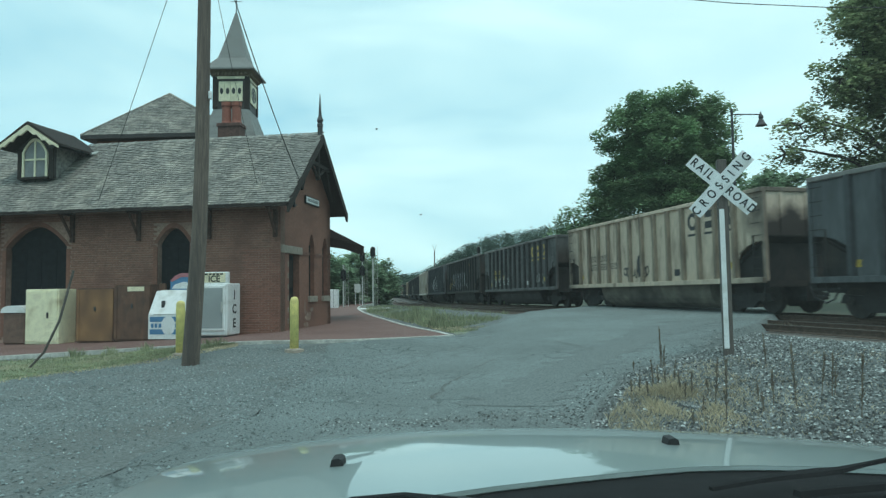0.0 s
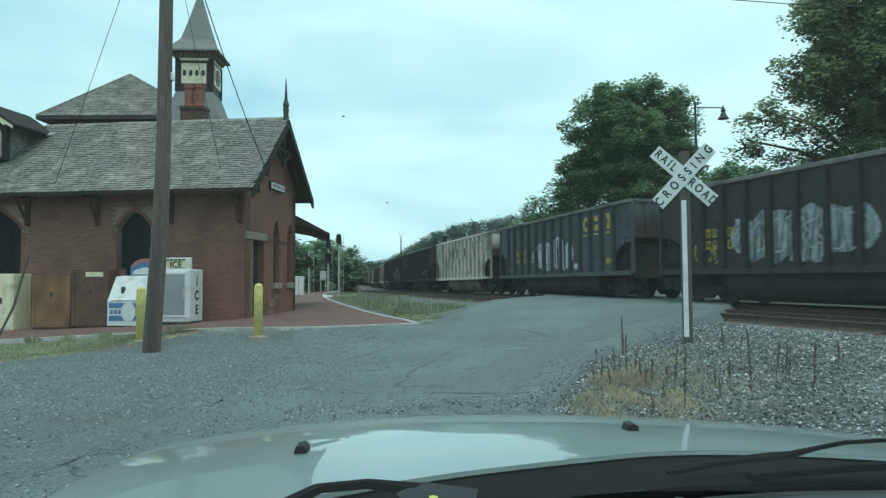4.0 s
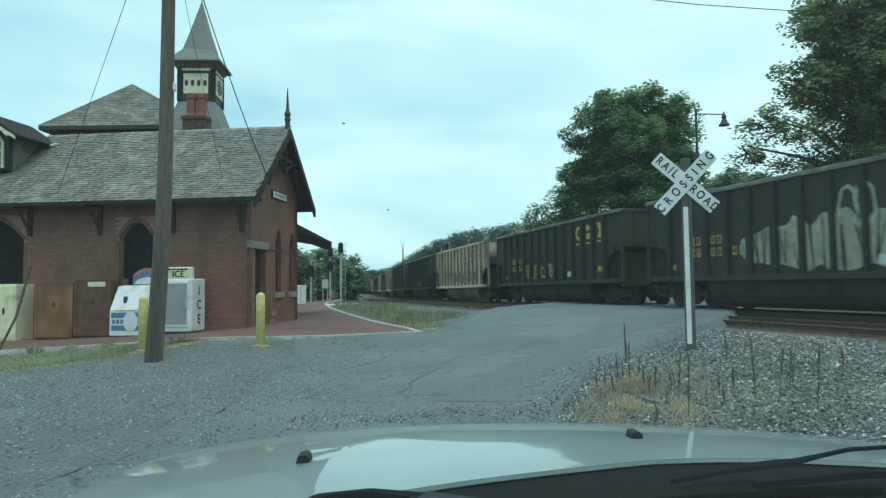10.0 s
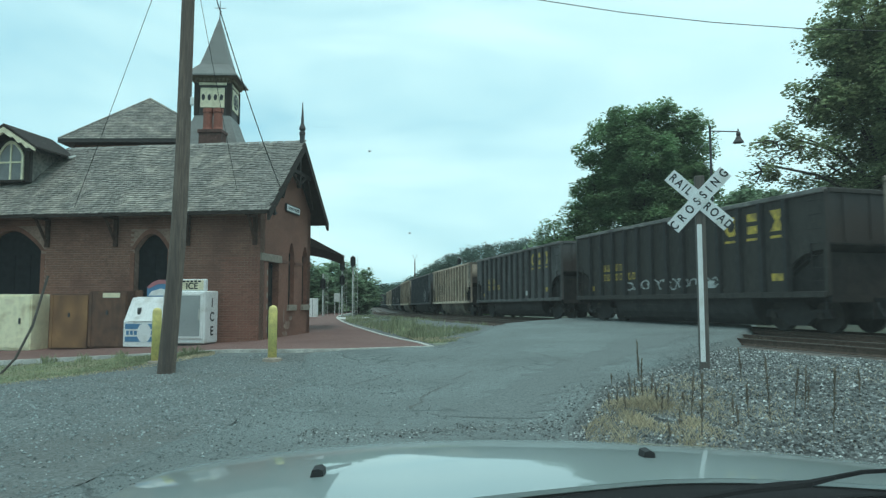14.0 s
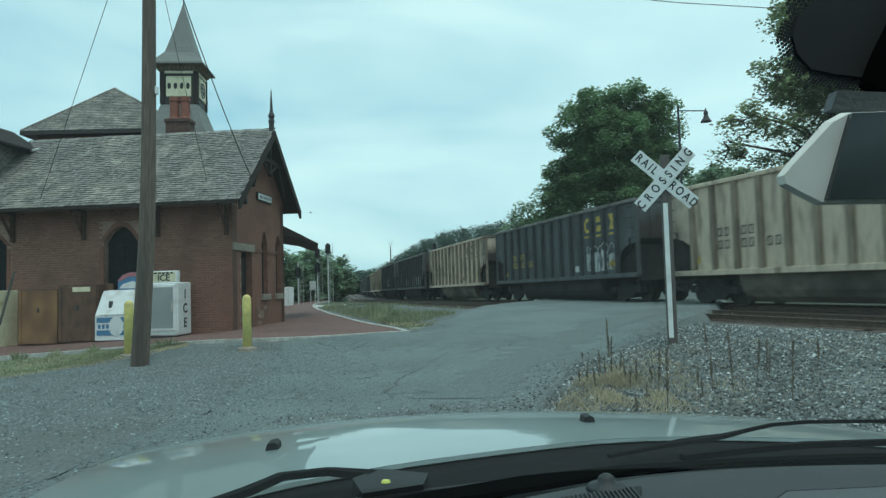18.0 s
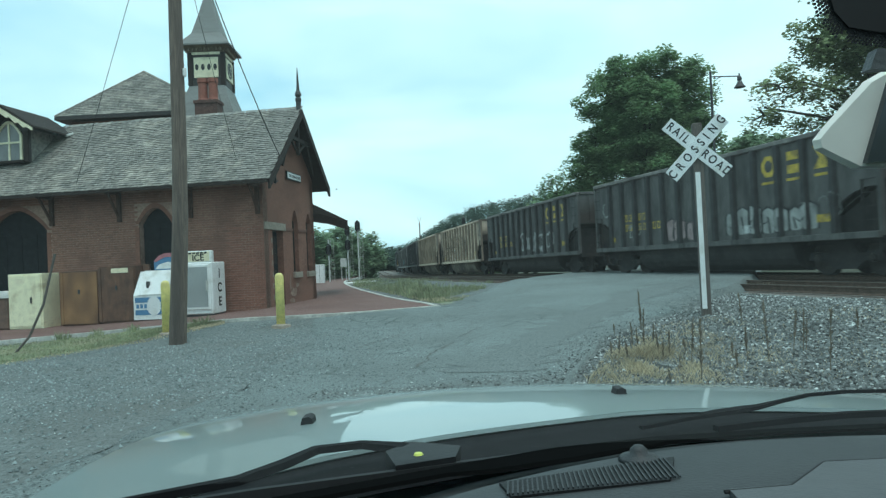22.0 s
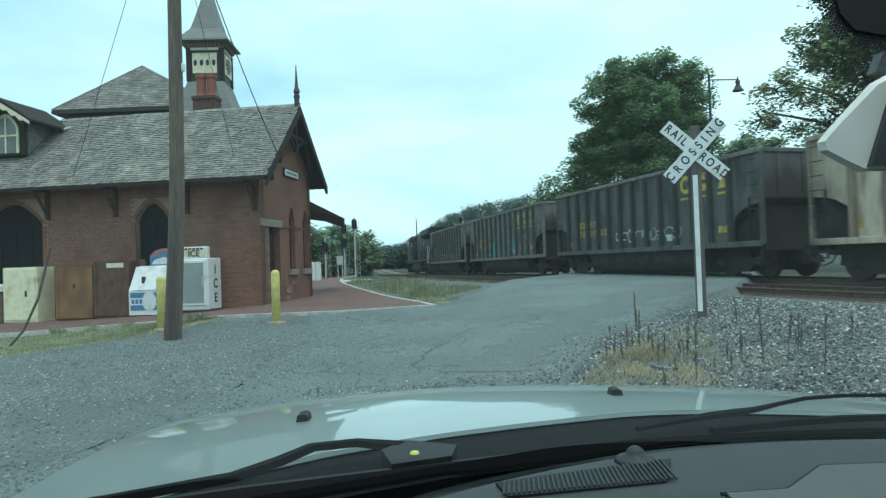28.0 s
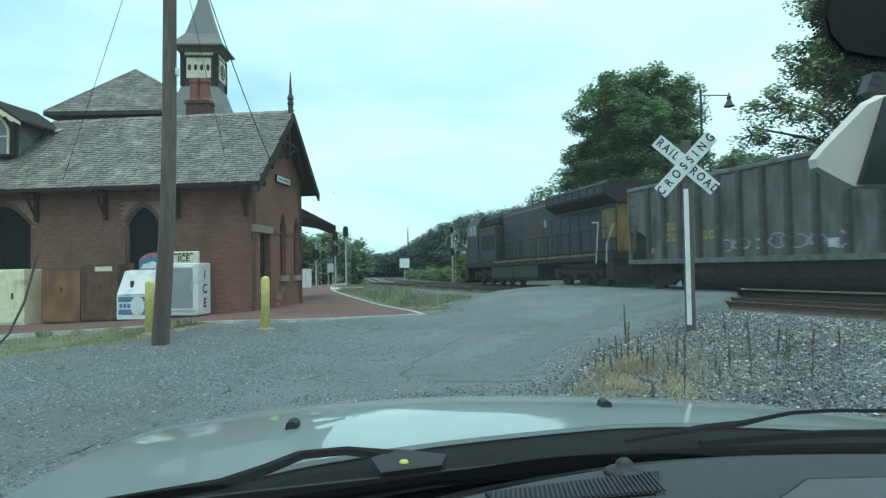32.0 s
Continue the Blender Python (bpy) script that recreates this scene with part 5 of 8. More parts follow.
scrawl(cars[2], 5.2, 3.8, 1.35, 2.0, mark_yellow, 52, 0.03, n=4)
scrawl(cars[2], -2.2, -2.8, 1.35, 1.9, mark_white, 53, 0.025, n=2)
blob(cars[3], 2.2, -2.2, 1.3, 2.9, mark_white, 6)
tag(cars[3], 2.1, -2.1, 1.4, 2.8, mark_dark, 7, 0.05, n=8)
blob(cars[4], 3.0, 0.1, 2.55, 3.35, mark_dark, 8)
scrawl(cars[4], 2.9, 0.2, 2.6, 3.3, mark_white, 9, 0.03, n=6)
blob(cars[4], -1.1, -1.75, 2.5, 3.4, mark_dark, 10)
plate(cars[5], 4.98, 4.84, 1.45, 2.75, mark_yellow, "stripe")
scrawl(cars[5], 6.0, 5.2, 2.35, 2.75, mark_white, 112, 0.03, n=3)
scrawl(cars[5], 6.6, 5.9, 2.5, 3.1, mark_white, 11, 0.035, n=3)
scrawl(cars[5], -3.4, -4.8, 1.5, 2.1, mark_white, 111, 0.03, n=4)
blob(cars[6], 2.3, -3.9, 1.25, 2.8, mark_faded, 12)
tag(cars[6], 2.1, -3.7, 1.3, 2.6, mark_dark, 13, 0.022, n=11)
blob(cars[6], -3.7, -4.6, 1.3, 1.8, mark_silver, 121)
scrawl(cars[6], -1.2, -2.2, 2.3, 3.6, mark_white, 14, 0.05, n=2)
scrawl(cars[7], 2.8, 0.4, 1.35, 2.1, mark_yellow, 15, 0.05, n=6)
scrawl(cars[7], 0.3, -0.6, 1.35, 2.1, mark_white, 16, 0.06, n=3)
tag(cars[8], 2.6, -4.6, 1.45, 2.1, mark_dark, 17, 0.03, n=11)
scrawl(cars[8], 2.7, -4.7, 1.5, 2.15, mark_dark, 171, 0.03, n=11)
scrawl(cars[9], 3.0, -3.0, 1.35, 1.75, mark_white, 18, 0.03, n=10)
block_letters(cars[12], -3.3, -5.7, 1.28, 2.25, mark_white, mark_dark, 19, 4)
scrawl(cars[12], -3.4, -5.6, 1.7, 2.5, mark_white, 191, 0.03, n=5)
blob(cars[12], -5.2, -5.7, 1.3, 1.75, mark_yellow, 192)
scrawl(cars[13], 0.8, -1.0, 1.5, 1.8, mark_dark, 20, 0.015, n=4)
block_letters(cars[14], -1.5, -5.3, 1.26, 2.2, mark_pale, mark_dark, 21, 7)
scrawl(cars[14], -5.3, -6.0, 1.4, 2.4, mark_pale, 211, 0.025, n=2)
block_letters(cars[14], 1.8, 0.0, 1.26, 2.1, mark_rose, mark_dark, 22, 3)
scrawl(cars[14], 4.5, 3.6, 1.5, 2.1, mark_pale, 212, 0.025, n=3)
scrawl(cars[14], 6.6, 6.0, 2.4, 3.4, mark_pale, 213, 0.03, n=1)
scrawl(cars[15], 0.8, -4.2, 1.35, 2.4, mark_white, 23, 0.05, n=9)
tag(cars[15], 0.6, -4.0, 1.4, 2.3, mark_white, 233, 0.02, n=8)
blob(cars[16], -1.6, -2.2, 1.3, 3.2, mark_dark, 24)
boxes_drawn(cars[16], 2.9, 4, 0.95, 2.3, 3.15, mark_dark, 25)
scrawl(cars[16], 2.6, -0.8, 1.3, 2.1, mark_white, 251, 0.035, n=6)
tag(cars[16], 2.6, -0.8, 1.3, 2.1, mark_dark, 252, 0.018, n=7)
scrawl(cars[16], 6.5, 6.1, 2.6, 3.3, mark_dark, 253, 0.015, n=1)
scrawl(cars[18], 1.5, -3.2, 1.4, 1.9, mark_white, 26, 0.03, n=9)
scrawl(cars[19], 2.4, -2.6, 1.35, 2.2, mark_teal, 27, 0.08, n=9)
blob(cars[19], 2.0, 1.0, 1.25, 1.95, mark_teal, 271)
blob(cars[19], -1.9, -2.8, 1.4, 2.3, mark_teal, 272)
scrawl(cars[19], -3.4, -4.8, 1.4, 2.5, mark_pink, 273, 0.03, n=3)
scrawl(cars[19], 6.4, 6.0, 2.5, 3.3, mark_faded, 274, 0.02, n=1)
scrawl(cars[20], 2.0, -3.0, 1.35, 1.8, mark_white, 28, 0.025, n=7)

# ---- the pushing engine at the end ----
eng_blue = material("engine_blue", (0.02, 0.026, 0.034), 0.6, var=0.3, scale=4, streak=(2, 2, 0.5), stain=(0.045, 0.042, 0.038), stain_scale=0.8)
eng_dark = material("engine_dark", (0.015, 0.015, 0.016), 0.8, var=0.35, scale=5)
eng_grey = material("engine_olive_grey", (0.036, 0.038, 0.035), 0.65, var=0.25, scale=4, streak=(2, 2, 0.5), stain=(0.03, 0.03, 0.028), stain_scale=0.8)
eng_yellow = material("engine_yellow", (0.22, 0.14, 0.05), 0.6, var=0.25, scale=5, streak=(2, 2, 0.5), stain=(0.1, 0.07, 0.035), stain_scale=1.5, stain_amount=0.6)
eng_rust = material("engine_rust", (0.085, 0.055, 0.035), 0.7, var=0.3, scale=4, stain=(0.03, 0.028, 0.027), stain_scale=1.0, stain_amount=0.6)
engine = root("diesel_locomotive", pose(0, 0, -50), "dark blue and yellow diesel locomotive pushing the train", "locomotive")
EL = 11.0
part("underframe", boxed(-EL, EL, -1.5, 1.5, 1.2, 1.55, bev=0.03), eng_dark, engine)
for k in range(10):
    part("sill_stripe", boxed(-9.6 + 1.4 * k, -8.35 + 1.4 * k, 1.5, 1.53, 1.43, 1.55), eng_yellow, engine, "yellow stripe along the sill")
part("fuel_tank", prismed([(-1.4, 0.5), (-1.2, 0.3), (1.2, 0.3), (1.4, 0.5), (1.4, 1.2), (-1.4, 1.2)], "x", -2.6, 5.2), eng_grey, engine, "grimy olive-grey fuel tank")
part("tank_strap", boxed(1.2, 1.3, 1.38, 1.42, 0.5, 1.2), eng_dark, engine)
part("long_hood", boxed(-10.4, 4.1, -0.95, 0.95, 1.55, 4.45, bev=0.1), eng_blue, engine, "dark blue engine hood")
part("radiator", prismed([(-0.95, 3.72), (0.95, 3.72), (1.5, 4.02), (1.55, 4.12), (1.55, 4.55), (1.3, 4.72), (-1.3, 4.72), (-1.55, 4.55), (-1.55, 4.12), (-1.5, 4.02)], "x", -10.6, -4.2), eng_dark, engine, "flared radiator housing overhanging the hood")
for k in range(8):
    part("radiator_slat", boxed(-10.3 + 0.75 * k, -9.7 + 0.75 * k, 1.55, 1.565, 4.18, 4.48), eng_blue, engine)
part("exhaust_roof", prismed([(-0.85, 4.44), (0.85, 4.44), (0.6, 4.72), (-0.6, 4.72)], "x", -4.2, 4.1), eng_dark, engine)
part("exhaust_stack", boxed(-1.6, 0.2, -0.4, 0.4, 4.7, 4.86, bev=0.04), eng_dark, engine)
part("equipment_cab", boxed(4.1, 7.6, -1.45, 1.45, 1.55, 3.85, bev=0.06), eng_grey, engine, "olive-grey equipment cabinet behind the cab")
part("blower_roof", boxed(4.1, 7.6, -1.1, 1.1, 3.85, 4.6, bev=0.2), eng_dark, engine)
part("cab", prismed([(-1.5, 1.55), (1.5, 1.55), (1.5, 4.2), (1.2, 4.66), (0.6, 4.78), (-0.6, 4.78), (-1.2, 4.66), (-1.5, 4.2)], "x", 7.6, 10.2), eng_blue, engine, "dark blue cab with a rounded roof")
part("nose", boxed(10.2, 11.1, -1.3, 1.3, 1.55, 3.3, bev=0.18), eng_yellow, engine, "yellow nose")
for x0, x1 in ((7.95, 8.6), (8.75, 9.4), (9.55, 9.95)):
    part("cab_window", boxed(x0, x1, 1.485, 1.515, 3.42, 4.12), glass_dark, engine, "dark cab window")
part("cab_door", boxed(7.0, 7.55, 1.45, 1.47, 1.6, 3.4), eng_blue, engine)
for k in range(3):
    part("louvre_panel", boxed(4.4 + 0.85 * k, 5.1 + 0.85 * k, 1.45, 1.465, 2.3, 3.3), eng_dark, engine)
part("end_panel", boxed(-10.45, -10.38, -0.93, 0.93, 1.6, 3.7), eng_yellow, engine, "yellow end of the hood")
part("yellow_panel", boxed(-10.35, -9.2, 0.95, 1.02, 2.2, 3.5), eng_yellow, engine, "yellow end panel")
part("faded_panel", boxed(-2.5, -0.5, 0.95, 0.975, 2.7, 3.6), eng_rust, engine, "rusty faded panel")
part("number_bar", boxed(-2.9, -2.6, 0.975, 0.985, 3.2, 3.6), mark_faded, engine)
for k in range(12):
    x = -10.6 + 1.3 * k
    part("handrail_post", tubed((x, 1.47, 1.55), (x, 1.47, 2.6), 0.024, n=6), eng_yellow if k in (0, 1, 6, 7) else eng_dark, engine)
part("handrail", tubed((-10.6, 1.47, 2.6), (3.7, 1.47, 2.6), 0.024, n=6), eng_dark, engine)
part("walkway_pipe", tubed((-9.0, 1.2, 3.62), (-4.6, 1.2, 3.66), 0.04, n=8), eng_grey, engine, "pale pipe under the radiator")
part("grab_rail", pipe([(-8.9, 1.35, 2.95), (-9.75, 1.5, 2.9), (-9.7, 1.52, 2.3), (-9.5, 1.52, 1.1)], 0.03, 6), mark_white, engine, "white grab rail")
part("grab_rail", pipe([(-11.0, 1.45, 2.75), (-10.75, 1.5, 2.3), (-10.5, 1.52, 1.9), (-10.45, 1.52, 1.1)], 0.03, 6), mark_white, engine, "white grab rail")
for x in [-9.0 + 1.08 * i for i in range(12)]:
    hd = part("hood_door", boxed(x, x + 0.98, 0.95, 0.97, 1.7, 2.55 if -2.9 < x < -0.2 else 3.5, bev=0.008), eng_blue, engine)
    part("latch", boxed(x + 0.86, x + 0.92, 0.97, 0.985, 2.1, 2.25), eng_dark, hd)
part("air_tank", tubed((-9.2, 1.15, 1.02), (-5.4, 1.15, 1.02), 0.18, n=12), eng_dark, engine)
for sx in (-1, 1):
    tx = sx * 6.9
    t = part("bogie", boxed(tx - 2.3, tx + 2.3, -0.9, 0.9, 0.5, 0.9), truck_mat, engine, "three-axle bogie")
    for sy in (-1, 1):
        part("bogie_frame", prismed([(tx - 2.6, 0.5), (tx - 2.5, 0.95), (tx - 1.1, 0.82), (tx - 0.9, 0.98), (tx + 0.9, 0.98), (tx + 1.1, 0.82), (tx + 2.5, 0.95), (tx + 2.6, 0.5), (tx + 1.8, 0.62), (tx - 1.8, 0.62)], "y", sy * 1.1 - 0.1, sy * 1.1 + 0.1), truck_mat, t)
    for dx in (-1.95, 0, 1.95):
        wheelset(t, tx + dx, 0.53)
        part("axle_box", boxed(tx + dx - 0.2, tx + dx + 0.2, 1.1, 1.32, 0.35, 0.75, bev=0.03), truck_mat, t)
    part("step_well", boxed(sx * 10.6 - 0.35, sx * 10.6 + 0.35, -1.45, 1.45, 0.35, 1.2), eng_dark, engine)
    part("plow", prismed([(sx * 11.0, 0.12), (sx * 11.25, 0.12), (sx * 11.05, 0.9), (sx * 10.9, 0.9)], "y", -1.4, 1.4), eng_dark, engine)
    part("coupler", boxed(sx * 11.2 - 0.25, sx * 11.2 + 0.25, -0.14, 0.14, 0.72, 1.0), truck_mat, engine)


def motions():
    """Each car follows the curved line at the train's speed."""
    steps = [k * 0.5 for k in range(65)]
    for i, c in list(cars.items()) + [(20 + (CAR_GAP / 2 + EL + 0.4) / CAR_GAP, engine)]:
        rows = []
        for t in steps:
            x, y, z, h = on_line(i * CAR_GAP - travelled(t))
            fall = math.degrees(math.atan((dip(y + 5) - dip(y - 5)) / 10))
            rows.append((t, pose(x, y, z, 0, fall, 90 + h)))
        walk(c, rows)
    # the wheels roll as far as their car goes
    ticks = [k / 15 for k in range(480)] + [32.0]
    for c in list(cars.values()) + [engine]:
        for w in c.children_recursive:
            if w.name.startswith("wheelset"):
                at, r = w.location.copy(), w.location.z
                walk(w, [(t, Matrix.Translation(at) @ Matrix.Rotation(-travelled(t) / r, 4, "Y")) for t in ticks])


# ---- roadside things ----
cb = root("crossing_sign", pose(4.42, 10.54, 0, 0, 0, -11), "white railroad crossing sign on a weathered post with a white strip", "crossing sign")
CBZ = 3.05
part("post", boxed(-0.048, 0.098, -0.06, 0.06, 0.1, 3.45, bev=0.012), post_wood, cb, "weathered square timber post")
part("reflector_strip", boxed(-0.042, 0.033, -0.066, -0.06, 0.48, 2.66), white_paint, cb, "white reflective strip")
sign_white = material("sign_white", (0.72, 0.74, 0.74), 0.45, var=0.06, scale=9, stain=(0.6, 0.6, 0.57), stain_scale=3, stain_amount=0.2)
for ang, words, yy in ((-43, (("RAIL", -0.375), ("ROAD", 0.385)), -0.075), (47, (("CROSSING", 0.0),), -0.09)):
    m = pose(0, yy, CBZ, 90, 0, 0) @ pose(0, 0, 0, 0, 0, ang)
    b = part("blade", boxed(-0.61, 0.61, -0.115, 0.115, -0.006, 0.006, bev=0.002), sign_white, cb, "white sign blade with black letters")
    b.matrix_local = m
    for w, x in words:
        text_part("letters", w, 0.19, pose(x, 0, 0.008), black_paint, b, sx=0.8, extrude=0.001, gap=1.95 if w == "CROSSING" else 1.42, bold=0.004)
part("bolt", tubed((0, -0.105, CBZ), (0, -0.09, CBZ), 0.02, n=8), steel_grey, cb)

pole = root("utility_pole", pose(-5.2, 13.85, 0), "tall weathered wooden utility pole", "utility pole")
vs, fs = [], []
for k in range(24):
    z = -0.3 + 11.3 * k / 23
    x = float(np.interp(z, (-0.3, 0.0, 2.6, 4.4, 7.66, 11.0), (-0.02, 0.0, 0.155, 0.2, 0.225, 0.26)))
    r = float(np.interp(z, (-0.3, 3.46, 7.66, 11.0), (0.178, 0.147, 0.13, 0.115)))
    vs += [(x + r * math.cos(2 * math.pi * i / 18), r * math.sin(2 * math.pi * i / 18), z) for i in range(18)]
fs = [(k * 18 + i, k * 18 + (i + 1) % 18, (k + 1) * 18 + (i + 1) % 18, (k + 1) * 18 + i) for k in range(23) for i in range(18)] + [tuple(range(23 * 18, 24 * 18))]
mesh_part("pole_shaft", vs, fs, pole_wood, pole, smooth=True)
part("photo_sensor", boxed(0.35, 0.42, -0.1, -0.02, 5.5, 5.68, bev=0.02), white_paint, pole, "small white fitting on the pole")
part("sensor_arm", tubed((0.25, -0.05, 5.55), (0.38, -0.05, 5.6), 0.015, n=6), steel_dark, pole)


def wire(name, p, q, sag, r=0.012, label="thin black overhead cable strung in air"):
    pts = []
    for i in range(13):
        f = i / 12
        pts.append(tuple(Vector(p).lerp(Vector(q), f) - Vector((0, 0, sag * 4 * f * (1 - f)))))
    return tagged(part(name, pipe(pts, r, 5), black_paint), label, "cable")


wire("service_cable", (-5.05, 13.85, 10.0), tuple(ST @ Vector((0.58, 0.1, roof_z(0.1) + 0.05))), 0.3, 0.014)
wire("service_cable", (-5.2, 13.85, 10.2), tuple(ST @ Vector((-0.74, -0.07, 4.8))), 0.1, 0.007)
wire("guy_cable", (-5.0, 13.85, 10.1), tuple(ST @ Vector((-5.8, -0.6, 4.35))), 0.05, 0.0075)
wire("overhead_cable", (-8, 20, 13.56), (26, 20, 10.84), 2.11, 0.014)

for x, y in ((-3.42, 15.42), (-5.98, 15.3)):
    bo = root("bollard", pose(x, y, ground_z(x, y), 0, 0, 0), "yellow painted steel bollard with a rounded top", "bollard", "bollards at the kerb")
    part("pipe", lathe([(0.1, 0), (0.1, 1.12), (0.092, 1.17), (0.07, 1.21), (0.03, 1.23), (0.0, 1.233)], 18), yellow_paint, bo, smooth=True)
    part("footing", lathe([(0.24, -0.08), (0.22, 0.03), (0.1, 0.06)], 14), pale_stone, bo, "pale concrete footing")


def on_platform(name, x0, x1, y0, label, category, group=""):
    m = ST @ pose((x0 + x1) / 2, y0, PLATFORM_Z)
    m.translation.z += plat_drop(m.translation.x) + 0.005
    return root(name, m, label, category, group)


# glass-door ice freezer with a topper sign
fz = on_platform("ice_freezer", -2.62, -0.98, -1.05, "white glass-door ice freezer with a topper sign", "ice freezer")
part("cabinet", boxed(-0.72, 0.6, -0.02, 0.82, 0.06, 1.6, bev=0.03), white_paint, fz)
part("base", boxed(-0.68, 0.56, 0.02, 0.78, 0.0, 0.06), steel_dark, fz)
dr = part("door", boxed(-0.66, 0.54, -0.06, -0.02, 0.2, 1.54, bev=0.02), white_paint, fz, "white framed glass door")
part("door_glass", boxed(-0.58, 0.47, -0.068, -0.06, 0.28, 1.46), freezer_glass, dr, "frosted door glass")
part("handle", boxed(0.44, 0.48, -0.12, -0.07, 0.75, 1.05), steel_grey, dr)
for i, ch in enumerate("ICE"):
    text_part("letter", ch, 0.38, pose(0.605, 0.42, 1.24 - 0.42 * i, 90, 0, 90), black_paint, fz, bold=0.01)
tp = part("topper_sign", boxed(-0.62, 0.56, 0.05, 0.22, 1.6, 1.94, bev=0.02), white_paint, fz, "white sign on top of the freezer")
part("sign_face", boxed(-0.56, 0.5, 0.035, 0.05, 1.63, 1.91), cream, tp)
text_part("letters", "ICE", 0.26, pose(0.15, 0.033, 1.73, 90, 0, 0), black_paint, tp, bold=0.006)
for i in range(8):
    part("letter_bar", boxed(-0.5 + i * 0.12, -0.41 + i * 0.12, 0.03, 0.036, 1.85, 1.9), black_paint, tp)
for i in range(2):
    part("letter_bar", boxed(-0.5, -0.22, 0.03, 0.036, 1.67 + 0.06 * i, 1.7 + 0.06 * i), black_paint, tp)

# slant-front ice bin
ib = on_platform("ice_bin", -3.78, -2.2, -1.2, "white slant-front ice bin with a blue striped panel", "ice freezer")
blue = material("blue_print", (0.075, 0.2, 0.36), 0.5, var=0.1)
part("cabinet", prismed([(0, 0.02), (0.95, 0.02), (0.95, 1.45), (0.42, 1.45), (0.0, 0.74)], "x", -0.65, 0.72), white_paint, ib)
lid = part("lid", prismed([(-0.02, 0.76), (0.4, 1.47), (0.43, 1.45), (0.01, 0.74)], "x", -0.5, 0.66), white_paint, ib, "sloping white lid")
part("latch", boxed(-0.28, -0.2, 0.08, 0.16, 0.95, 1.15), steel_dark, lid)
for z0, z1 in ((0.16, 0.31), (0.53, 0.68)):
    part("blue_stripe", boxed(-0.6, 0.6, -0.008, 0.0, z0, z1), blue, ib, "blue stripe")
part("pale_badge", lathe([(0.0, 0), (0.22, 0), (0.22, 0.004), (0.0, 0.004)], 20), sign_white, ib).matrix_local = pose(0, -0.009, 0.42, 90, 0, 0) @ Matrix.Diagonal((1, 1.3, 1, 1))
for i in range(9):
    x = -0.56 + i * 0.125
    part("word_bar", boxed(x, x + 0.085, -0.012, -0.004, 0.36, 0.48), blue, ib)
sg = part("arched_sign", prismed([(-0.25, 1.48), (0.62, 1.48), (0.62, 1.78), (0.5, 1.90), (0.3, 1.98), (0.1, 1.98), (-0.1, 1.90), (-0.25, 1.76)], "y", 0.5, 0.54), blue, ib, "arched sign with a red rim and a snowy picture")
red = material("red_print", (0.4, 0.15, 0.17), 0.5, var=0.1)
part("red_rim", prismed([(-0.25, 1.76), (-0.1, 1.90), (0.1, 1.98), (0.3, 1.98), (0.5, 1.90), (0.62, 1.78), (0.55, 1.74), (0.3, 1.86), (0.1, 1.86), (-0.2, 1.72)], "y", 0.49, 0.5), red, sg)
part("pale_print", prismed([(-0.2, 1.51), (0.58, 1.51), (0.5, 1.64), (0.2, 1.72), (-0.1, 1.64)], "y", 0.492, 0.5), sign_white, sg)

for x0, x1, h, mat, lab in ((-6.2, -4.96, 1.66, plywood, "weathered brown plywood cabinet"), (-4.93, -3.76, 1.7, plywood_dark, "dark stained plywood cabinet with a paper notice")):
    cbn = on_platform("plywood_cabinet", x0, x1, -0.95, lab, "cabinet", "wooden cabinets along the wall")
    w = (x1 - x0) / 2
    part("body", boxed(-w, w, 0.04, 0.9, 0.0, h), plywood_dark, cbn)
    d = part("door", boxed(-w + 0.03, w - 0.03, 0.0, 0.038, 0.05, h - 0.04, bev=0.005), mat, cbn)
    part("hasp", boxed(-0.03, 0.03, -0.02, 0.0, h * 0.58, h * 0.66), steel_dark, d)
    for xx in (-w + 0.05, w - 0.05):
        part("batten", boxed(xx - 0.045, xx + 0.045, -0.018, 0.0, 0.05, h - 0.04), mat, d)
    if x0 > -5.5:
        part("notice", boxed(-0.15, 0.4, -0.012, -0.004, h - 0.2, h - 0.06), cream, d, "pale paper notice")
part("board", boxed(-0.1, 0.1, 0, 0.06, 0, 1.7), plywood_dark, on_platform("leaning_board", -3.74, -3.54, -0.5, "dark board leaning by the cabinet", "board"))
bn = on_platform("waste_bin", -8.87, -8.05, -0.85, "brown bin with a pale rounded lid by the wall", "bin")
part("body", boxed(-0.4, 0.4, 0.0, 0.7, 0.0, 1.0, bev=0.05), bin_brown, bn)
part("lid", prismed([(-0.44, 0.99), (0.44, 0.99), (0.44, 1.06), (0.36, 1.16), (0.18, 1.21), (-0.18, 1.21), (-0.36, 1.16), (-0.44, 1.06)], "y", -0.04, 0.74), white_paint, bn, "pale grey rounded lid")
yc = on_platform("metal_cabinet", -7.95, -6.8, -1.0, "pale yellow steel utility cabinet", "cabinet")
part("body", boxed(-0.58, 0.58, 0.03, 0.8, 0.0, 1.7, bev=0.015), pale_yellow, yc)
d = part("door", boxed(-0.54, 0.54, 0.0, 0.03, 0.08, 1.64, bev=0.008), pale_yellow, yc)
part("handle", boxed(0.2, 0.25, -0.03, 0.0, 0.8, 0.98), steel_dark, d)
part("label_plate", boxed(-0.3, 0.0, -0.006, 0.0, 1.4, 1.55), cream, d)
# guy stake: a bent rod leaning out of the grass
gs = root("guy_guard", pose(-8.3, 13.4, 0), "bent grey guy-wire guard leaning out of the grass", "guy guard")
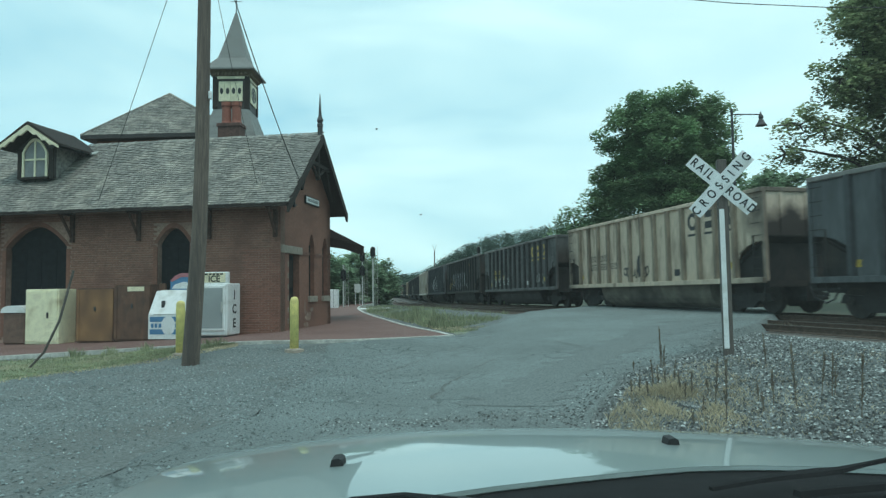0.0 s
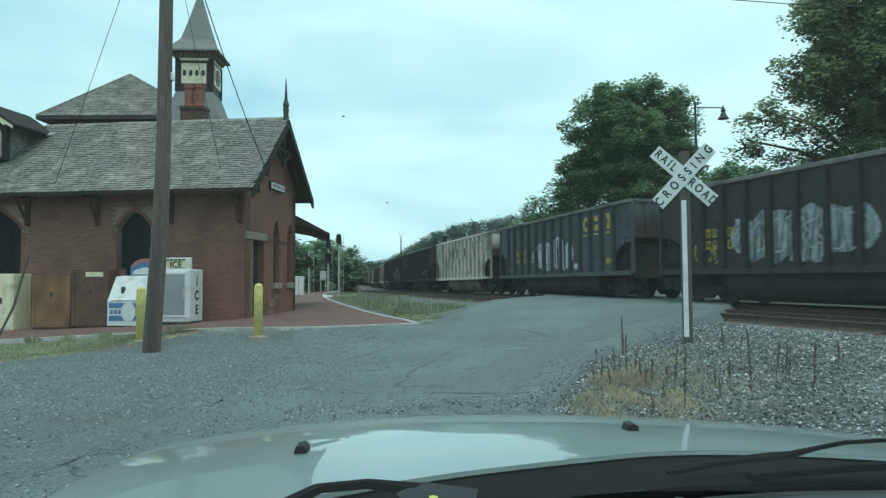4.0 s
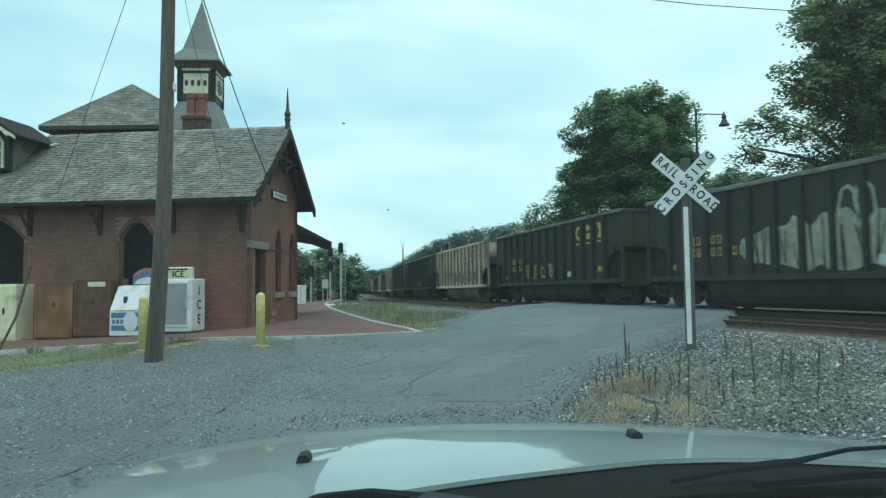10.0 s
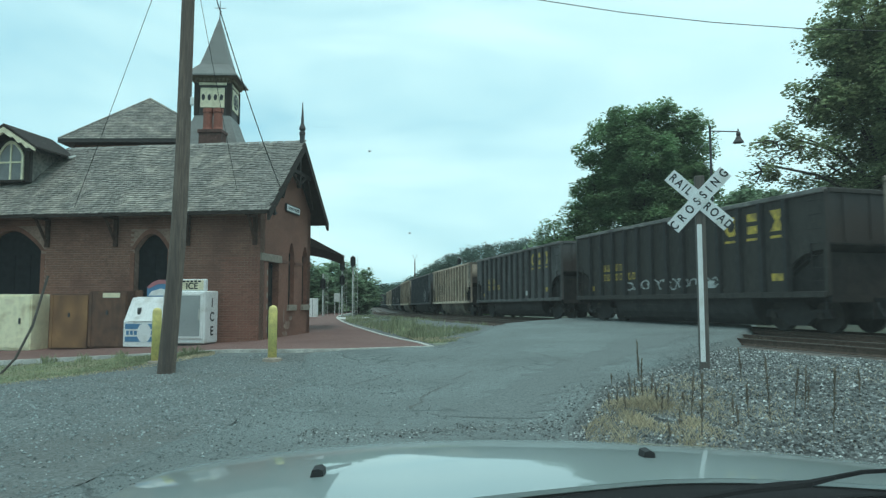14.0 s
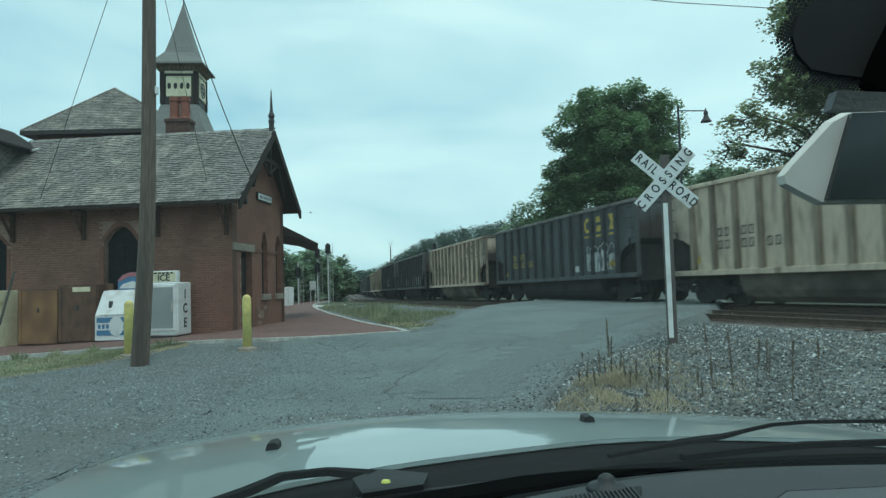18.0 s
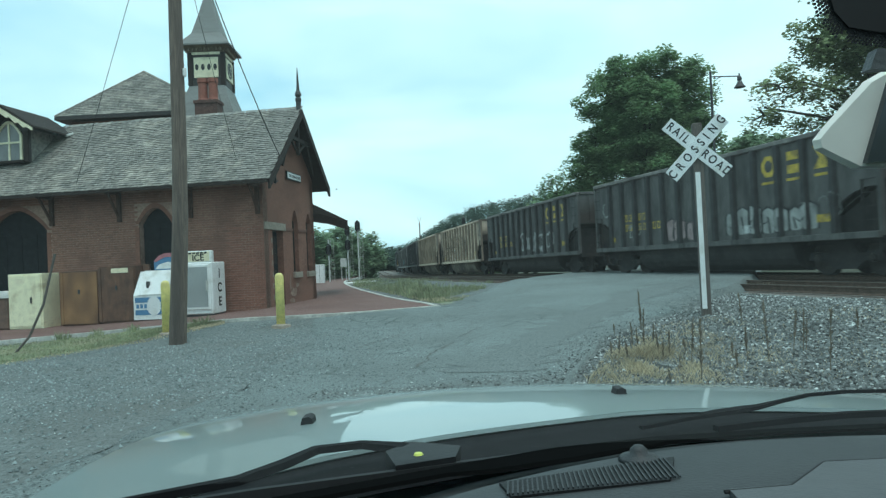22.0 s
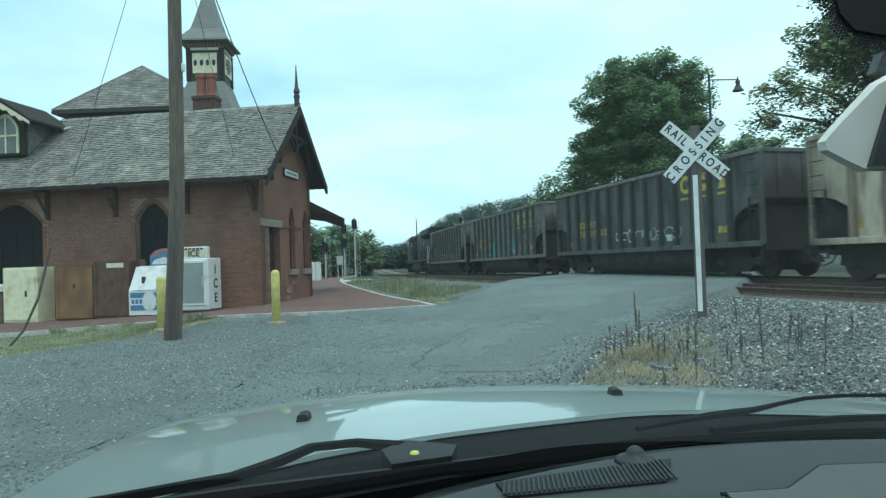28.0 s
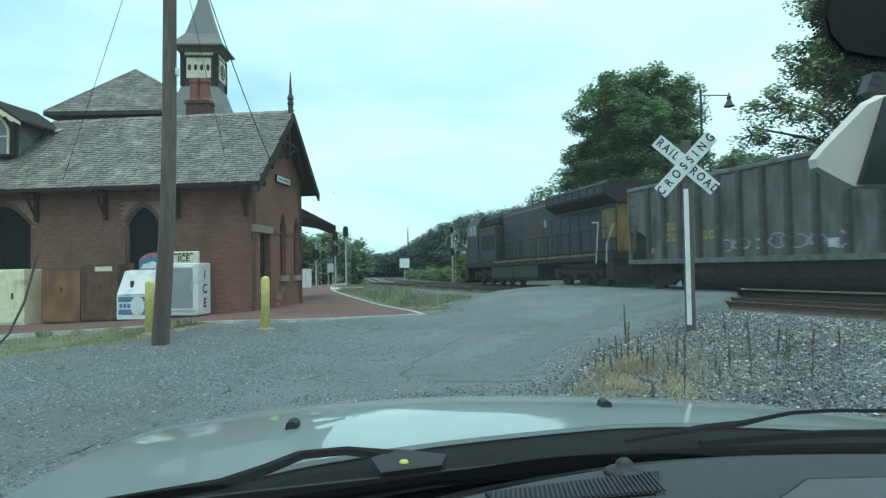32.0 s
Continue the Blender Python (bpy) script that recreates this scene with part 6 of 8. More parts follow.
part("rod", pipe([(0, 0, -0.06), (0.35, 0.0, 0.32), (0.65, 0.0, 0.95), (0.91, 0, 1.94)], 0.024, 8), post_wood, gs)

# street lamp beyond the train
lamp = root("street_lamp", pose(14.03, 31.8, 0.2), "black lamp post with a bell-shaped lamp on an arm", "street lamp")
part("post", tubed((0, 0, 0), (0, 0, 9.75), 0.07, 0.055, n=10), steel_dark, lamp)
part("arm", tubed((0, 0, 9.5), (1.4, 0, 9.48), 0.03, n=8), steel_dark, lamp)
sh = part("bell_shade", lathe([(0.03, 0.68), (0.04, 0.56), (0.1, 0.49), (0.12, 0.4), (0.08, 0.33), (0.12, 0.26), (0.16, 0.16), (0.24, 0.05), (0.27, 0.0), (0.0, 0.06)], 16), steel_dark, lamp, "bell-shaped dark shade")
sh.location = (1.4, 0, 8.93)
part("bracket", pipe([(0.1, 0, 9.5), (0.3, 0, 9.38), (0.5, 0, 9.48)], 0.015, 6), steel_dark, lamp)

# signals far down the line
def signal(name, x, y, h, heads, label):
    s = root(name, pose(x, y, 0.25), label, "railway signal", "signals by the line")
    d = dip(y)
    part("mast", tubed((0, 0, -d), (0, 0, h), 0.07, n=8), steel_grey, s)
    for z in heads:
        hd = part("signal_head", boxed(-0.22, 0.22, -0.1, 0.06, z - 0.5, z + 0.5, bev=0.18), black_paint, s, "black signal head")
        for k in (-0.3, 0, 0.3):
            part("hood", tubed((0, -0.12, z + k), (0, -0.34, z + k), 0.12, n=10), black_paint, hd)
    for k in range(int(h / 0.4)):
        part("ladder_rung", tubed((0.16, 0.1, 0.3 + 0.4 * k), (0.4, 0.1, 0.3 + 0.4 * k), 0.012, n=5), steel_grey, s)
    part("ladder_rail", tubed((0.16, 0.1, -d), (0.16, 0.1, h), 0.016, n=5), steel_grey, s)
    part("ladder_rail", tubed((0.4, 0.1, -d), (0.4, 0.1, h), 0.016, n=5), steel_grey, s)
    part("base", boxed(-0.4, 0.6, -0.3, 0.3, -0.3 - d, 0.15 - d), pale_stone, s)
    return s


signal("signal_mast", -6.15, 59, 5.1, (4.6,), "tall railway signal with a black head and ladder")
signal("signal_mast", -7.2, 60, 4.8, (3.0, 4.3), "railway signal with two black heads and ladder")
signal("signal_mast", -8.6, 58, 3.5, (2.6,), "short railway signal with a ladder")
signal("signal_mast", 4.75, 88, 6.9, (3.4, 6.3), "tall double-headed railway signal beyond the tracks")
bx = root("relay_cabinet", pose(-7.95, 49, PLATFORM_Z), "pale grey relay cabinet at the platform's end", "relay cabinet")
part("body", boxed(-0.3, 0.3, -0.35, 0.35, 0, 1.35, bev=0.02), white_paint, bx)
part("door_seam", boxed(-0.01, 0.01, -0.355, -0.35, 0.05, 1.3), steel_dark, bx)
rc = root("relay_cabinet", pose(-8.4, 66, 0.5), "white relay cabinet on legs by the signals", "relay cabinet")
part("body", boxed(-0.3, 0.3, -0.2, 0.2, 0.8, 1.65, bev=0.02), steel_grey, rc)
for x in (-0.22, 0.22):
    part("leg", boxed(x - 0.04, x + 0.04, -0.04, 0.04, -0.85, 0.8), steel_grey, rc)
rb = root("track_sign", pose(-2.2, 124, 0.2), "white square board on a post by the far track", "track sign")
part("post", tubed((0, 0, -1.1), (0, 0, 2.3), 0.06, n=8), steel_grey, rb)
part("board", boxed(-0.9, 0.9, -0.05, 0.0, 1.6, 3.3, bev=0.01), white_paint, rb)
mast = root("radio_mast", pose(-1.5, 125, 0.2), "slim pale pole with a forked top beyond the tracks", "mast")
part("pole", tubed((0, 0, -1.1), (0, 0, 8.6), 0.16, 0.1, n=8), post_wood, mast)
part("fork", pipe([(-0.4, 0, 9.7), (0, 0, 8.6), (0.4, 0, 9.7)], 0.04, 5), steel_grey, mast)
slab = root("concrete_slab", pose(-5.6, 51.5, 0.2 - dip(51.5)), "pale concrete slab lying in the grass", "slab")
part("slab_top", boxed(-1.4, 1.4, -2.2, 2.2, 0.0, 0.18, bev=0.02), kerb_white, slab)


# ---- trees and plants ----
def leaf_cloud(centres, per, spread, size, rnd):
    """Small leaf blades round each clump centre: verts and faces."""
    vs, fs = [], []
    for cx, cy, cz, k in centres:
        n = per
        p = rnd.normal(0, 1, (n, 3))
        p *= (rnd.uniform(0, 1, (n, 1)) ** 0.45 * 1.5 / np.linalg.norm(p, axis=1, keepdims=True))
        p = p * np.array([spread, spread, spread * 0.75]) * k + np.array([cx, cy, cz])
        a = rnd.uniform(0, 2 * np.pi, n)
        tilt = rnd.uniform(-0.6, 0.6, n)
        sz = size * rnd.uniform(0.6, 1.3, n)
        for q in range(n):
            ca, sa, ti, s = math.cos(a[q]), math.sin(a[q]), tilt[q], sz[q]
            ux, uy, uz = ca * s, sa * s, -0.25 * s
            wx, wy, wz = -sa * s * 0.62 * math.cos(ti), ca * s * 0.62 * math.cos(ti), math.sin(ti) * s * 0.62
            x, y, z = p[q]
            b = len(vs)
            vs += [(x - ux, y - uy, z - uz), (x + wx, y + wy, z + wz), (x + ux, y + uy, z + uz), (x - wx, y - wy, z - wz)]
            fs.append((b, b + 1, b + 2, b + 3))
    return vs, fs


def tree(name, x, y, z0, height, lobes, per, clumps, mat, seed, label, size=0.22, trunk_r=0.35, spread=0.42):
    """A tapered trunk, limbs to each lobe, and a crown of leaf clumps; lobes are (dx, dy, z, rx, rz)."""
    rnd = np.random.RandomState(seed)
    t = root(name, pose(x, y, z0), label, "tree", "trees beyond the tracks")
    bm = bmesh.new()
    fork = height * 0.32
    tube(bm, (0, 0, -0.3), (0.1, 0, fork), trunk_r, trunk_r * 0.75, n=10)
    cs = []
    for dx, dy, lz, rx, rz in lobes:
        tube(bm, (0.1, 0, fork * rnd.uniform(0.7, 1.0)), (dx * 0.6, dy * 0.6, lz - rz * 0.3), trunk_r * 0.5, trunk_r * 0.2, n=7)
        tube(bm, (dx * 0.6, dy * 0.6, lz - rz * 0.3), (dx, dy, lz + rz * 0.6), trunk_r * 0.2, 0.04, n=6)
        for _ in range(4):
            v = rnd.normal(0, 1, 3)
            v /= np.linalg.norm(v)
            tube(bm, (dx, dy, lz), (dx + v[0] * rx * 0.9, dy + v[1] * rx * 0.9, lz + v[2] * rz * 0.9), 0.07, 0.02, n=5)
        n = max(6, int(clumps * rx * rx * rz))
        for _ in range(n):
            v = rnd.normal(0, 1, 3)
            v /= np.linalg.norm(v)
            r = rnd.uniform(0.3, 0.95) ** 0.6
            cs.append((dx + v[0] * rx * r, dy + v[1] * rx * r, lz + v[2] * rz * r, rnd.uniform(0.7, 1.4)))
    part("trunk", bm, bark, t, smooth=True)
    vs, fs = leaf_cloud(cs, per, spread, size, rnd)
    mesh_part("crown", vs, fs, mat, t, "crown of dark green leaves")
    return t


tree("maple_tree", 15, 45, 0.2, 15, [(1.0, 0, 13.2, 1.9, 1.7), (-1.2, 0, 12.9, 1.7, 1.5), (-2.2, 0, 11.5, 2.2, 1.9), (2.8, 0, 11.5, 2.1, 2.0), (0.0, -0.5, 10.6, 3.0, 2.4), (-2.2, 0, 8.3, 2.3, 2.2), (2.4, 0, 8.6, 2.6, 2.4), (-0.3, -0.6, 6.8, 3.2, 2.4), (3.3, 0, 13.2, 1.2, 1.0), (-3.4, 0, 8.2, 1.7, 1.6), (-4.5, 0, 6.3, 1.5, 1.2), (-5.9, 0.5, 5.4, 1.4, 1.1), (-7.0, 0.5, 4.2, 1.3, 1.2), (-3.8, 0, 4.8, 2.0, 1.5), (3.2, 0, 5.6, 2.6, 2.0), (3.9, 0, 9.8, 1.3, 1.2)],
     120, 8.0, leaf, 5, "large round maple with dense dark green leaves", spread=0.46, size=0.125)
tree("oak_tree", 24, 32.5, 0.2, 20, [(-3.2, -0.5, 13.5, 1.3, 1.6), (-4.4, -0.5, 11.2, 1.35, 1.1), (-3.0, 0, 10.9, 2.0, 1.4), (-6.6, -0.5, 9.0, 1.3, 0.7), (-5.3, -0.5, 8.8, 1.4, 0.8), (-3.8, 0, 7.4, 1.9, 1.0), (-7.3, -0.4, 7.6, 0.9, 0.6), (-1.0, 0, 11.0, 3.2, 3.0), (0.8, 0, 14.0, 3.6, 3.0), (-1.8, 0, 14.8, 2.6, 2.3), (3.0, 0, 10.5, 4.0, 3.4), (-1.0, 0, 6.9, 2.6, 1.1), (-0.6, -0.5, 9.0, 1.9, 1.6), (0.8, 0, 8.0, 2.4, 2.0), (-2.2, 0, 12.6, 1.7, 1.5)],
     104, 5.8, leaf_warm, 8, "spreading oak with olive green leaves and open gaps", size=0.115, spread=0.43)
for i, (x, y, h, r) in enumerate(((25.4, 54, 11.3, 3.0), (29, 58, 12.2, 3.6), (33, 52, 11.3, 3.6), (21.8, 56, 9.4, 2.6), (10.5, 84, 5.2, 2.6), (7.6, 88, 4.6, 2.2), (13, 86, 6, 3))):
    tree("small_tree", x, y, 0.2 - dip(y), h, [(0, 0, h * 0.66, r, h * 0.32), (-r * 0.6, 0, h * 0.5, r * 0.7, h * 0.28), (r * 0.6, 0, h * 0.5, r * 0.7, h * 0.28)], 32, 3.0, leaf_far if i < 4 else leaf_bush, 40 + i, "small green tree beyond the tracks", size=0.28, trunk_r=0.15)
for i, (x, y, h, r) in enumerate(((-12.5, 70, 6.2, 2.8), (-9.6, 76, 6.4, 2.7), (-7.7, 80, 5.8, 2.1), (-16, 74, 6.8, 3.2), (-12, 88, 6.6, 3), (-9.3, 96, 5.4, 2.2), (-20, 70, 7, 3.4))):
    tree("small_tree", x, y, 0.2 - dip(y), h, [(0, 0, h * 0.66, r, h * 0.34), (-r * 0.6, 0, h * 0.45, r * 0.75, h * 0.3), (r * 0.6, 0, h * 0.45, r * 0.75, h * 0.3), (0, 0, h * 0.25, r, h * 0.22)], 34, 5.0, leaf_far, 60 + i, "green tree behind the signals", size=0.26, trunk_r=0.12)

# wooded hills down the line
rnd = np.random.RandomState(3)
cs = []
for i in range(5600):
    bear, dist = rnd.uniform(-0.08, 0.62), rnd.uniform(255, 345)
    ridge = float(np.interp(bear, (-0.08, -0.03, 0.007, 0.038, 0.073, 0.142, 0.2, 0.6), (6, 11, 18.8, 24.2, 28.4, 31.4, 34, 49))) * (dist / 320)
    x, y = bear * dist, dist
    cs.append((x, y, ridge * rnd.uniform(0.02, 1.0) ** 0.8 - 2.0 + 1.6 * noise.noise(Vector((x * 0.11, y * 0.11, 0))), rnd.uniform(0.8, 1.5)))
vs, fs = leaf_cloud(cs, 44, 1.5, 0.48, rnd)
tagged(mesh_part("wooded_hill", vs, fs, leaf_hill, kind="stuff"), "dark green wooded hillside down the line", "woods")
cs = [(rnd.uniform(-60, 20), rnd.uniform(240, 330), rnd.uniform(0, 7.5), rnd.uniform(0.8, 1.4)) for _ in range(420)]
vs, fs = leaf_cloud(cs, 34, 1.8, 0.9, rnd)
tagged(mesh_part("distant_woods", vs, fs, leaf_hill, kind="stuff"), "distant belt of green trees", "woods")
cs = []
while len(cs) < 520:
    q = rnd.uniform(52, 185)
    x, y, _, _ = on_line(q, -rnd.uniform(6.5, 14))
    cs.append((x, y, ground_z(x, y) + rnd.uniform(0.1, 3.4) * (0.55 + 0.45 * noise.noise(Vector((x * 0.2, y * 0.2, 2)))), rnd.uniform(0.5, 1.0)))
vs, fs = leaf_cloud(cs, 40, 0.8, 0.34, rnd)
tagged(mesh_part("hedge", vs, fs, leaf_bush, kind="stuff"), "bright green hedge beyond the tracks", "hedge")
# added out of view, behind the viewer and to the sides, so that reflections meet trees
cs = [(math.cos(a) * r, math.sin(a) * r, z, k) for a, r, z, k in zip(rnd.uniform(math.pi * 0.95, math.pi * 2.1, 420), rnd.uniform(38, 55, 420), rnd.uniform(0, 9, 420), rnd.uniform(0.8, 1.4, 420))]
vs, fs = leaf_cloud(cs, 30, 1.4, 0.7, rnd)
tagged(mesh_part("tree_belt", vs, fs, leaf_far, kind="stuff"), "belt of trees across the road", "woods")


def blades(n, where, h, w, rnd_, lean=0.35, zf=ground_z, lift=0.0):
    vs, fs = [], []
    for _ in range(n):
        x, y, k = where(rnd_)
        z = zf(x, y) + lift
        a = rnd_.uniform(0, 6.28)
        hh = h * k * rnd_.uniform(0.5, 1.2)
        dx, dy = math.cos(a) * w, math.sin(a) * w
        lx, ly = rnd_.uniform(-lean, lean) * hh, rnd_.uniform(-lean, lean) * hh
        b = len(vs)
        vs += [(x - dx, y - dy, z), (x + dx, y + dy, z), (x + lx * 0.4 + dx * 0.7, y + ly * 0.4 + dy * 0.7, z + hh * 0.6), (x + lx, y + ly, z + hh)]
        fs += [(b, b + 1, b + 2), (b, b + 2, b + 3)]
    return vs, fs


# grass island between the platform's kerb and the tracks
ISL_L = [(0.4, 18.5), (-0.15, 20.2), (-1.1, 23.5), (-2.85, 31.5), (-5.2, 44), (-6.75, 56), (-7.2, 64)]
ISL_R = [(0.9, 18.9), (1.5, 21.8), (3.0, 27.5), (2.6, 33), (0.6, 44), (-1.4, 56), (-2.6, 64)]
ribbon("grass_strip", ISL_L, ISL_R, 0.025, 6, island_soil, zf=lambda x, y: 0.2 - dip(y), depth=0.1, label="rough grass strip between platform and tracks", category="grass", kind="structure")
r2 = random.Random(4)


def in_ribbon(L, R, a0=0.0, a1=1.0):
    def f(r):
        s = r.uniform(a0, a1) * (len(L) - 1)
        i = min(int(s), len(L) - 2)
        g, w = s - i, r.uniform(0.04, 0.96)
        lx, ly = L[i][0] + (L[i + 1][0] - L[i][0]) * g, L[i][1] + (L[i + 1][1] - L[i][1]) * g
        rx, ry = R[i][0] + (R[i + 1][0] - R[i][0]) * g, R[i][1] + (R[i + 1][1] - R[i][1]) * g
        x, y = lx + (rx - lx) * w, ly + (ry - ly) * w
        return x, y, 0.5 + 0.9 * max(0, noise.noise(Vector((x, y, 5)) * 0.45) + 0.35) * min(1.4, 0.5 + (y - 18) / 8)
    return f


vs, fs = blades(5000, in_ribbon(ISL_L, ISL_R, 0.1, 0.75), 0.12, 0.012, r2, lean=0.8, zf=lambda x, y: 0.22 - dip(y))
tagged(mesh_part("island_straw", vs, fs, grass_dry, kind="stuff"), "dry straw low between the green tufts", "grass")
vs, fs = blades(1500, in_ribbon(ISL_L, ISL_R, 0.06, 0.25), 0.13, 0.01, r2, zf=lambda x, y: 0.22 - dip(y))
tagged(mesh_part("sparse_grass", vs, fs, grass_green, kind="stuff"), "thin grass in the gravel tip", "grass")
vs, fs = blades(13000, in_ribbon(ISL_L, ISL_R, 0.2, 0.9), 0.27, 0.013, r2, zf=lambda x, y: 0.22 - dip(y))
tagged(mesh_part("island_grass", vs, fs, grass_green, kind="stuff"), "tufted green and yellow grass", "grass")
# lawn in front of the platform kerb
LAWN_L = [(-12.6, 15.9), (-9.3, 16.2), (-7.1, 16.5), (-6.0, 16.62), (-5.0, 16.7)]
LAWN_R = [(-12.8, 7.6), (-7.9, 10.6), (-7.0, 13.0), (-5.95, 15.3), (-5.05, 16.5)]
ribbon("lawn", LAWN_L, LAWN_R, 0.04, 8, grass_soil, zf=ground_z, depth=0.07, label="patchy green lawn before the platform kerb", category="lawn")
vs, fs = blades(5000, in_ribbon(LAWN_L, [(x + 0.3, y - 0.4) for x, y in LAWN_R], 0.0, 0.97), 0.07, 0.008, r2, lean=0.7, lift=0.02)
tagged(mesh_part("lawn_straw", vs, fs, grass_dry, kind="stuff"), "dry straw strewn through the lawn's edge", "grass")
vs, fs = blades(14000, in_ribbon(LAWN_L, LAWN_R, 0.0, 0.97), 0.075, 0.01, r2, lift=0.03)
tagged(mesh_part("lawn_grass", vs, fs, grass_green, kind="stuff"), "short patchy grass", "grass")


def at_kerb(r):
    x = r.choice((-6.35, -6.2, -5.75, -5.5, -7.3, -8.1, -8.9)) + r.gauss(0, 0.09)
    return x, float(np.interp(x, [p[0] for p in KERB_FRONT], [p[1] for p in KERB_FRONT])) - 0.12 - abs(r.gauss(0, 0.16)), r.uniform(0.5, 1.2)


vs, fs = blades(700, at_kerb, 0.2, 0.008, r2, lean=0.5)
tagged(mesh_part("kerb_weeds", vs, fs, grass_green, kind="stuff"), "thin green weeds along the platform kerb", "weeds")


def on_verge(r):
    while True:
        x, y = r.uniform(1.4, 7.2), r.uniform(5.8, 10.0)
        k = 0.8 * math.exp(-((x - 2.42 - 0.25 * (y - 7.2)) / 0.85) ** 2 - ((y - 7.4) / 1.6) ** 2) + 0.09
        k *= max(0, 0.65 + 1.1 * noise.noise(Vector((x * 3.4, y * 1.3, 7))))
        if r.random() < k and x > right_of_road(y) + 0.1:
            return x, y, 0.35 + 0.8 * k


def right_of_road(y):
    return float(np.interp(y, [p[1] for p in ROAD_R], [p[0] for p in ROAD_R]))


vs, fs = blades(9500, on_verge, 0.1, 0.0015, r2, lean=0.7)
tagged(mesh_part("dry_grass", vs, fs, grass_dry, kind="stuff"), "tan dried grass on the gravel verge", "grass")
vs, fs = blades(150, lambda r: (8.75 + r.gauss(0, 0.22), 17.6 + r.gauss(0, 0.12), r.uniform(0.4, 1.0)), 0.24, 0.012, r2, lean=0.7, lift=0.05)
tagged(mesh_part("rail_weeds", vs, fs, weed_brown, kind="stuff"), "dark withered weeds by the end of the rails", "weeds")


def weed(x, y, h, seed):
    r = random.Random(seed)
    w = root("dry_weed", pose(x, y, ground_z(x, y), r.uniform(-5, 5), r.uniform(-5, 5), r.uniform(0, 360)), "dead brown weed stalk standing in gravel", "weed", "dead weeds in the gravel")
    bm = bmesh.new()
    tube(bm, (0, 0, -0.03), (0, 0, h), 0.0055, 0.003, n=5)
    for k in range(int(h * 95)):
        z = h * r.uniform(0.3, 1.02)
        a = r.uniform(0, 6.28)
        l = r.uniform(0.008, 0.034) * (1.25 - z / h * 0.7)
        tube(bm, (0, 0, z - 0.03), (math.cos(a) * l, math.sin(a) * l, z + r.uniform(-0.01, 0.05)), 0.0045, 0.0025, n=4)
    part("stalk", bm, weed_brown, w)


# ---- loose stones and dead weeds ----
def stones(n, where, lo, hi, seed):
    """Angular stones half sunk in the ground: verts and faces."""
    r = random.Random(seed)
    shapes = []
    for _ in range(24):
        pts = [Vector((r.uniform(0.7, 1.1), 0, 0)), Vector((0, r.uniform(0.6, 1.0), 0)), Vector((-r.uniform(0.7, 1.1), 0, 0)), Vector((0, -r.uniform(0.6, 1.0), 0)), Vector((r.uniform(-0.3, 0.3), r.uniform(-0.3, 0.3), r.uniform(0.55, 0.9)))]
        shapes.append([p + Vector((r.uniform(-0.2, 0.2), r.uniform(-0.2, 0.2), r.uniform(-0.1, 0.25) if k < 4 else 0)) for k, p in enumerate(pts)])
    vs, fs = [], []
    for _ in range(n):
        x, y = where(r)
        s = lo + (hi - lo) * r.random() ** 2.2
        a = r.uniform(0, 6.28)
        ca, sa = math.cos(a) * s, math.sin(a) * s
        z = ground_z(x, y) + 0.03 * noise.noise(Vector((x, y, 0)) * 0.9) + 0.1 * s
        if left_edge(y) + 0.15 < x < right_edge(y) - 0.15:
            z = max(z, road_z(x, y) + 0.052)
        b = len(vs)
        for p in r.choice(shapes):
            vs.append((x + p.x * ca - p.y * sa, y + p.x * sa + p.y * ca, z + p.z * s))
        fs += [(b, b + 1, b + 4), (b + 1, b + 2, b + 4), (b + 2, b + 3, b + 4), (b + 3, b, b + 4)]
    return vs, fs


def right_edge(y):
    for (x0, y0), (x1, y1) in zip(ROAD_R, ROAD_R[1:]):
        if y0 <= y <= y1:
            return x0 + (x1 - x0) * (y - y0) / (y1 - y0)
    return 3.0


def left_edge(y):
    for (x0, y0), (x1, y1) in zip(ROAD_L, ROAD_L[1:]):
        if y0 <= y <= y1:
            return x0 + (x1 - x0) * (y - y0) / (y1 - y0)
    return -3.0


def verge(r):
    while True:
        y = 5.0 + 13.0 * r.random() ** 1.3
        e = right_edge(y)
        x = e - 0.05 + r.random() ** 1.1 * 8.3
        if line_distance(x, y) - NEAR_OFF > 1.55 and x / y < 0.85:
            return x, y


def left_gravel(r):
    while True:
        y = 3.5 + 12.5 * r.random() ** 1.2
        e = left_edge(y)
        x = e + 2.6 * r.random() ** 2.6 - r.random() ** 1.15 * 8
        if r.random() > 0.35 + 0.65 * smooth(6.0, 9.5, y + 0.35 * (e - x)):
            continue
        if x / y > -0.85 and (r.random() < 0.1 or x > np.interp(y, [q[1] for q in LAWN_R], [q[0] for q in LAWN_R])):
            return x, y


vs, fs = stones(60000, verge, 0.007, 0.034, 11)
tagged(mesh_part("verge_stones", vs, fs, stone_pale, kind="stuff"), "loose pale grey ballast stones on the verge", "gravel")
vs, fs = stones(27000, left_gravel, 0.005, 0.026, 12)
tagged(mesh_part("roadside_gravel", vs, fs, stone_dark, kind="stuff"), "loose grey gravel beside the road", "gravel")

vs, fs = stones(6200, verge, 0.007, 0.028, 14)
vs = [(x, y, z + 0.012) for x, y, z in vs]
tagged(mesh_part("pale_chips", vs, fs, stone_chip, kind="stuff"), "pale broken stone chips among the ballast", "gravel")
vs, fs = stones(1500, left_gravel, 0.006, 0.017, 15)
vs = [(x, y, z + 0.008) for x, y, z in vs]
tagged(mesh_part("pale_chips", vs, fs, stone_chip, kind="stuff"), "pale stone chips in the roadside gravel", "gravel")


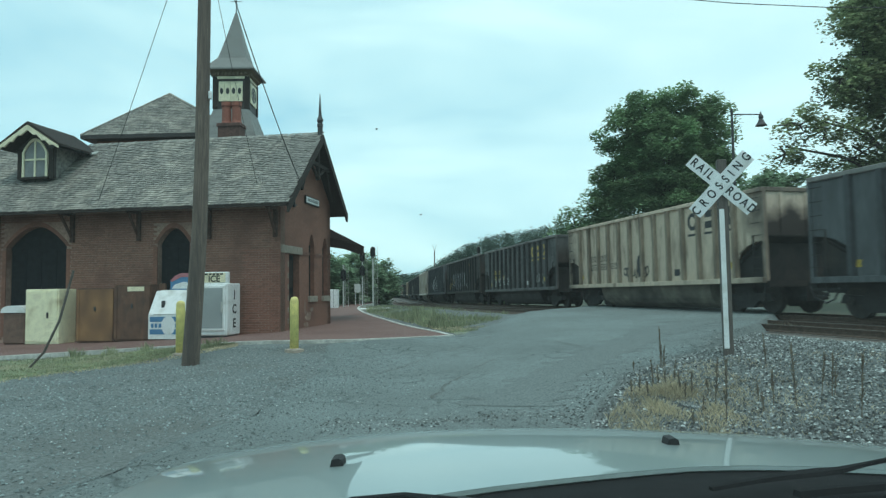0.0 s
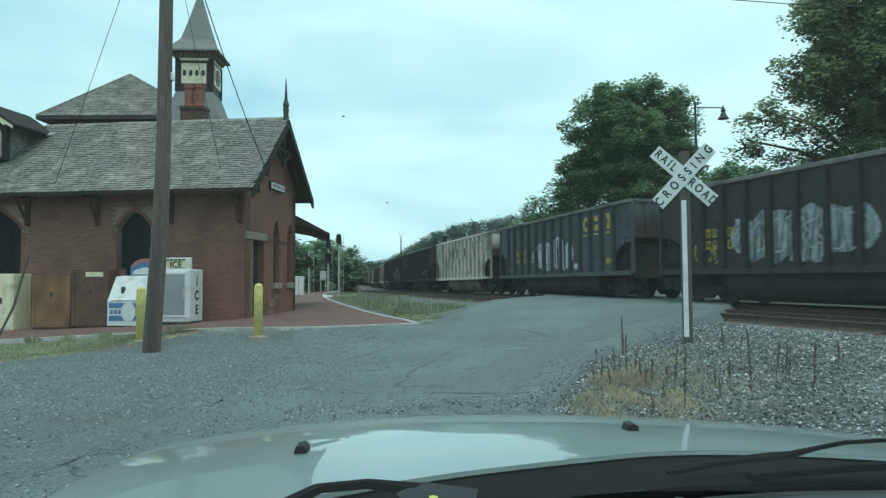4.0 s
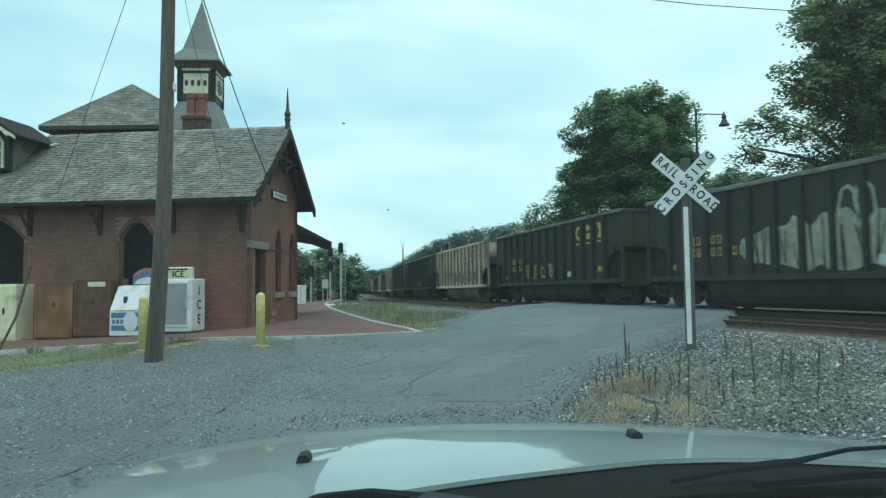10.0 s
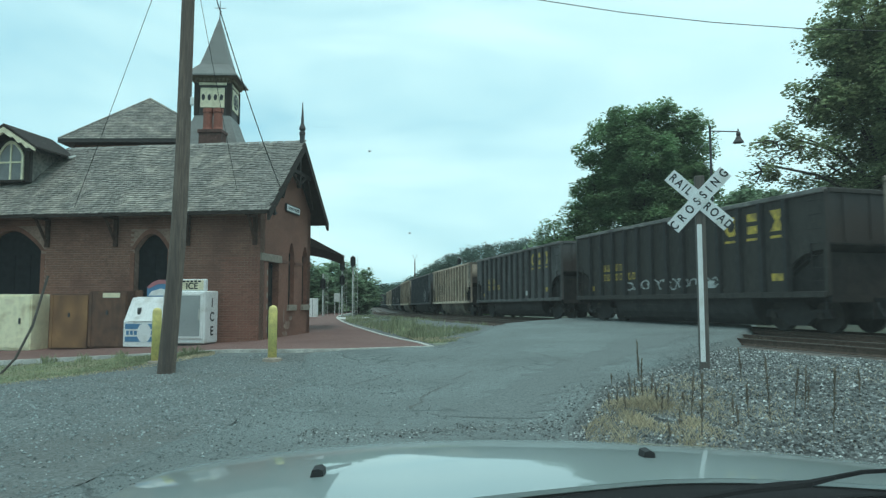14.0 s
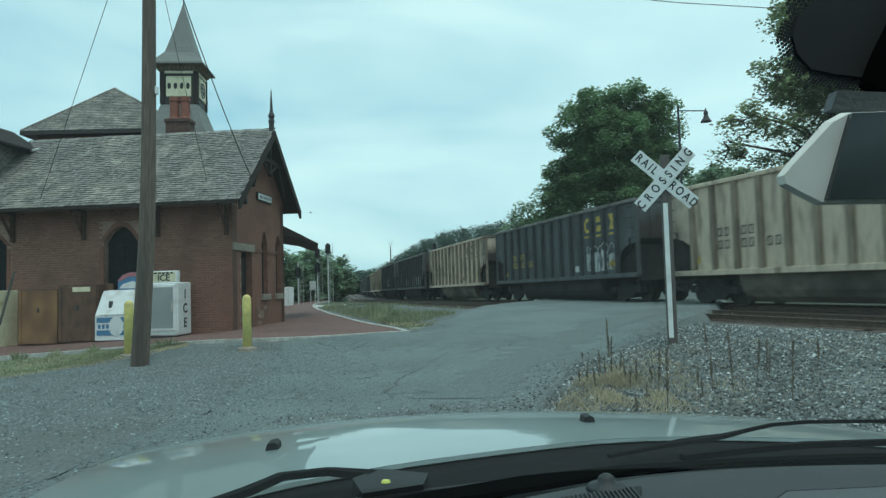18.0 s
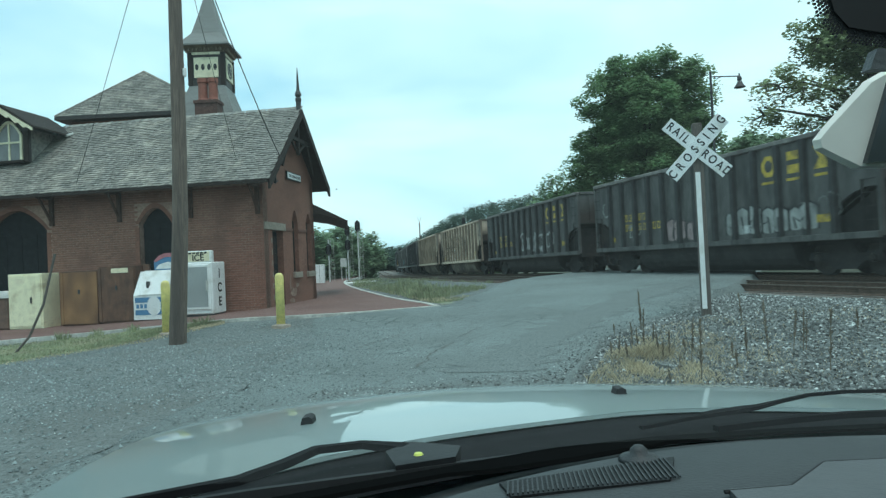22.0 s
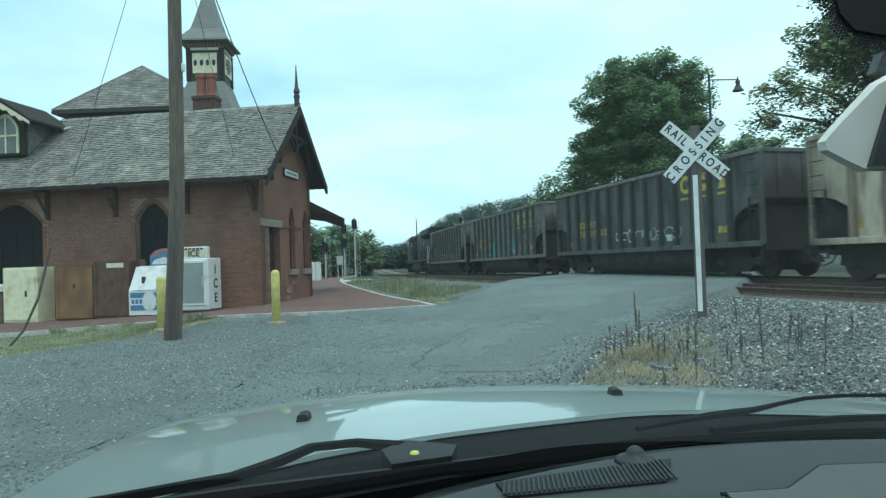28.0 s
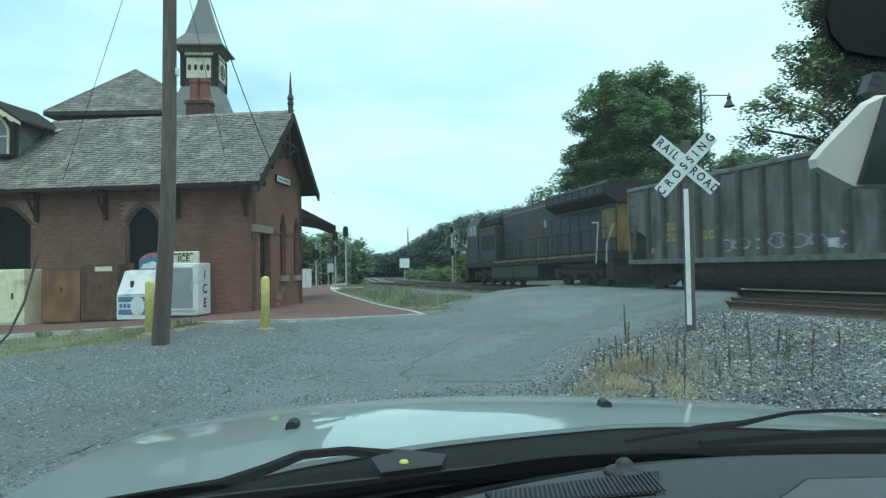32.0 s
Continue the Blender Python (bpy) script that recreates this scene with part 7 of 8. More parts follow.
def on_road(r):
    y = 3.0 + 12 * r.random() ** 1.4
    a, b = left_edge(y), right_edge(y)
    f = r.random() ** 1.5 * 0.5
    f = f if r.random() < 0.6 else 1 - f
    return a + (b - a) * f, y


vs, fs = stones(14000, on_road, 0.004, 0.014, 13)
tagged(mesh_part("road_grit", vs, fs, stone_pale, kind="stuff"), "grit scattered over the asphalt", "gravel")


def strayed(r):
    """Ballast that has rolled from the verge onto the asphalt."""
    y = 5.5 + 9.0 * r.random() ** 1.2
    return right_edge(y) + 0.1 - abs(r.gauss(0, 0.42)), y


vs, fs = stones(3600, strayed, 0.005, 0.022, 18)
tagged(mesh_part("strayed_ballast", vs, fs, stone_pale, kind="stuff"), "stray ballast rolled onto the asphalt's edge", "gravel")
vs, fs = stones(420, strayed, 0.006, 0.018, 19)
tagged(mesh_part("pale_chips", vs, fs, stone_chip, kind="stuff"), "pale chips strewn along the asphalt's edge", "gravel")


def on_break(r):
    """Along the broken edge of the paving, before the hood."""
    x = r.uniform(-1.3, 1.6)
    return x, 7.22 + 0.12 * math.sin(2.3 * x) + r.gauss(0, 0.2)


vs, fs = stones(900, on_break, 0.006, 0.024, 16)
tagged(mesh_part("broken_paving", vs, fs, stone_pale, kind="stuff"), "crumbled bits along the broken asphalt", "gravel")
vs, fs = stones(260, on_break, 0.006, 0.017, 17)
vs = [(x, y, z + 0.005) for x, y, z in vs]
tagged(mesh_part("pale_chips", vs, fs, stone_chip, kind="stuff"), "pale chips in the broken asphalt", "gravel")
k = 0
for x, y, h in ((3.11, 9.62, 0.6), (2.73, 9.71, 0.18), (2.81, 9.11, 0.25), (2.38, 7.9, 0.22), (2.77, 7.94, 0.26), (2.94, 8.65, 0.27), (2.83, 7.74, 0.29), (2.92, 7.31, 0.48), (2.7, 6.51, 0.62), (4.32, 9.05, 0.42), (3.62, 6.97, 0.64), (3.43, 7.06, 0.38),
                (4.04, 7.25, 0.44), (4.06, 7.09, 0.48), (3.88, 6.31, 0.6), (3.35, 7.22, 0.2), (2.36, 8.19, 0.2), (2.27, 8.21, 0.18), (2.43, 6.62, 0.16), (3.2, 6.8, 0.2), (2.73, 8.63, 0.22), (2.71, 8.29, 0.24), (2.73, 7.68, 0.2),
                (4.15, 7.2, 0.33), (3.04, 7.79, 0.2), (3.13, 9.75, 0.41), (3.09, 9.5, 0.36), (2.58, 8.37, 0.2), (2.66, 6.96, 0.18), (5.0, 7.6, 0.3)):
    k += 1
    weed(x, y, h, 100 + k)


# ---- the parked vehicle that the view is from ----
hood_paint = material("silver_paint", (0.25, 0.31, 0.303), 0.4, metal=0.15, var=0.05, scale=3, coat=0.8, bump=0.02, bump_scale=3)
black_plastic = material("black_plastic", (0.013, 0.013, 0.014), 0.62, var=0.2, scale=20, bump=0.1, bump_scale=150, spec=0.3)
rubber = material("black_rubber", (0.01, 0.01, 0.011), 0.75, var=0.2, scale=20)
dash_plastic = material("grey_dash", (0.033, 0.0355, 0.038), 0.6, var=0.08, scale=30, bump=0.15, bump_scale=220)
dash_pale = material("pale_dash_lid", (0.075, 0.079, 0.083), 0.55, var=0.06, scale=30, bump=0.12, bump_scale=220)
mirror_pale = material("mirror_housing", (0.82, 0.82, 0.76), 0.45, var=0.06, scale=20)
cabin_cloth = material("cabin_lining", (0.05, 0.05, 0.052), 0.9, var=0.15, scale=40)
suv = root("parked_vehicle", pose(0.18, 0, 0), "silver vehicle parked on the road, seen from its driver's seat", "car")
HC, HWID = 0.12, 0.97                 # the hood's middle and half width


def hood_back(x):
    """The hood's rear edge, bowed forward at the middle."""
    return float(np.interp(x, (-0.97, -0.7, -0.5, -0.3, -0.105, 0.024, 0.142, 0.29, 0.42, 0.55, 0.8, 0.97), (0.51, 0.81, 0.987, 1.1, 1.172, 1.213, 1.252, 1.304, 1.328, 1.337, 1.342, 1.325)))


def hood_height(x, y):
    side = abs(x - HC) / HWID
    fore = y - 1.2
    return 1.1 + 0.012 * math.cos(x * 3) - 0.04 * side ** 3.3 - 0.006 * fore - 0.106 * fore * abs(fore)


vs, fs = [], []
NX, NY = 36, 20
for j in range(NY + 1):
    for i in range(NX + 1):
        x = HC - HWID + 2 * HWID * i / NX
        y0, y1 = hood_back(x), 2.42 - 0.42 * abs((x - HC) / HWID) ** 2.4
        y = y0 + (y1 - y0) * j / NY
        vs.append((x, y, hood_height(x, y)))
for j in range(NY):
    for i in range(NX):
        a = j * (NX + 1) + i
        fs.append((a, a + 1, a + NX + 2, a + NX + 1))
n0 = len(vs)
for i in range(NX + 1):
    x, y, z = vs[i]
    vs.append((x, y - 0.002, z - 0.008))
    vs.append((x, y, z - 0.0005))
for i in range(NX):
    fs.append((n0 + 2 * i + 1, n0 + 2 * i, n0 + 2 * i + 2, n0 + 2 * i + 3))
n1 = len(vs)
for i in range(NX + 1):
    x, y, z = vs[NY * (NX + 1) + i]
    vs.append((x, y + 0.03, z - 0.45))
for i in range(NX):
    b = NY * (NX + 1) + i
    fs.append((b, b + 1, n1 + i + 1, n1 + i))
hood = mesh_part("hood", vs, fs, hood_paint, suv, "glossy silver hood", smooth=True)
for sgn in (-1, 1):
    bm = bmesh.new()
    prev = None
    for k in range(17):
        y = -0.9 + 2.9 * k / 16
        h = hood_height(HC + HWID, max(y, 0.6))
        ring = [bm.verts.new((HC + sgn * px_, y, pz)) for px_, pz in ((HWID - 0.006, h - 0.012), (HWID + 0.03, h - 0.03), (HWID + 0.06, h - 0.1), (HWID + 0.05, 0.45), (HWID - 0.006, 0.4))]
        if prev:
            for q in range(5):
                bm.faces.new((prev[q], prev[(q + 1) % 5], ring[(q + 1) % 5], ring[q]))
        prev = ring
    bmesh.ops.recalc_face_normals(bm, faces=bm.faces[:])
    part("fender", bm, hood_paint, suv, "silver fender")
part("front_bumper", boxed(-0.83, 1.07, 2.25, 2.5, 0.35, 0.6, bev=0.05), hood_paint, suv)
for x, y in ((-0.402, 1.405), (0.338, 1.56)):
    z = hood_height(x, y)
    bm = bmesh.new()
    prism(bm, [(-0.014, 0), (0.014, 0), (0.012, 0.013), (0.004, 0.018), (-0.01, 0.015)], "y", -0.018, 0.024)
    part("washer_nozzle", bm, black_plastic, hood, "black washer nozzle").location = (x, y, z - 0.001)
for x in (-0.5, 0.74):
    for y in (2.0, -1.2):
        w = part("wheel", tubed((x + math.copysign(0.2, x), y, 0.36), (x + math.copysign(0.42, x), y, 0.36), 0.36, n=24), rubber, suv, "black tyre")
part("body_side", boxed(-0.88, -0.78, -2.6, 0.6, 0.35, 1.0, bev=0.03), hood_paint, suv)
part("body_side", boxed(1.02, 1.12, -2.6, 0.6, 0.35, 1.0, bev=0.03), hood_paint, suv)
part("floor_pan", boxed(-0.78, 1.02, -2.6, 0.9, 0.35, 0.4), black_plastic, suv)
part("roof", boxed(-0.73, 0.97, -2.4, -0.05, 1.82, 1.88, bev=0.02), cabin_cloth, suv, "roof lining")
part("tail_wall", boxed(-0.78, 1.02, -2.6, -2.5, 0.4, 1.3), cabin_cloth, suv)
for x in (-0.28, 0.52):
    part("seat_back", boxed(x - 0.26, x + 0.26, -0.75, -0.55, 0.6, 1.3, bev=0.06), cabin_cloth, suv, "dark seat back")

# cowl under the windscreen
vs, fs = [], []
N = 24
for i in range(N + 1):
    x = -0.84 + 1.92 * i / N
    yb = hood_back(x)
    zb = hood_height(x, yb)
    vs += [(x, yb + 0.03, zb - 0.03), (x, yb + 0.004, zb - 0.012), (x, yb - 0.08, zb - 0.006), (x, yb - 0.27 - 0.05 * abs(x), 1.116)]
for i in range(N):
    for k in range(3):
        a = 4 * i + k
        fs.append((a, a + 1, a + 5, a + 4))
cowl_plastic = material("cowl_plastic", (0.01, 0.01, 0.011), 0.85, var=0.2, scale=20, spec=0.06)
cowl = mesh_part("cowl", vs, fs, cowl_plastic, suv, "black plastic cowl", smooth=True)


def ribbon_bar(name, pts, w, h, mat, parent, label=""):
    """A flat bar along a line of points, w across and h high."""
    bm = bmesh.new()
    prev = None
    for i, p in enumerate(pts):
        q0, q1 = Vector(pts[max(i - 1, 0)]), Vector(pts[min(i + 1, len(pts) - 1)])
        d = (q1 - q0).normalized()
        side = d.cross(Vector((0, 0, 1))).normalized() * (w[i] if isinstance(w, (list, tuple)) else w)
        ring = [bm.verts.new(Vector(p) + s * side + Vector((0, 0, u))) for s, u in ((-1, 0), (1, 0), (0.7, h), (-0.7, h))]
        if prev:
            for k in range(4):
                bm.faces.new((prev[k], prev[(k + 1) % 4], ring[(k + 1) % 4], ring[k]))
        else:
            bm.faces.new(ring)
        prev = ring
    bm.faces.new(prev[::-1])
    bmesh.ops.recalc_face_normals(bm, faces=bm.faces[:])
    return part(name, bm, mat, parent, label)


S = 0.18
wa = ribbon_bar("wiper", [(-0.66 - S, 0.66, 1.135), (-0.36 - S, 0.80, 1.135), (-0.224 - S, 0.872, 1.135), (-0.175 - S, 0.938, 1.135), (-0.136 - S, 1.01, 1.135), (-0.063 - S, 1.028, 1.135), (0.013 - S, 1.012, 1.13), (0.075 - S, 0.955, 1.12)],
                [0.008, 0.009, 0.011, 0.012, 0.011, 0.011, 0.02, 0.028], 0.01, cowl_plastic, suv, "black wiper arm")
ribbon_bar("wiper_blade", [(-0.5 - S, 0.72, 1.125), (-0.2 - S, 0.84, 1.12), (0.1 - S, 0.935, 1.115), (0.36 - S, 1.01, 1.11)], 0.007, 0.016, rubber, wa)
bp = part("pivot_cover", prismed([(0.0 - S, 0.9), (0.09 - S, 0.93), (0.1 - S, 0.99), (0.02 - S, 1.03), (-0.02 - S, 0.98)], "z", 1.105, 1.14), black_plastic, wa)
spot = material("yellow_dot", (0.62, 0.66, 0.12), 0.4, var=0.05)
dot = part("pivot_dot", lathe([(0.0, 0), (0.0075, 0), (0.006, 0.003), (0.0, 0.004)], 12), spot, wa, "small yellow-green dot")
dot.location = (0.033 - S, 0.95, 1.14)
wb = ribbon_bar("wiper", [(0.249, 1.105, 1.12), (0.341, 1.132, 1.125), (0.4, 1.143, 1.13), (0.443, 1.139, 1.135), (0.476, 1.132, 1.14), (0.526, 1.145, 1.145), (0.587, 1.161, 1.15), (0.666, 1.172, 1.15), (0.87, 1.14, 1.15)],
                [0.006, 0.007, 0.016, 0.018, 0.01, 0.0045, 0.004, 0.004, 0.004], 0.006, cowl_plastic, suv, "black wiper arm")
ribbon_bar("wiper_blade", [(0.368, 1.066, 1.12), (0.438, 1.083, 1.12), (0.529, 1.1, 1.12), (0.627, 1.112, 1.12), (0.87, 1.1, 1.12)], [0.009, 0.009, 0.008, 0.008, 0.008], 0.01, cowl_plastic, wb)

# dark seal along the foot of the glass
deep_black = material("deep_black", (0.003, 0.003, 0.003), 0.9, var=0.1, spec=0.02)
ribbon_bar("windscreen_seal", [(-0.45 - S, 0.62, 1.139), (-0.25 - S, 0.73, 1.139), (-0.1 - S, 0.79, 1.139), (0.07 - S, 0.858, 1.139), (0.126 - S, 0.872, 1.139), (0.25 - S, 0.913, 1.139), (0.42 - S, 0.958, 1.139), (0.6 - S, 0.97, 1.139), (0.78 - S, 0.965, 1.139), (1.05 - S, 0.93, 1.139)],
           [0.02, 0.02, 0.02, 0.02, 0.032, 0.04, 0.021, 0.014, 0.017, 0.017], 0.004, deep_black, suv, "black seal at the foot of the windscreen")
# dashboard
vs, fs = [], []
N = 28
for i in range(N + 1):
    x = -0.9 + 1.8 * i / N
    ye = 0.93 - 0.62 * (x - 0.42) ** 2 * (1.0 if x < 0.42 else 0.5)
    vs += [(x, ye + 0.13, 1.105), (x, ye + 0.015, 1.132), (x, ye, 1.14), (x, ye - 0.16, 1.142), (x, ye - 0.3, 1.125), (x, ye - 0.36, 1.05), (x, ye - 0.38, 0.7)]
for i in range(N):
    for k in range(6):
        a = 7 * i + k
        fs.append((a, a + 1, a + 8, a + 7))
dash = mesh_part("dashboard", vs, fs, [dash_plastic, rubber], suv, "grey moulded dashboard top", smooth=True)
for p in dash.data.polygons:
    if p.index % 6 == 0:
        p.material_index = 1
grl = part("defroster_grille", prismed([(0.142 - S, 0.789), (0.399 - S, 0.858), (0.372 - S, 0.79), (0.36 - S, 0.765), (0.152 - S, 0.735)], "z", 1.138, 1.1445), black_plastic, dash, "black slotted defroster grille")
for i in range(36):
    x = 0.146 + 0.0065 * i - S
    y0 = 0.738 + (x + S - 0.15) * 0.14
    y1 = 0.788 + (x + S - 0.142) * 0.268
    part("slat", prismed([(x, y0), (x + 0.0022, y0), (x + 0.009, y1), (x + 0.0068, y1)], "z", 1.1445, 1.147), dash_plastic, grl)
kn = part("light_sensor", lathe([(0.03, 0), (0.026, 0.006), (0.013, 0.009), (0.012, 0.016), (0.006, 0.021), (0.0, 0.022)], 16), dash_plastic, dash, "small domed sensor", smooth=True)
kn.location = (0.35 - S, 0.862, 1.141)
part("lid_panel", prismed([(0.40 - S, 0.60), (0.412 - S, 0.712), (0.492 - S, 0.716), (0.577 - S, 0.796), (0.95 - S, 0.79), (0.95 - S, 0.6)], "z", 1.139, 1.1475), dash_pale, dash, "paler grey dashboard lid")
part("lid_seam", pipe([(0.405 - S, 0.708, 1.1455), (0.490 - S, 0.714, 1.1455), (0.577 - S, 0.794, 1.1455), (0.95 - S, 0.788, 1.1455)], 0.0028, 5), rubber, dash)

# inside mirror and the dark shade band above it
front_ = [(0.323, 1.507), (0.33, 1.515), (0.36, 1.545), (0.372, 1.551), (0.6, 1.556), (0.6, 1.484), (0.349, 1.487), (0.336, 1.494), (0.324, 1.501)]
rings = [[(x - S + dx, y, 1.52 + (z - 1.52) * k) for x, z in front_] for dx, y, k in ((0.004, 0.343, 0.96), (0.0, 0.346, 1.0), (0.012, 0.352, 0.97), (0.05, 0.38, 0.7))]
n_ = len(front_)
fs = [(j * n_ + i, j * n_ + (i + 1) % n_, (j + 1) * n_ + (i + 1) % n_, (j + 1) * n_ + i) for j in range(3) for i in range(n_)] + [tuple(range(n_))[::-1], tuple(range(3 * n_, 4 * n_))]
mr = mesh_part("mirror", [p for ring in rings for p in ring], fs, mirror_pale, suv, "pale grey inside mirror housing")
part("mirror_face", prismed([(0.354 - S, 1.49), (0.375 - S, 1.549), (0.6 - S, 1.553), (0.6 - S, 1.488)], "y", 0.338, 0.3428), glass_dark, mr, "dark mirror face")
part("mirror_mount", prismed([(0.372 - S, 1.556), (0.378 - S, 1.57), (0.44 - S, 1.567), (0.6 - S, 1.567), (0.6 - S, 1.556)], "y", 0.356, 0.366), dash_pale, mr, "grey mount above the mirror")
# printed black dots that close to a solid patch round the mirror's foot
part("shade_band", prismed([(0.7 - S, 1.585), (0.42 - S, 1.587), (0.395 - S, 1.59), (0.376 - S, 1.594), (0.366 - S, 1.606), (0.363 - S, 1.62), (0.368 - S, 1.635), (0.386 - S, 1.65), (0.42 - S, 1.657), (0.5 - S, 1.668), (0.7 - S, 1.68)][::-1], "y", 0.382, 0.386), rubber, suv, "black printed patch on the windscreen")
dots = []
edge = [(0.6, 1.585), (0.42, 1.587), (0.395, 1.59), (0.376, 1.594), (0.366, 1.606), (0.363, 1.62), (0.368, 1.635)]
for ring in range(5):
    for (xa, za), (xb, zb) in zip(edge, edge[1:]):
        l = math.hypot(xb - xa, zb - za)
        ox, oz = -(zb - za) / l, (xb - xa) / l
        n = max(1, int(l / 0.0026))
        for k in range(n):
            f = (k + 0.5 * (ring % 2)) / n
            dots.append((xa + (xb - xa) * f - abs(ox) * 0.0027 * (ring + 0.2), za + (zb - za) * f - abs(oz) * 0.0022 * (ring + 0.2), 0.0015 - 0.00012 * ring))
for j in range(34):
    for i in range(62):
        x, z = 0.362 + 0.0038 * (i + 0.5 * (j % 2)), 1.632 + 0.0033 * j
        if z > float(np.interp(x, (0.37, 0.39, 0.42, 0.5, 0.7), (1.634, 1.647, 1.656, 1.667, 1.68))):
            dots.append((x, z, 0.00185 - 0.000028 * j))
vs, fs = [], []
for x, z, r in dots:
    b_ = len(vs)
    for y in (0.3836, 0.3846):
        vs += [(x - S + r * math.cos(math.pi * k / 3), y, z + r * math.sin(math.pi * k / 3)) for k in range(6)]
    fs += [tuple(range(b_, b_ + 6)), tuple(range(b_ + 6, b_ + 12))] + [(b_ + k, b_ + (k + 1) % 6, b_ + 6 + (k + 1) % 6, b_ + 6 + k) for k in range(6)]
mesh_part("frit_dots", vs, fs, rubber, suv, "printed black dots round the patch", kind="stuff")
part("sensor_cover", prismed([(0.5 - S, 1.69), (0.471 - S, 1.67), (0.441 - S, 1.636), (0.422 - S, 1.603), (0.411 - S, 1.58), (0.416 - S, 1.575), (0.6 - S, 1.57), (0.6 - S, 1.69)], "y", 0.368, 0.38), deep_black, suv, "black sensor cover behind the mirror")
part("mirror_stem", tubed((0.5 - S, 0.36, 1.56), (0.5 - S, 0.378, 1.62), 0.012, n=8), black_plastic, mr)

# dusty windscreen
film = bpy.data.materials.new("dusty_glass")
film.use_nodes = True
ft = film.node_tree
ft.nodes.clear()
f_out, f_mix, f_tr, f_du = (ft.nodes.new(k) for k in ("ShaderNodeOutputMaterial", "ShaderNodeMixShader", "ShaderNodeBsdfTransparent", "ShaderNodeBsdfTranslucent"))
f_du.inputs["Color"].default_value = (0.8, 0.8, 0.78, 1)
f_co, f_no, f_rg = ft.nodes.new("ShaderNodeTexCoord"), ft.nodes.new("ShaderNodeTexNoise"), ft.nodes.new("ShaderNodeMapRange")
f_no.inputs["Scale"].default_value, f_no.inputs["Detail"].default_value = 5.0, 3.0
f_rg.inputs["To Min"].default_value, f_rg.inputs["To Max"].default_value = 0.015, 0.026
ft.links.new(f_co.outputs["Object"], f_no.inputs["Vector"])
ft.links.new(f_no.outputs["Fac"], f_rg.inputs["Value"])
ft.links.new(f_rg.outputs["Result"], f_mix.inputs["Fac"])
ft.links.new(f_tr.outputs["BSDF"], f_mix.inputs[1])
ft.links.new(f_du.outputs["BSDF"], f_mix.inputs[2])
ft.links.new(f_mix.outputs["Shader"], f_out.inputs["Surface"])
vs, fs = [], []
N = 16
for i in range(N + 1):
    x = -0.95 + 1.9 * i / N
    for z in (1.1, 1.3, 1.5, 1.7, 1.82):
        vs.append((x, 1.0 - (z - 1.1) * 1.12 - 0.3 * (x - 0.15) ** 2, z))
for i in range(N):
    for k in range(4):
        a = 5 * i + k
        fs.append((a, a + 5, a + 6, a + 1))
screen = mesh_part("windscreen", vs, fs, film, suv, "slightly dusty clear windscreen", smooth=True)
screen.visible_shadow = False
for x, z in ((-0.043, 1.558), (-0.016, 1.507)):
    y = 1.0 - (z - 1.1) * 1.12 - 0.3 * (x - S - 0.15) ** 2
    part("dirt_speck", lathe([(0.0, 0), (0.0011, 0.0004), (0.0, 0.0008)], 7), rubber, screen).location = (x - S, y - 0.002, z)


# ---- slates and bricks, piece by piece ----
COURSE = 0.118


def slate_rows(y_from, y_to, x_lo, x_hi, keep):
    """Places of the slates on a slope: x, y along the slope, width."""
    r = random.Random(9)
    out = []
    length = math.hypot(y_to - y_from, roof_z(y_to) - roof_z(y_from))
    n = int(length / COURSE)
    for j in range(n + 1):
        x = x_lo - r.uniform(0, 0.3)
        while x < x_hi:
            w = r.uniform(0.1, 0.17)
            a, b = max(x, x_lo), min(x + w - 0.008, x_hi)
            if b - a > 0.05 and keep(a, b, j):
                out.append((a, b, j * COURSE, r.uniform(-0.014, 0.014), r.uniform(0.0, 0.014)))
            x += w
    return out, length


def slate_solid(a, b, d, th=0.024):
    """A slate lying on the slope plane: along x from a to b, up the slope from d."""
    return [(a, d, 0.012 + th), (b, d, 0.012 + th), (b, d + 0.24, 0.004), (a, d + 0.24, 0.004), (a, d, 0.004), (b, d, 0.004)], [(0, 1, 2, 3), (0, 4, 5, 1)]


ang = math.atan(SLOPE)
SLOPE_M = pose(0, -0.75, EAVE, math.degrees(ang), 0, 0)


def in_dormer(a, b, j):
    up = j * COURSE * math.cos(ang) - 0.75
    return not (a > DX - 0.66 and b < DX + 0.66 and up > DF)


rows_, slope_len = slate_rows(-0.75, HALF, -WALL_L - 0.5, 0.56, in_dormer)
near_ = [s for s in rows_ if s[0] > -0.62]
far_ = [s for s in rows_ if s[0] <= -0.62]
shapes_ = {}
for a, b, d, o, l in near_:
    w = round((b - a) / 0.02) * 0.02
    if w not in shapes_:
        v, f = slate_solid(0, w, 0)
        me = bpy.data.meshes.new("slate")
        me.from_pydata(v, [], f)
        me.materials.append(slate)
        shapes_[w] = me
    ob = new("slate", shapes_[w])
    ob.parent = deck_front
    ob.matrix_local = SLOPE_M @ pose(a, d + o - 0.03, l)
vs, fs = [], []
for a, b, d, o, l in far_:
    v, f = slate_solid(a, b, d + o - 0.03)
    n = len(vs)
    vs += [SLOPE_M @ Vector((p[0], p[1], p[2] + l)) for p in v]
    fs += [tuple(n + q for q in g) for g in f]
mesh_part("slates", [tuple(v) for v in vs], fs, slate_bed, deck_front, "rows of weathered grey slates", kind="stuff")


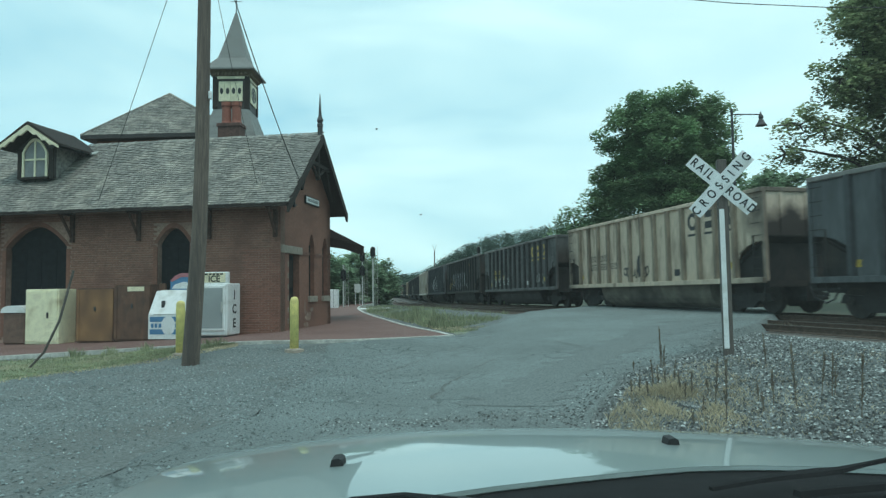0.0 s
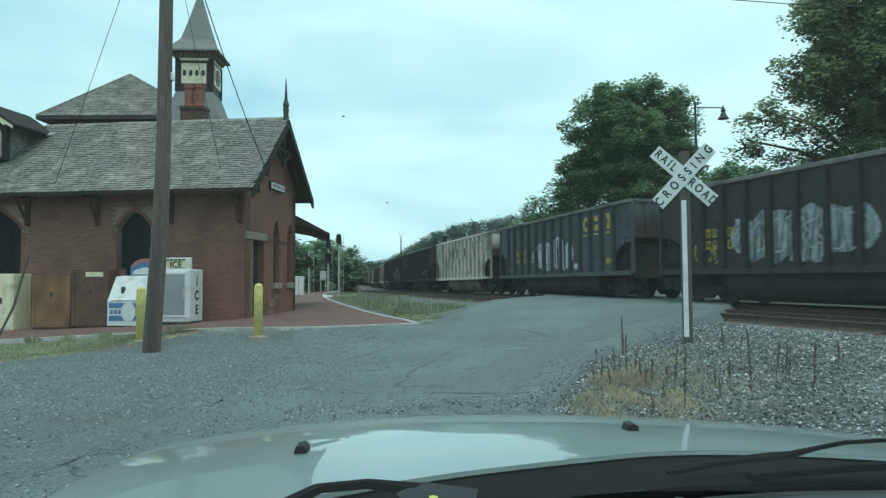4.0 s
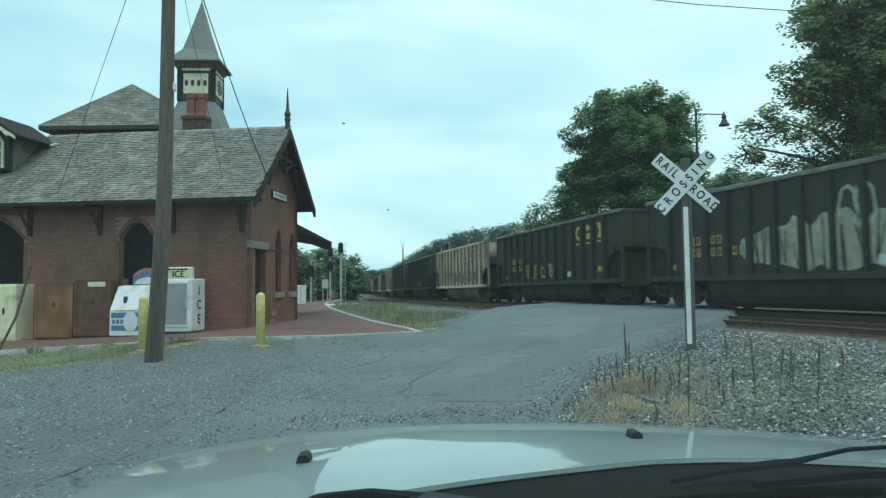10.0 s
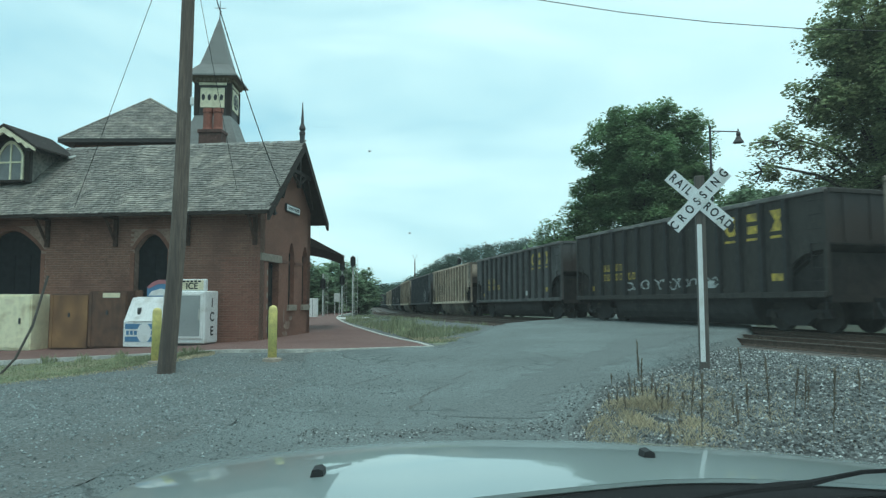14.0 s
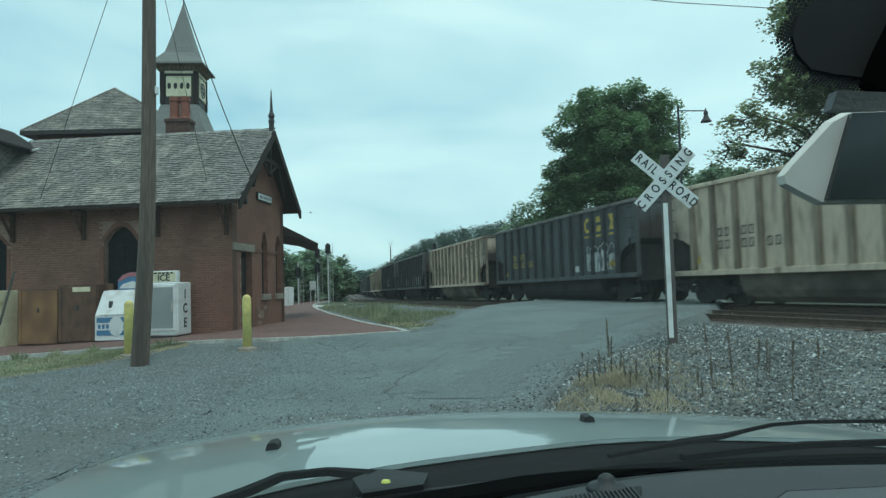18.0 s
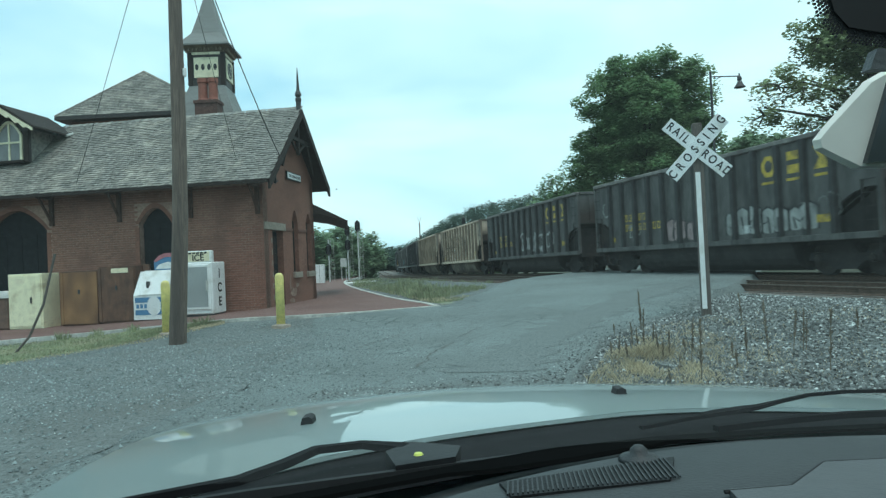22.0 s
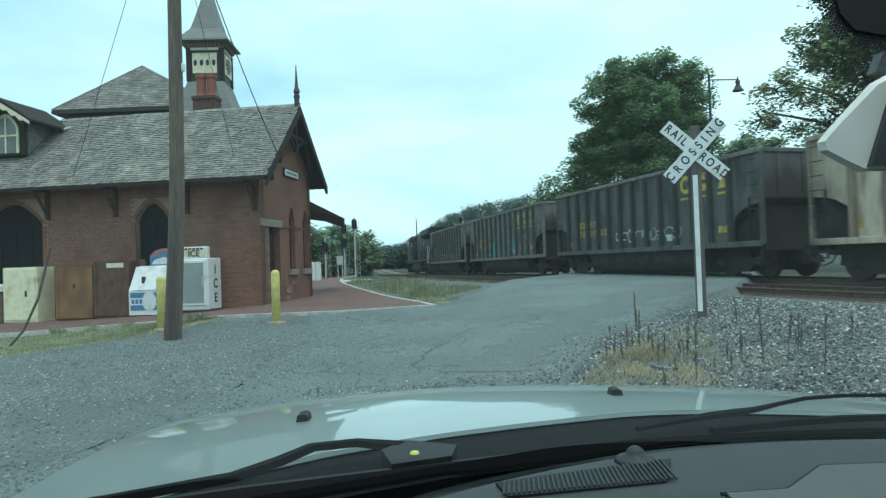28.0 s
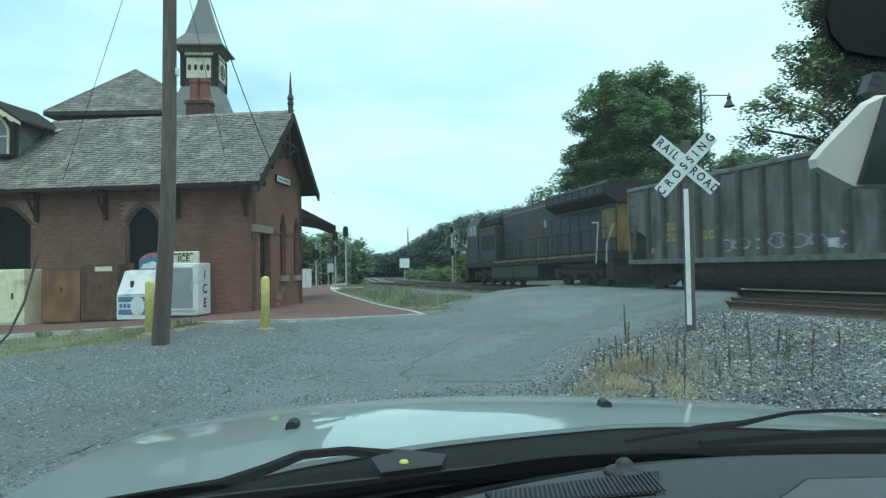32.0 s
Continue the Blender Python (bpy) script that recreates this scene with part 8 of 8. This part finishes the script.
def brick_spots():
    """Courses of the front wall, clear of the door openings."""
    out = []
    z, j = -0.05, 0
    while z < EAVE - 0.1:
        x = -10.6 - (0.11 if j % 2 else 0)
        while x < -0.02:
            a, b = x + 0.005, min(x + 0.215 - 0.005, -0.002)
            c = (a + b) / 2
            if not any(p - 0.12 < c < q + 0.12 and z < t + 0.12 for p, q, s, t in ARCHES) and b - a > 0.05:
                out.append((a, b, z))
            x += 0.215
        z += 0.075
        j += 1
    return out


def brick_solid(a, b, z):
    return [(a, -0.006, z), (b, -0.006, z), (b, -0.006, z + 0.065), (a, -0.006, z + 0.065), (a, 0.002, z), (b, 0.002, z), (b, 0.002, z + 0.065), (a, 0.002, z + 0.065)], [(0, 1, 2, 3), (0, 4, 5, 1), (1, 5, 6, 2), (2, 6, 7, 3), (3, 7, 4, 0)]


brick_far = material("brick_joined", (0.235, 0.113, 0.079), 0.88, var=0.2, scale=9, stain=(0.14, 0.06, 0.044), stain_scale=0.6, stain_amount=0.5, island=0.12, bump=0.4, bump_scale=60)
spots = brick_spots()
near_b = [s for s in spots if s[0] > -1.35 and 0.2 < s[2] < 2.75]
far_b = [s for s in spots if not (s[0] > -1.35 and 0.2 < s[2] < 2.75)]
shapes_ = {}
for a, b, z in near_b:
    w = round(b - a, 2)
    if w not in shapes_:
        v, f = brick_solid(0, w, 0)
        me = bpy.data.meshes.new("brick")
        me.from_pydata(v, [], f)
        me.materials.append(brick)
        shapes_[w] = me
    ob = new("brick", shapes_[w])
    ob.parent = front
    ob.location = (a, 0, z)
vs, fs = [], []
for a, b, z in far_b:
    v, f = brick_solid(a, b, z)
    n = len(vs)
    vs += v
    fs += [tuple(n + q for q in g) for g in f]
mesh_part("bricks", vs, fs, brick_far, front, "courses of red-brown brick", kind="stuff")


# slates on the hipped roof's front face
r_ = random.Random(21)
vs, fs = [], []
rise, run = 2.7, 2.7
flen = math.hypot(rise, run)
hip_m = pose(0, 0, 8.95, math.degrees(math.atan2(rise, run)), 0, 0)
d = 0.0
while d < flen - 0.1:
    f = min(1.0, (d + 0.2) / flen)
    x0, x1 = -MB + (MB - 0.75) * f, MB - (MB + 0.75) * f
    x = x0 - r_.uniform(0, 0.15)
    while x < x1:
        w = r_.uniform(0.16, 0.27)
        a, b = max(x, x0), min(x + w - 0.008, x1)
        if b - a > 0.04:
            v, g = slate_solid(a, b, d + r_.uniform(-0.01, 0.01))
            n = len(vs)
            vs += [tuple(hip_m @ Vector(p)) for p in v]
            fs += [tuple(n + q for q in k) for k in g]
        x += w
    d += 0.15
for xa, xb in ((-MB, -0.75), (MB, -0.75)):
    part("hip_cap", tubed(tuple(hip_m @ Vector((xa, 0, 0.0))), tuple(hip_m @ Vector((xb, flen, 0.0))), 0.07, n=8), slate_bed, hip)
mesh_part("slates", vs, fs, slate_bed, hip, "rows of weathered grey slates", kind="stuff")


motions()
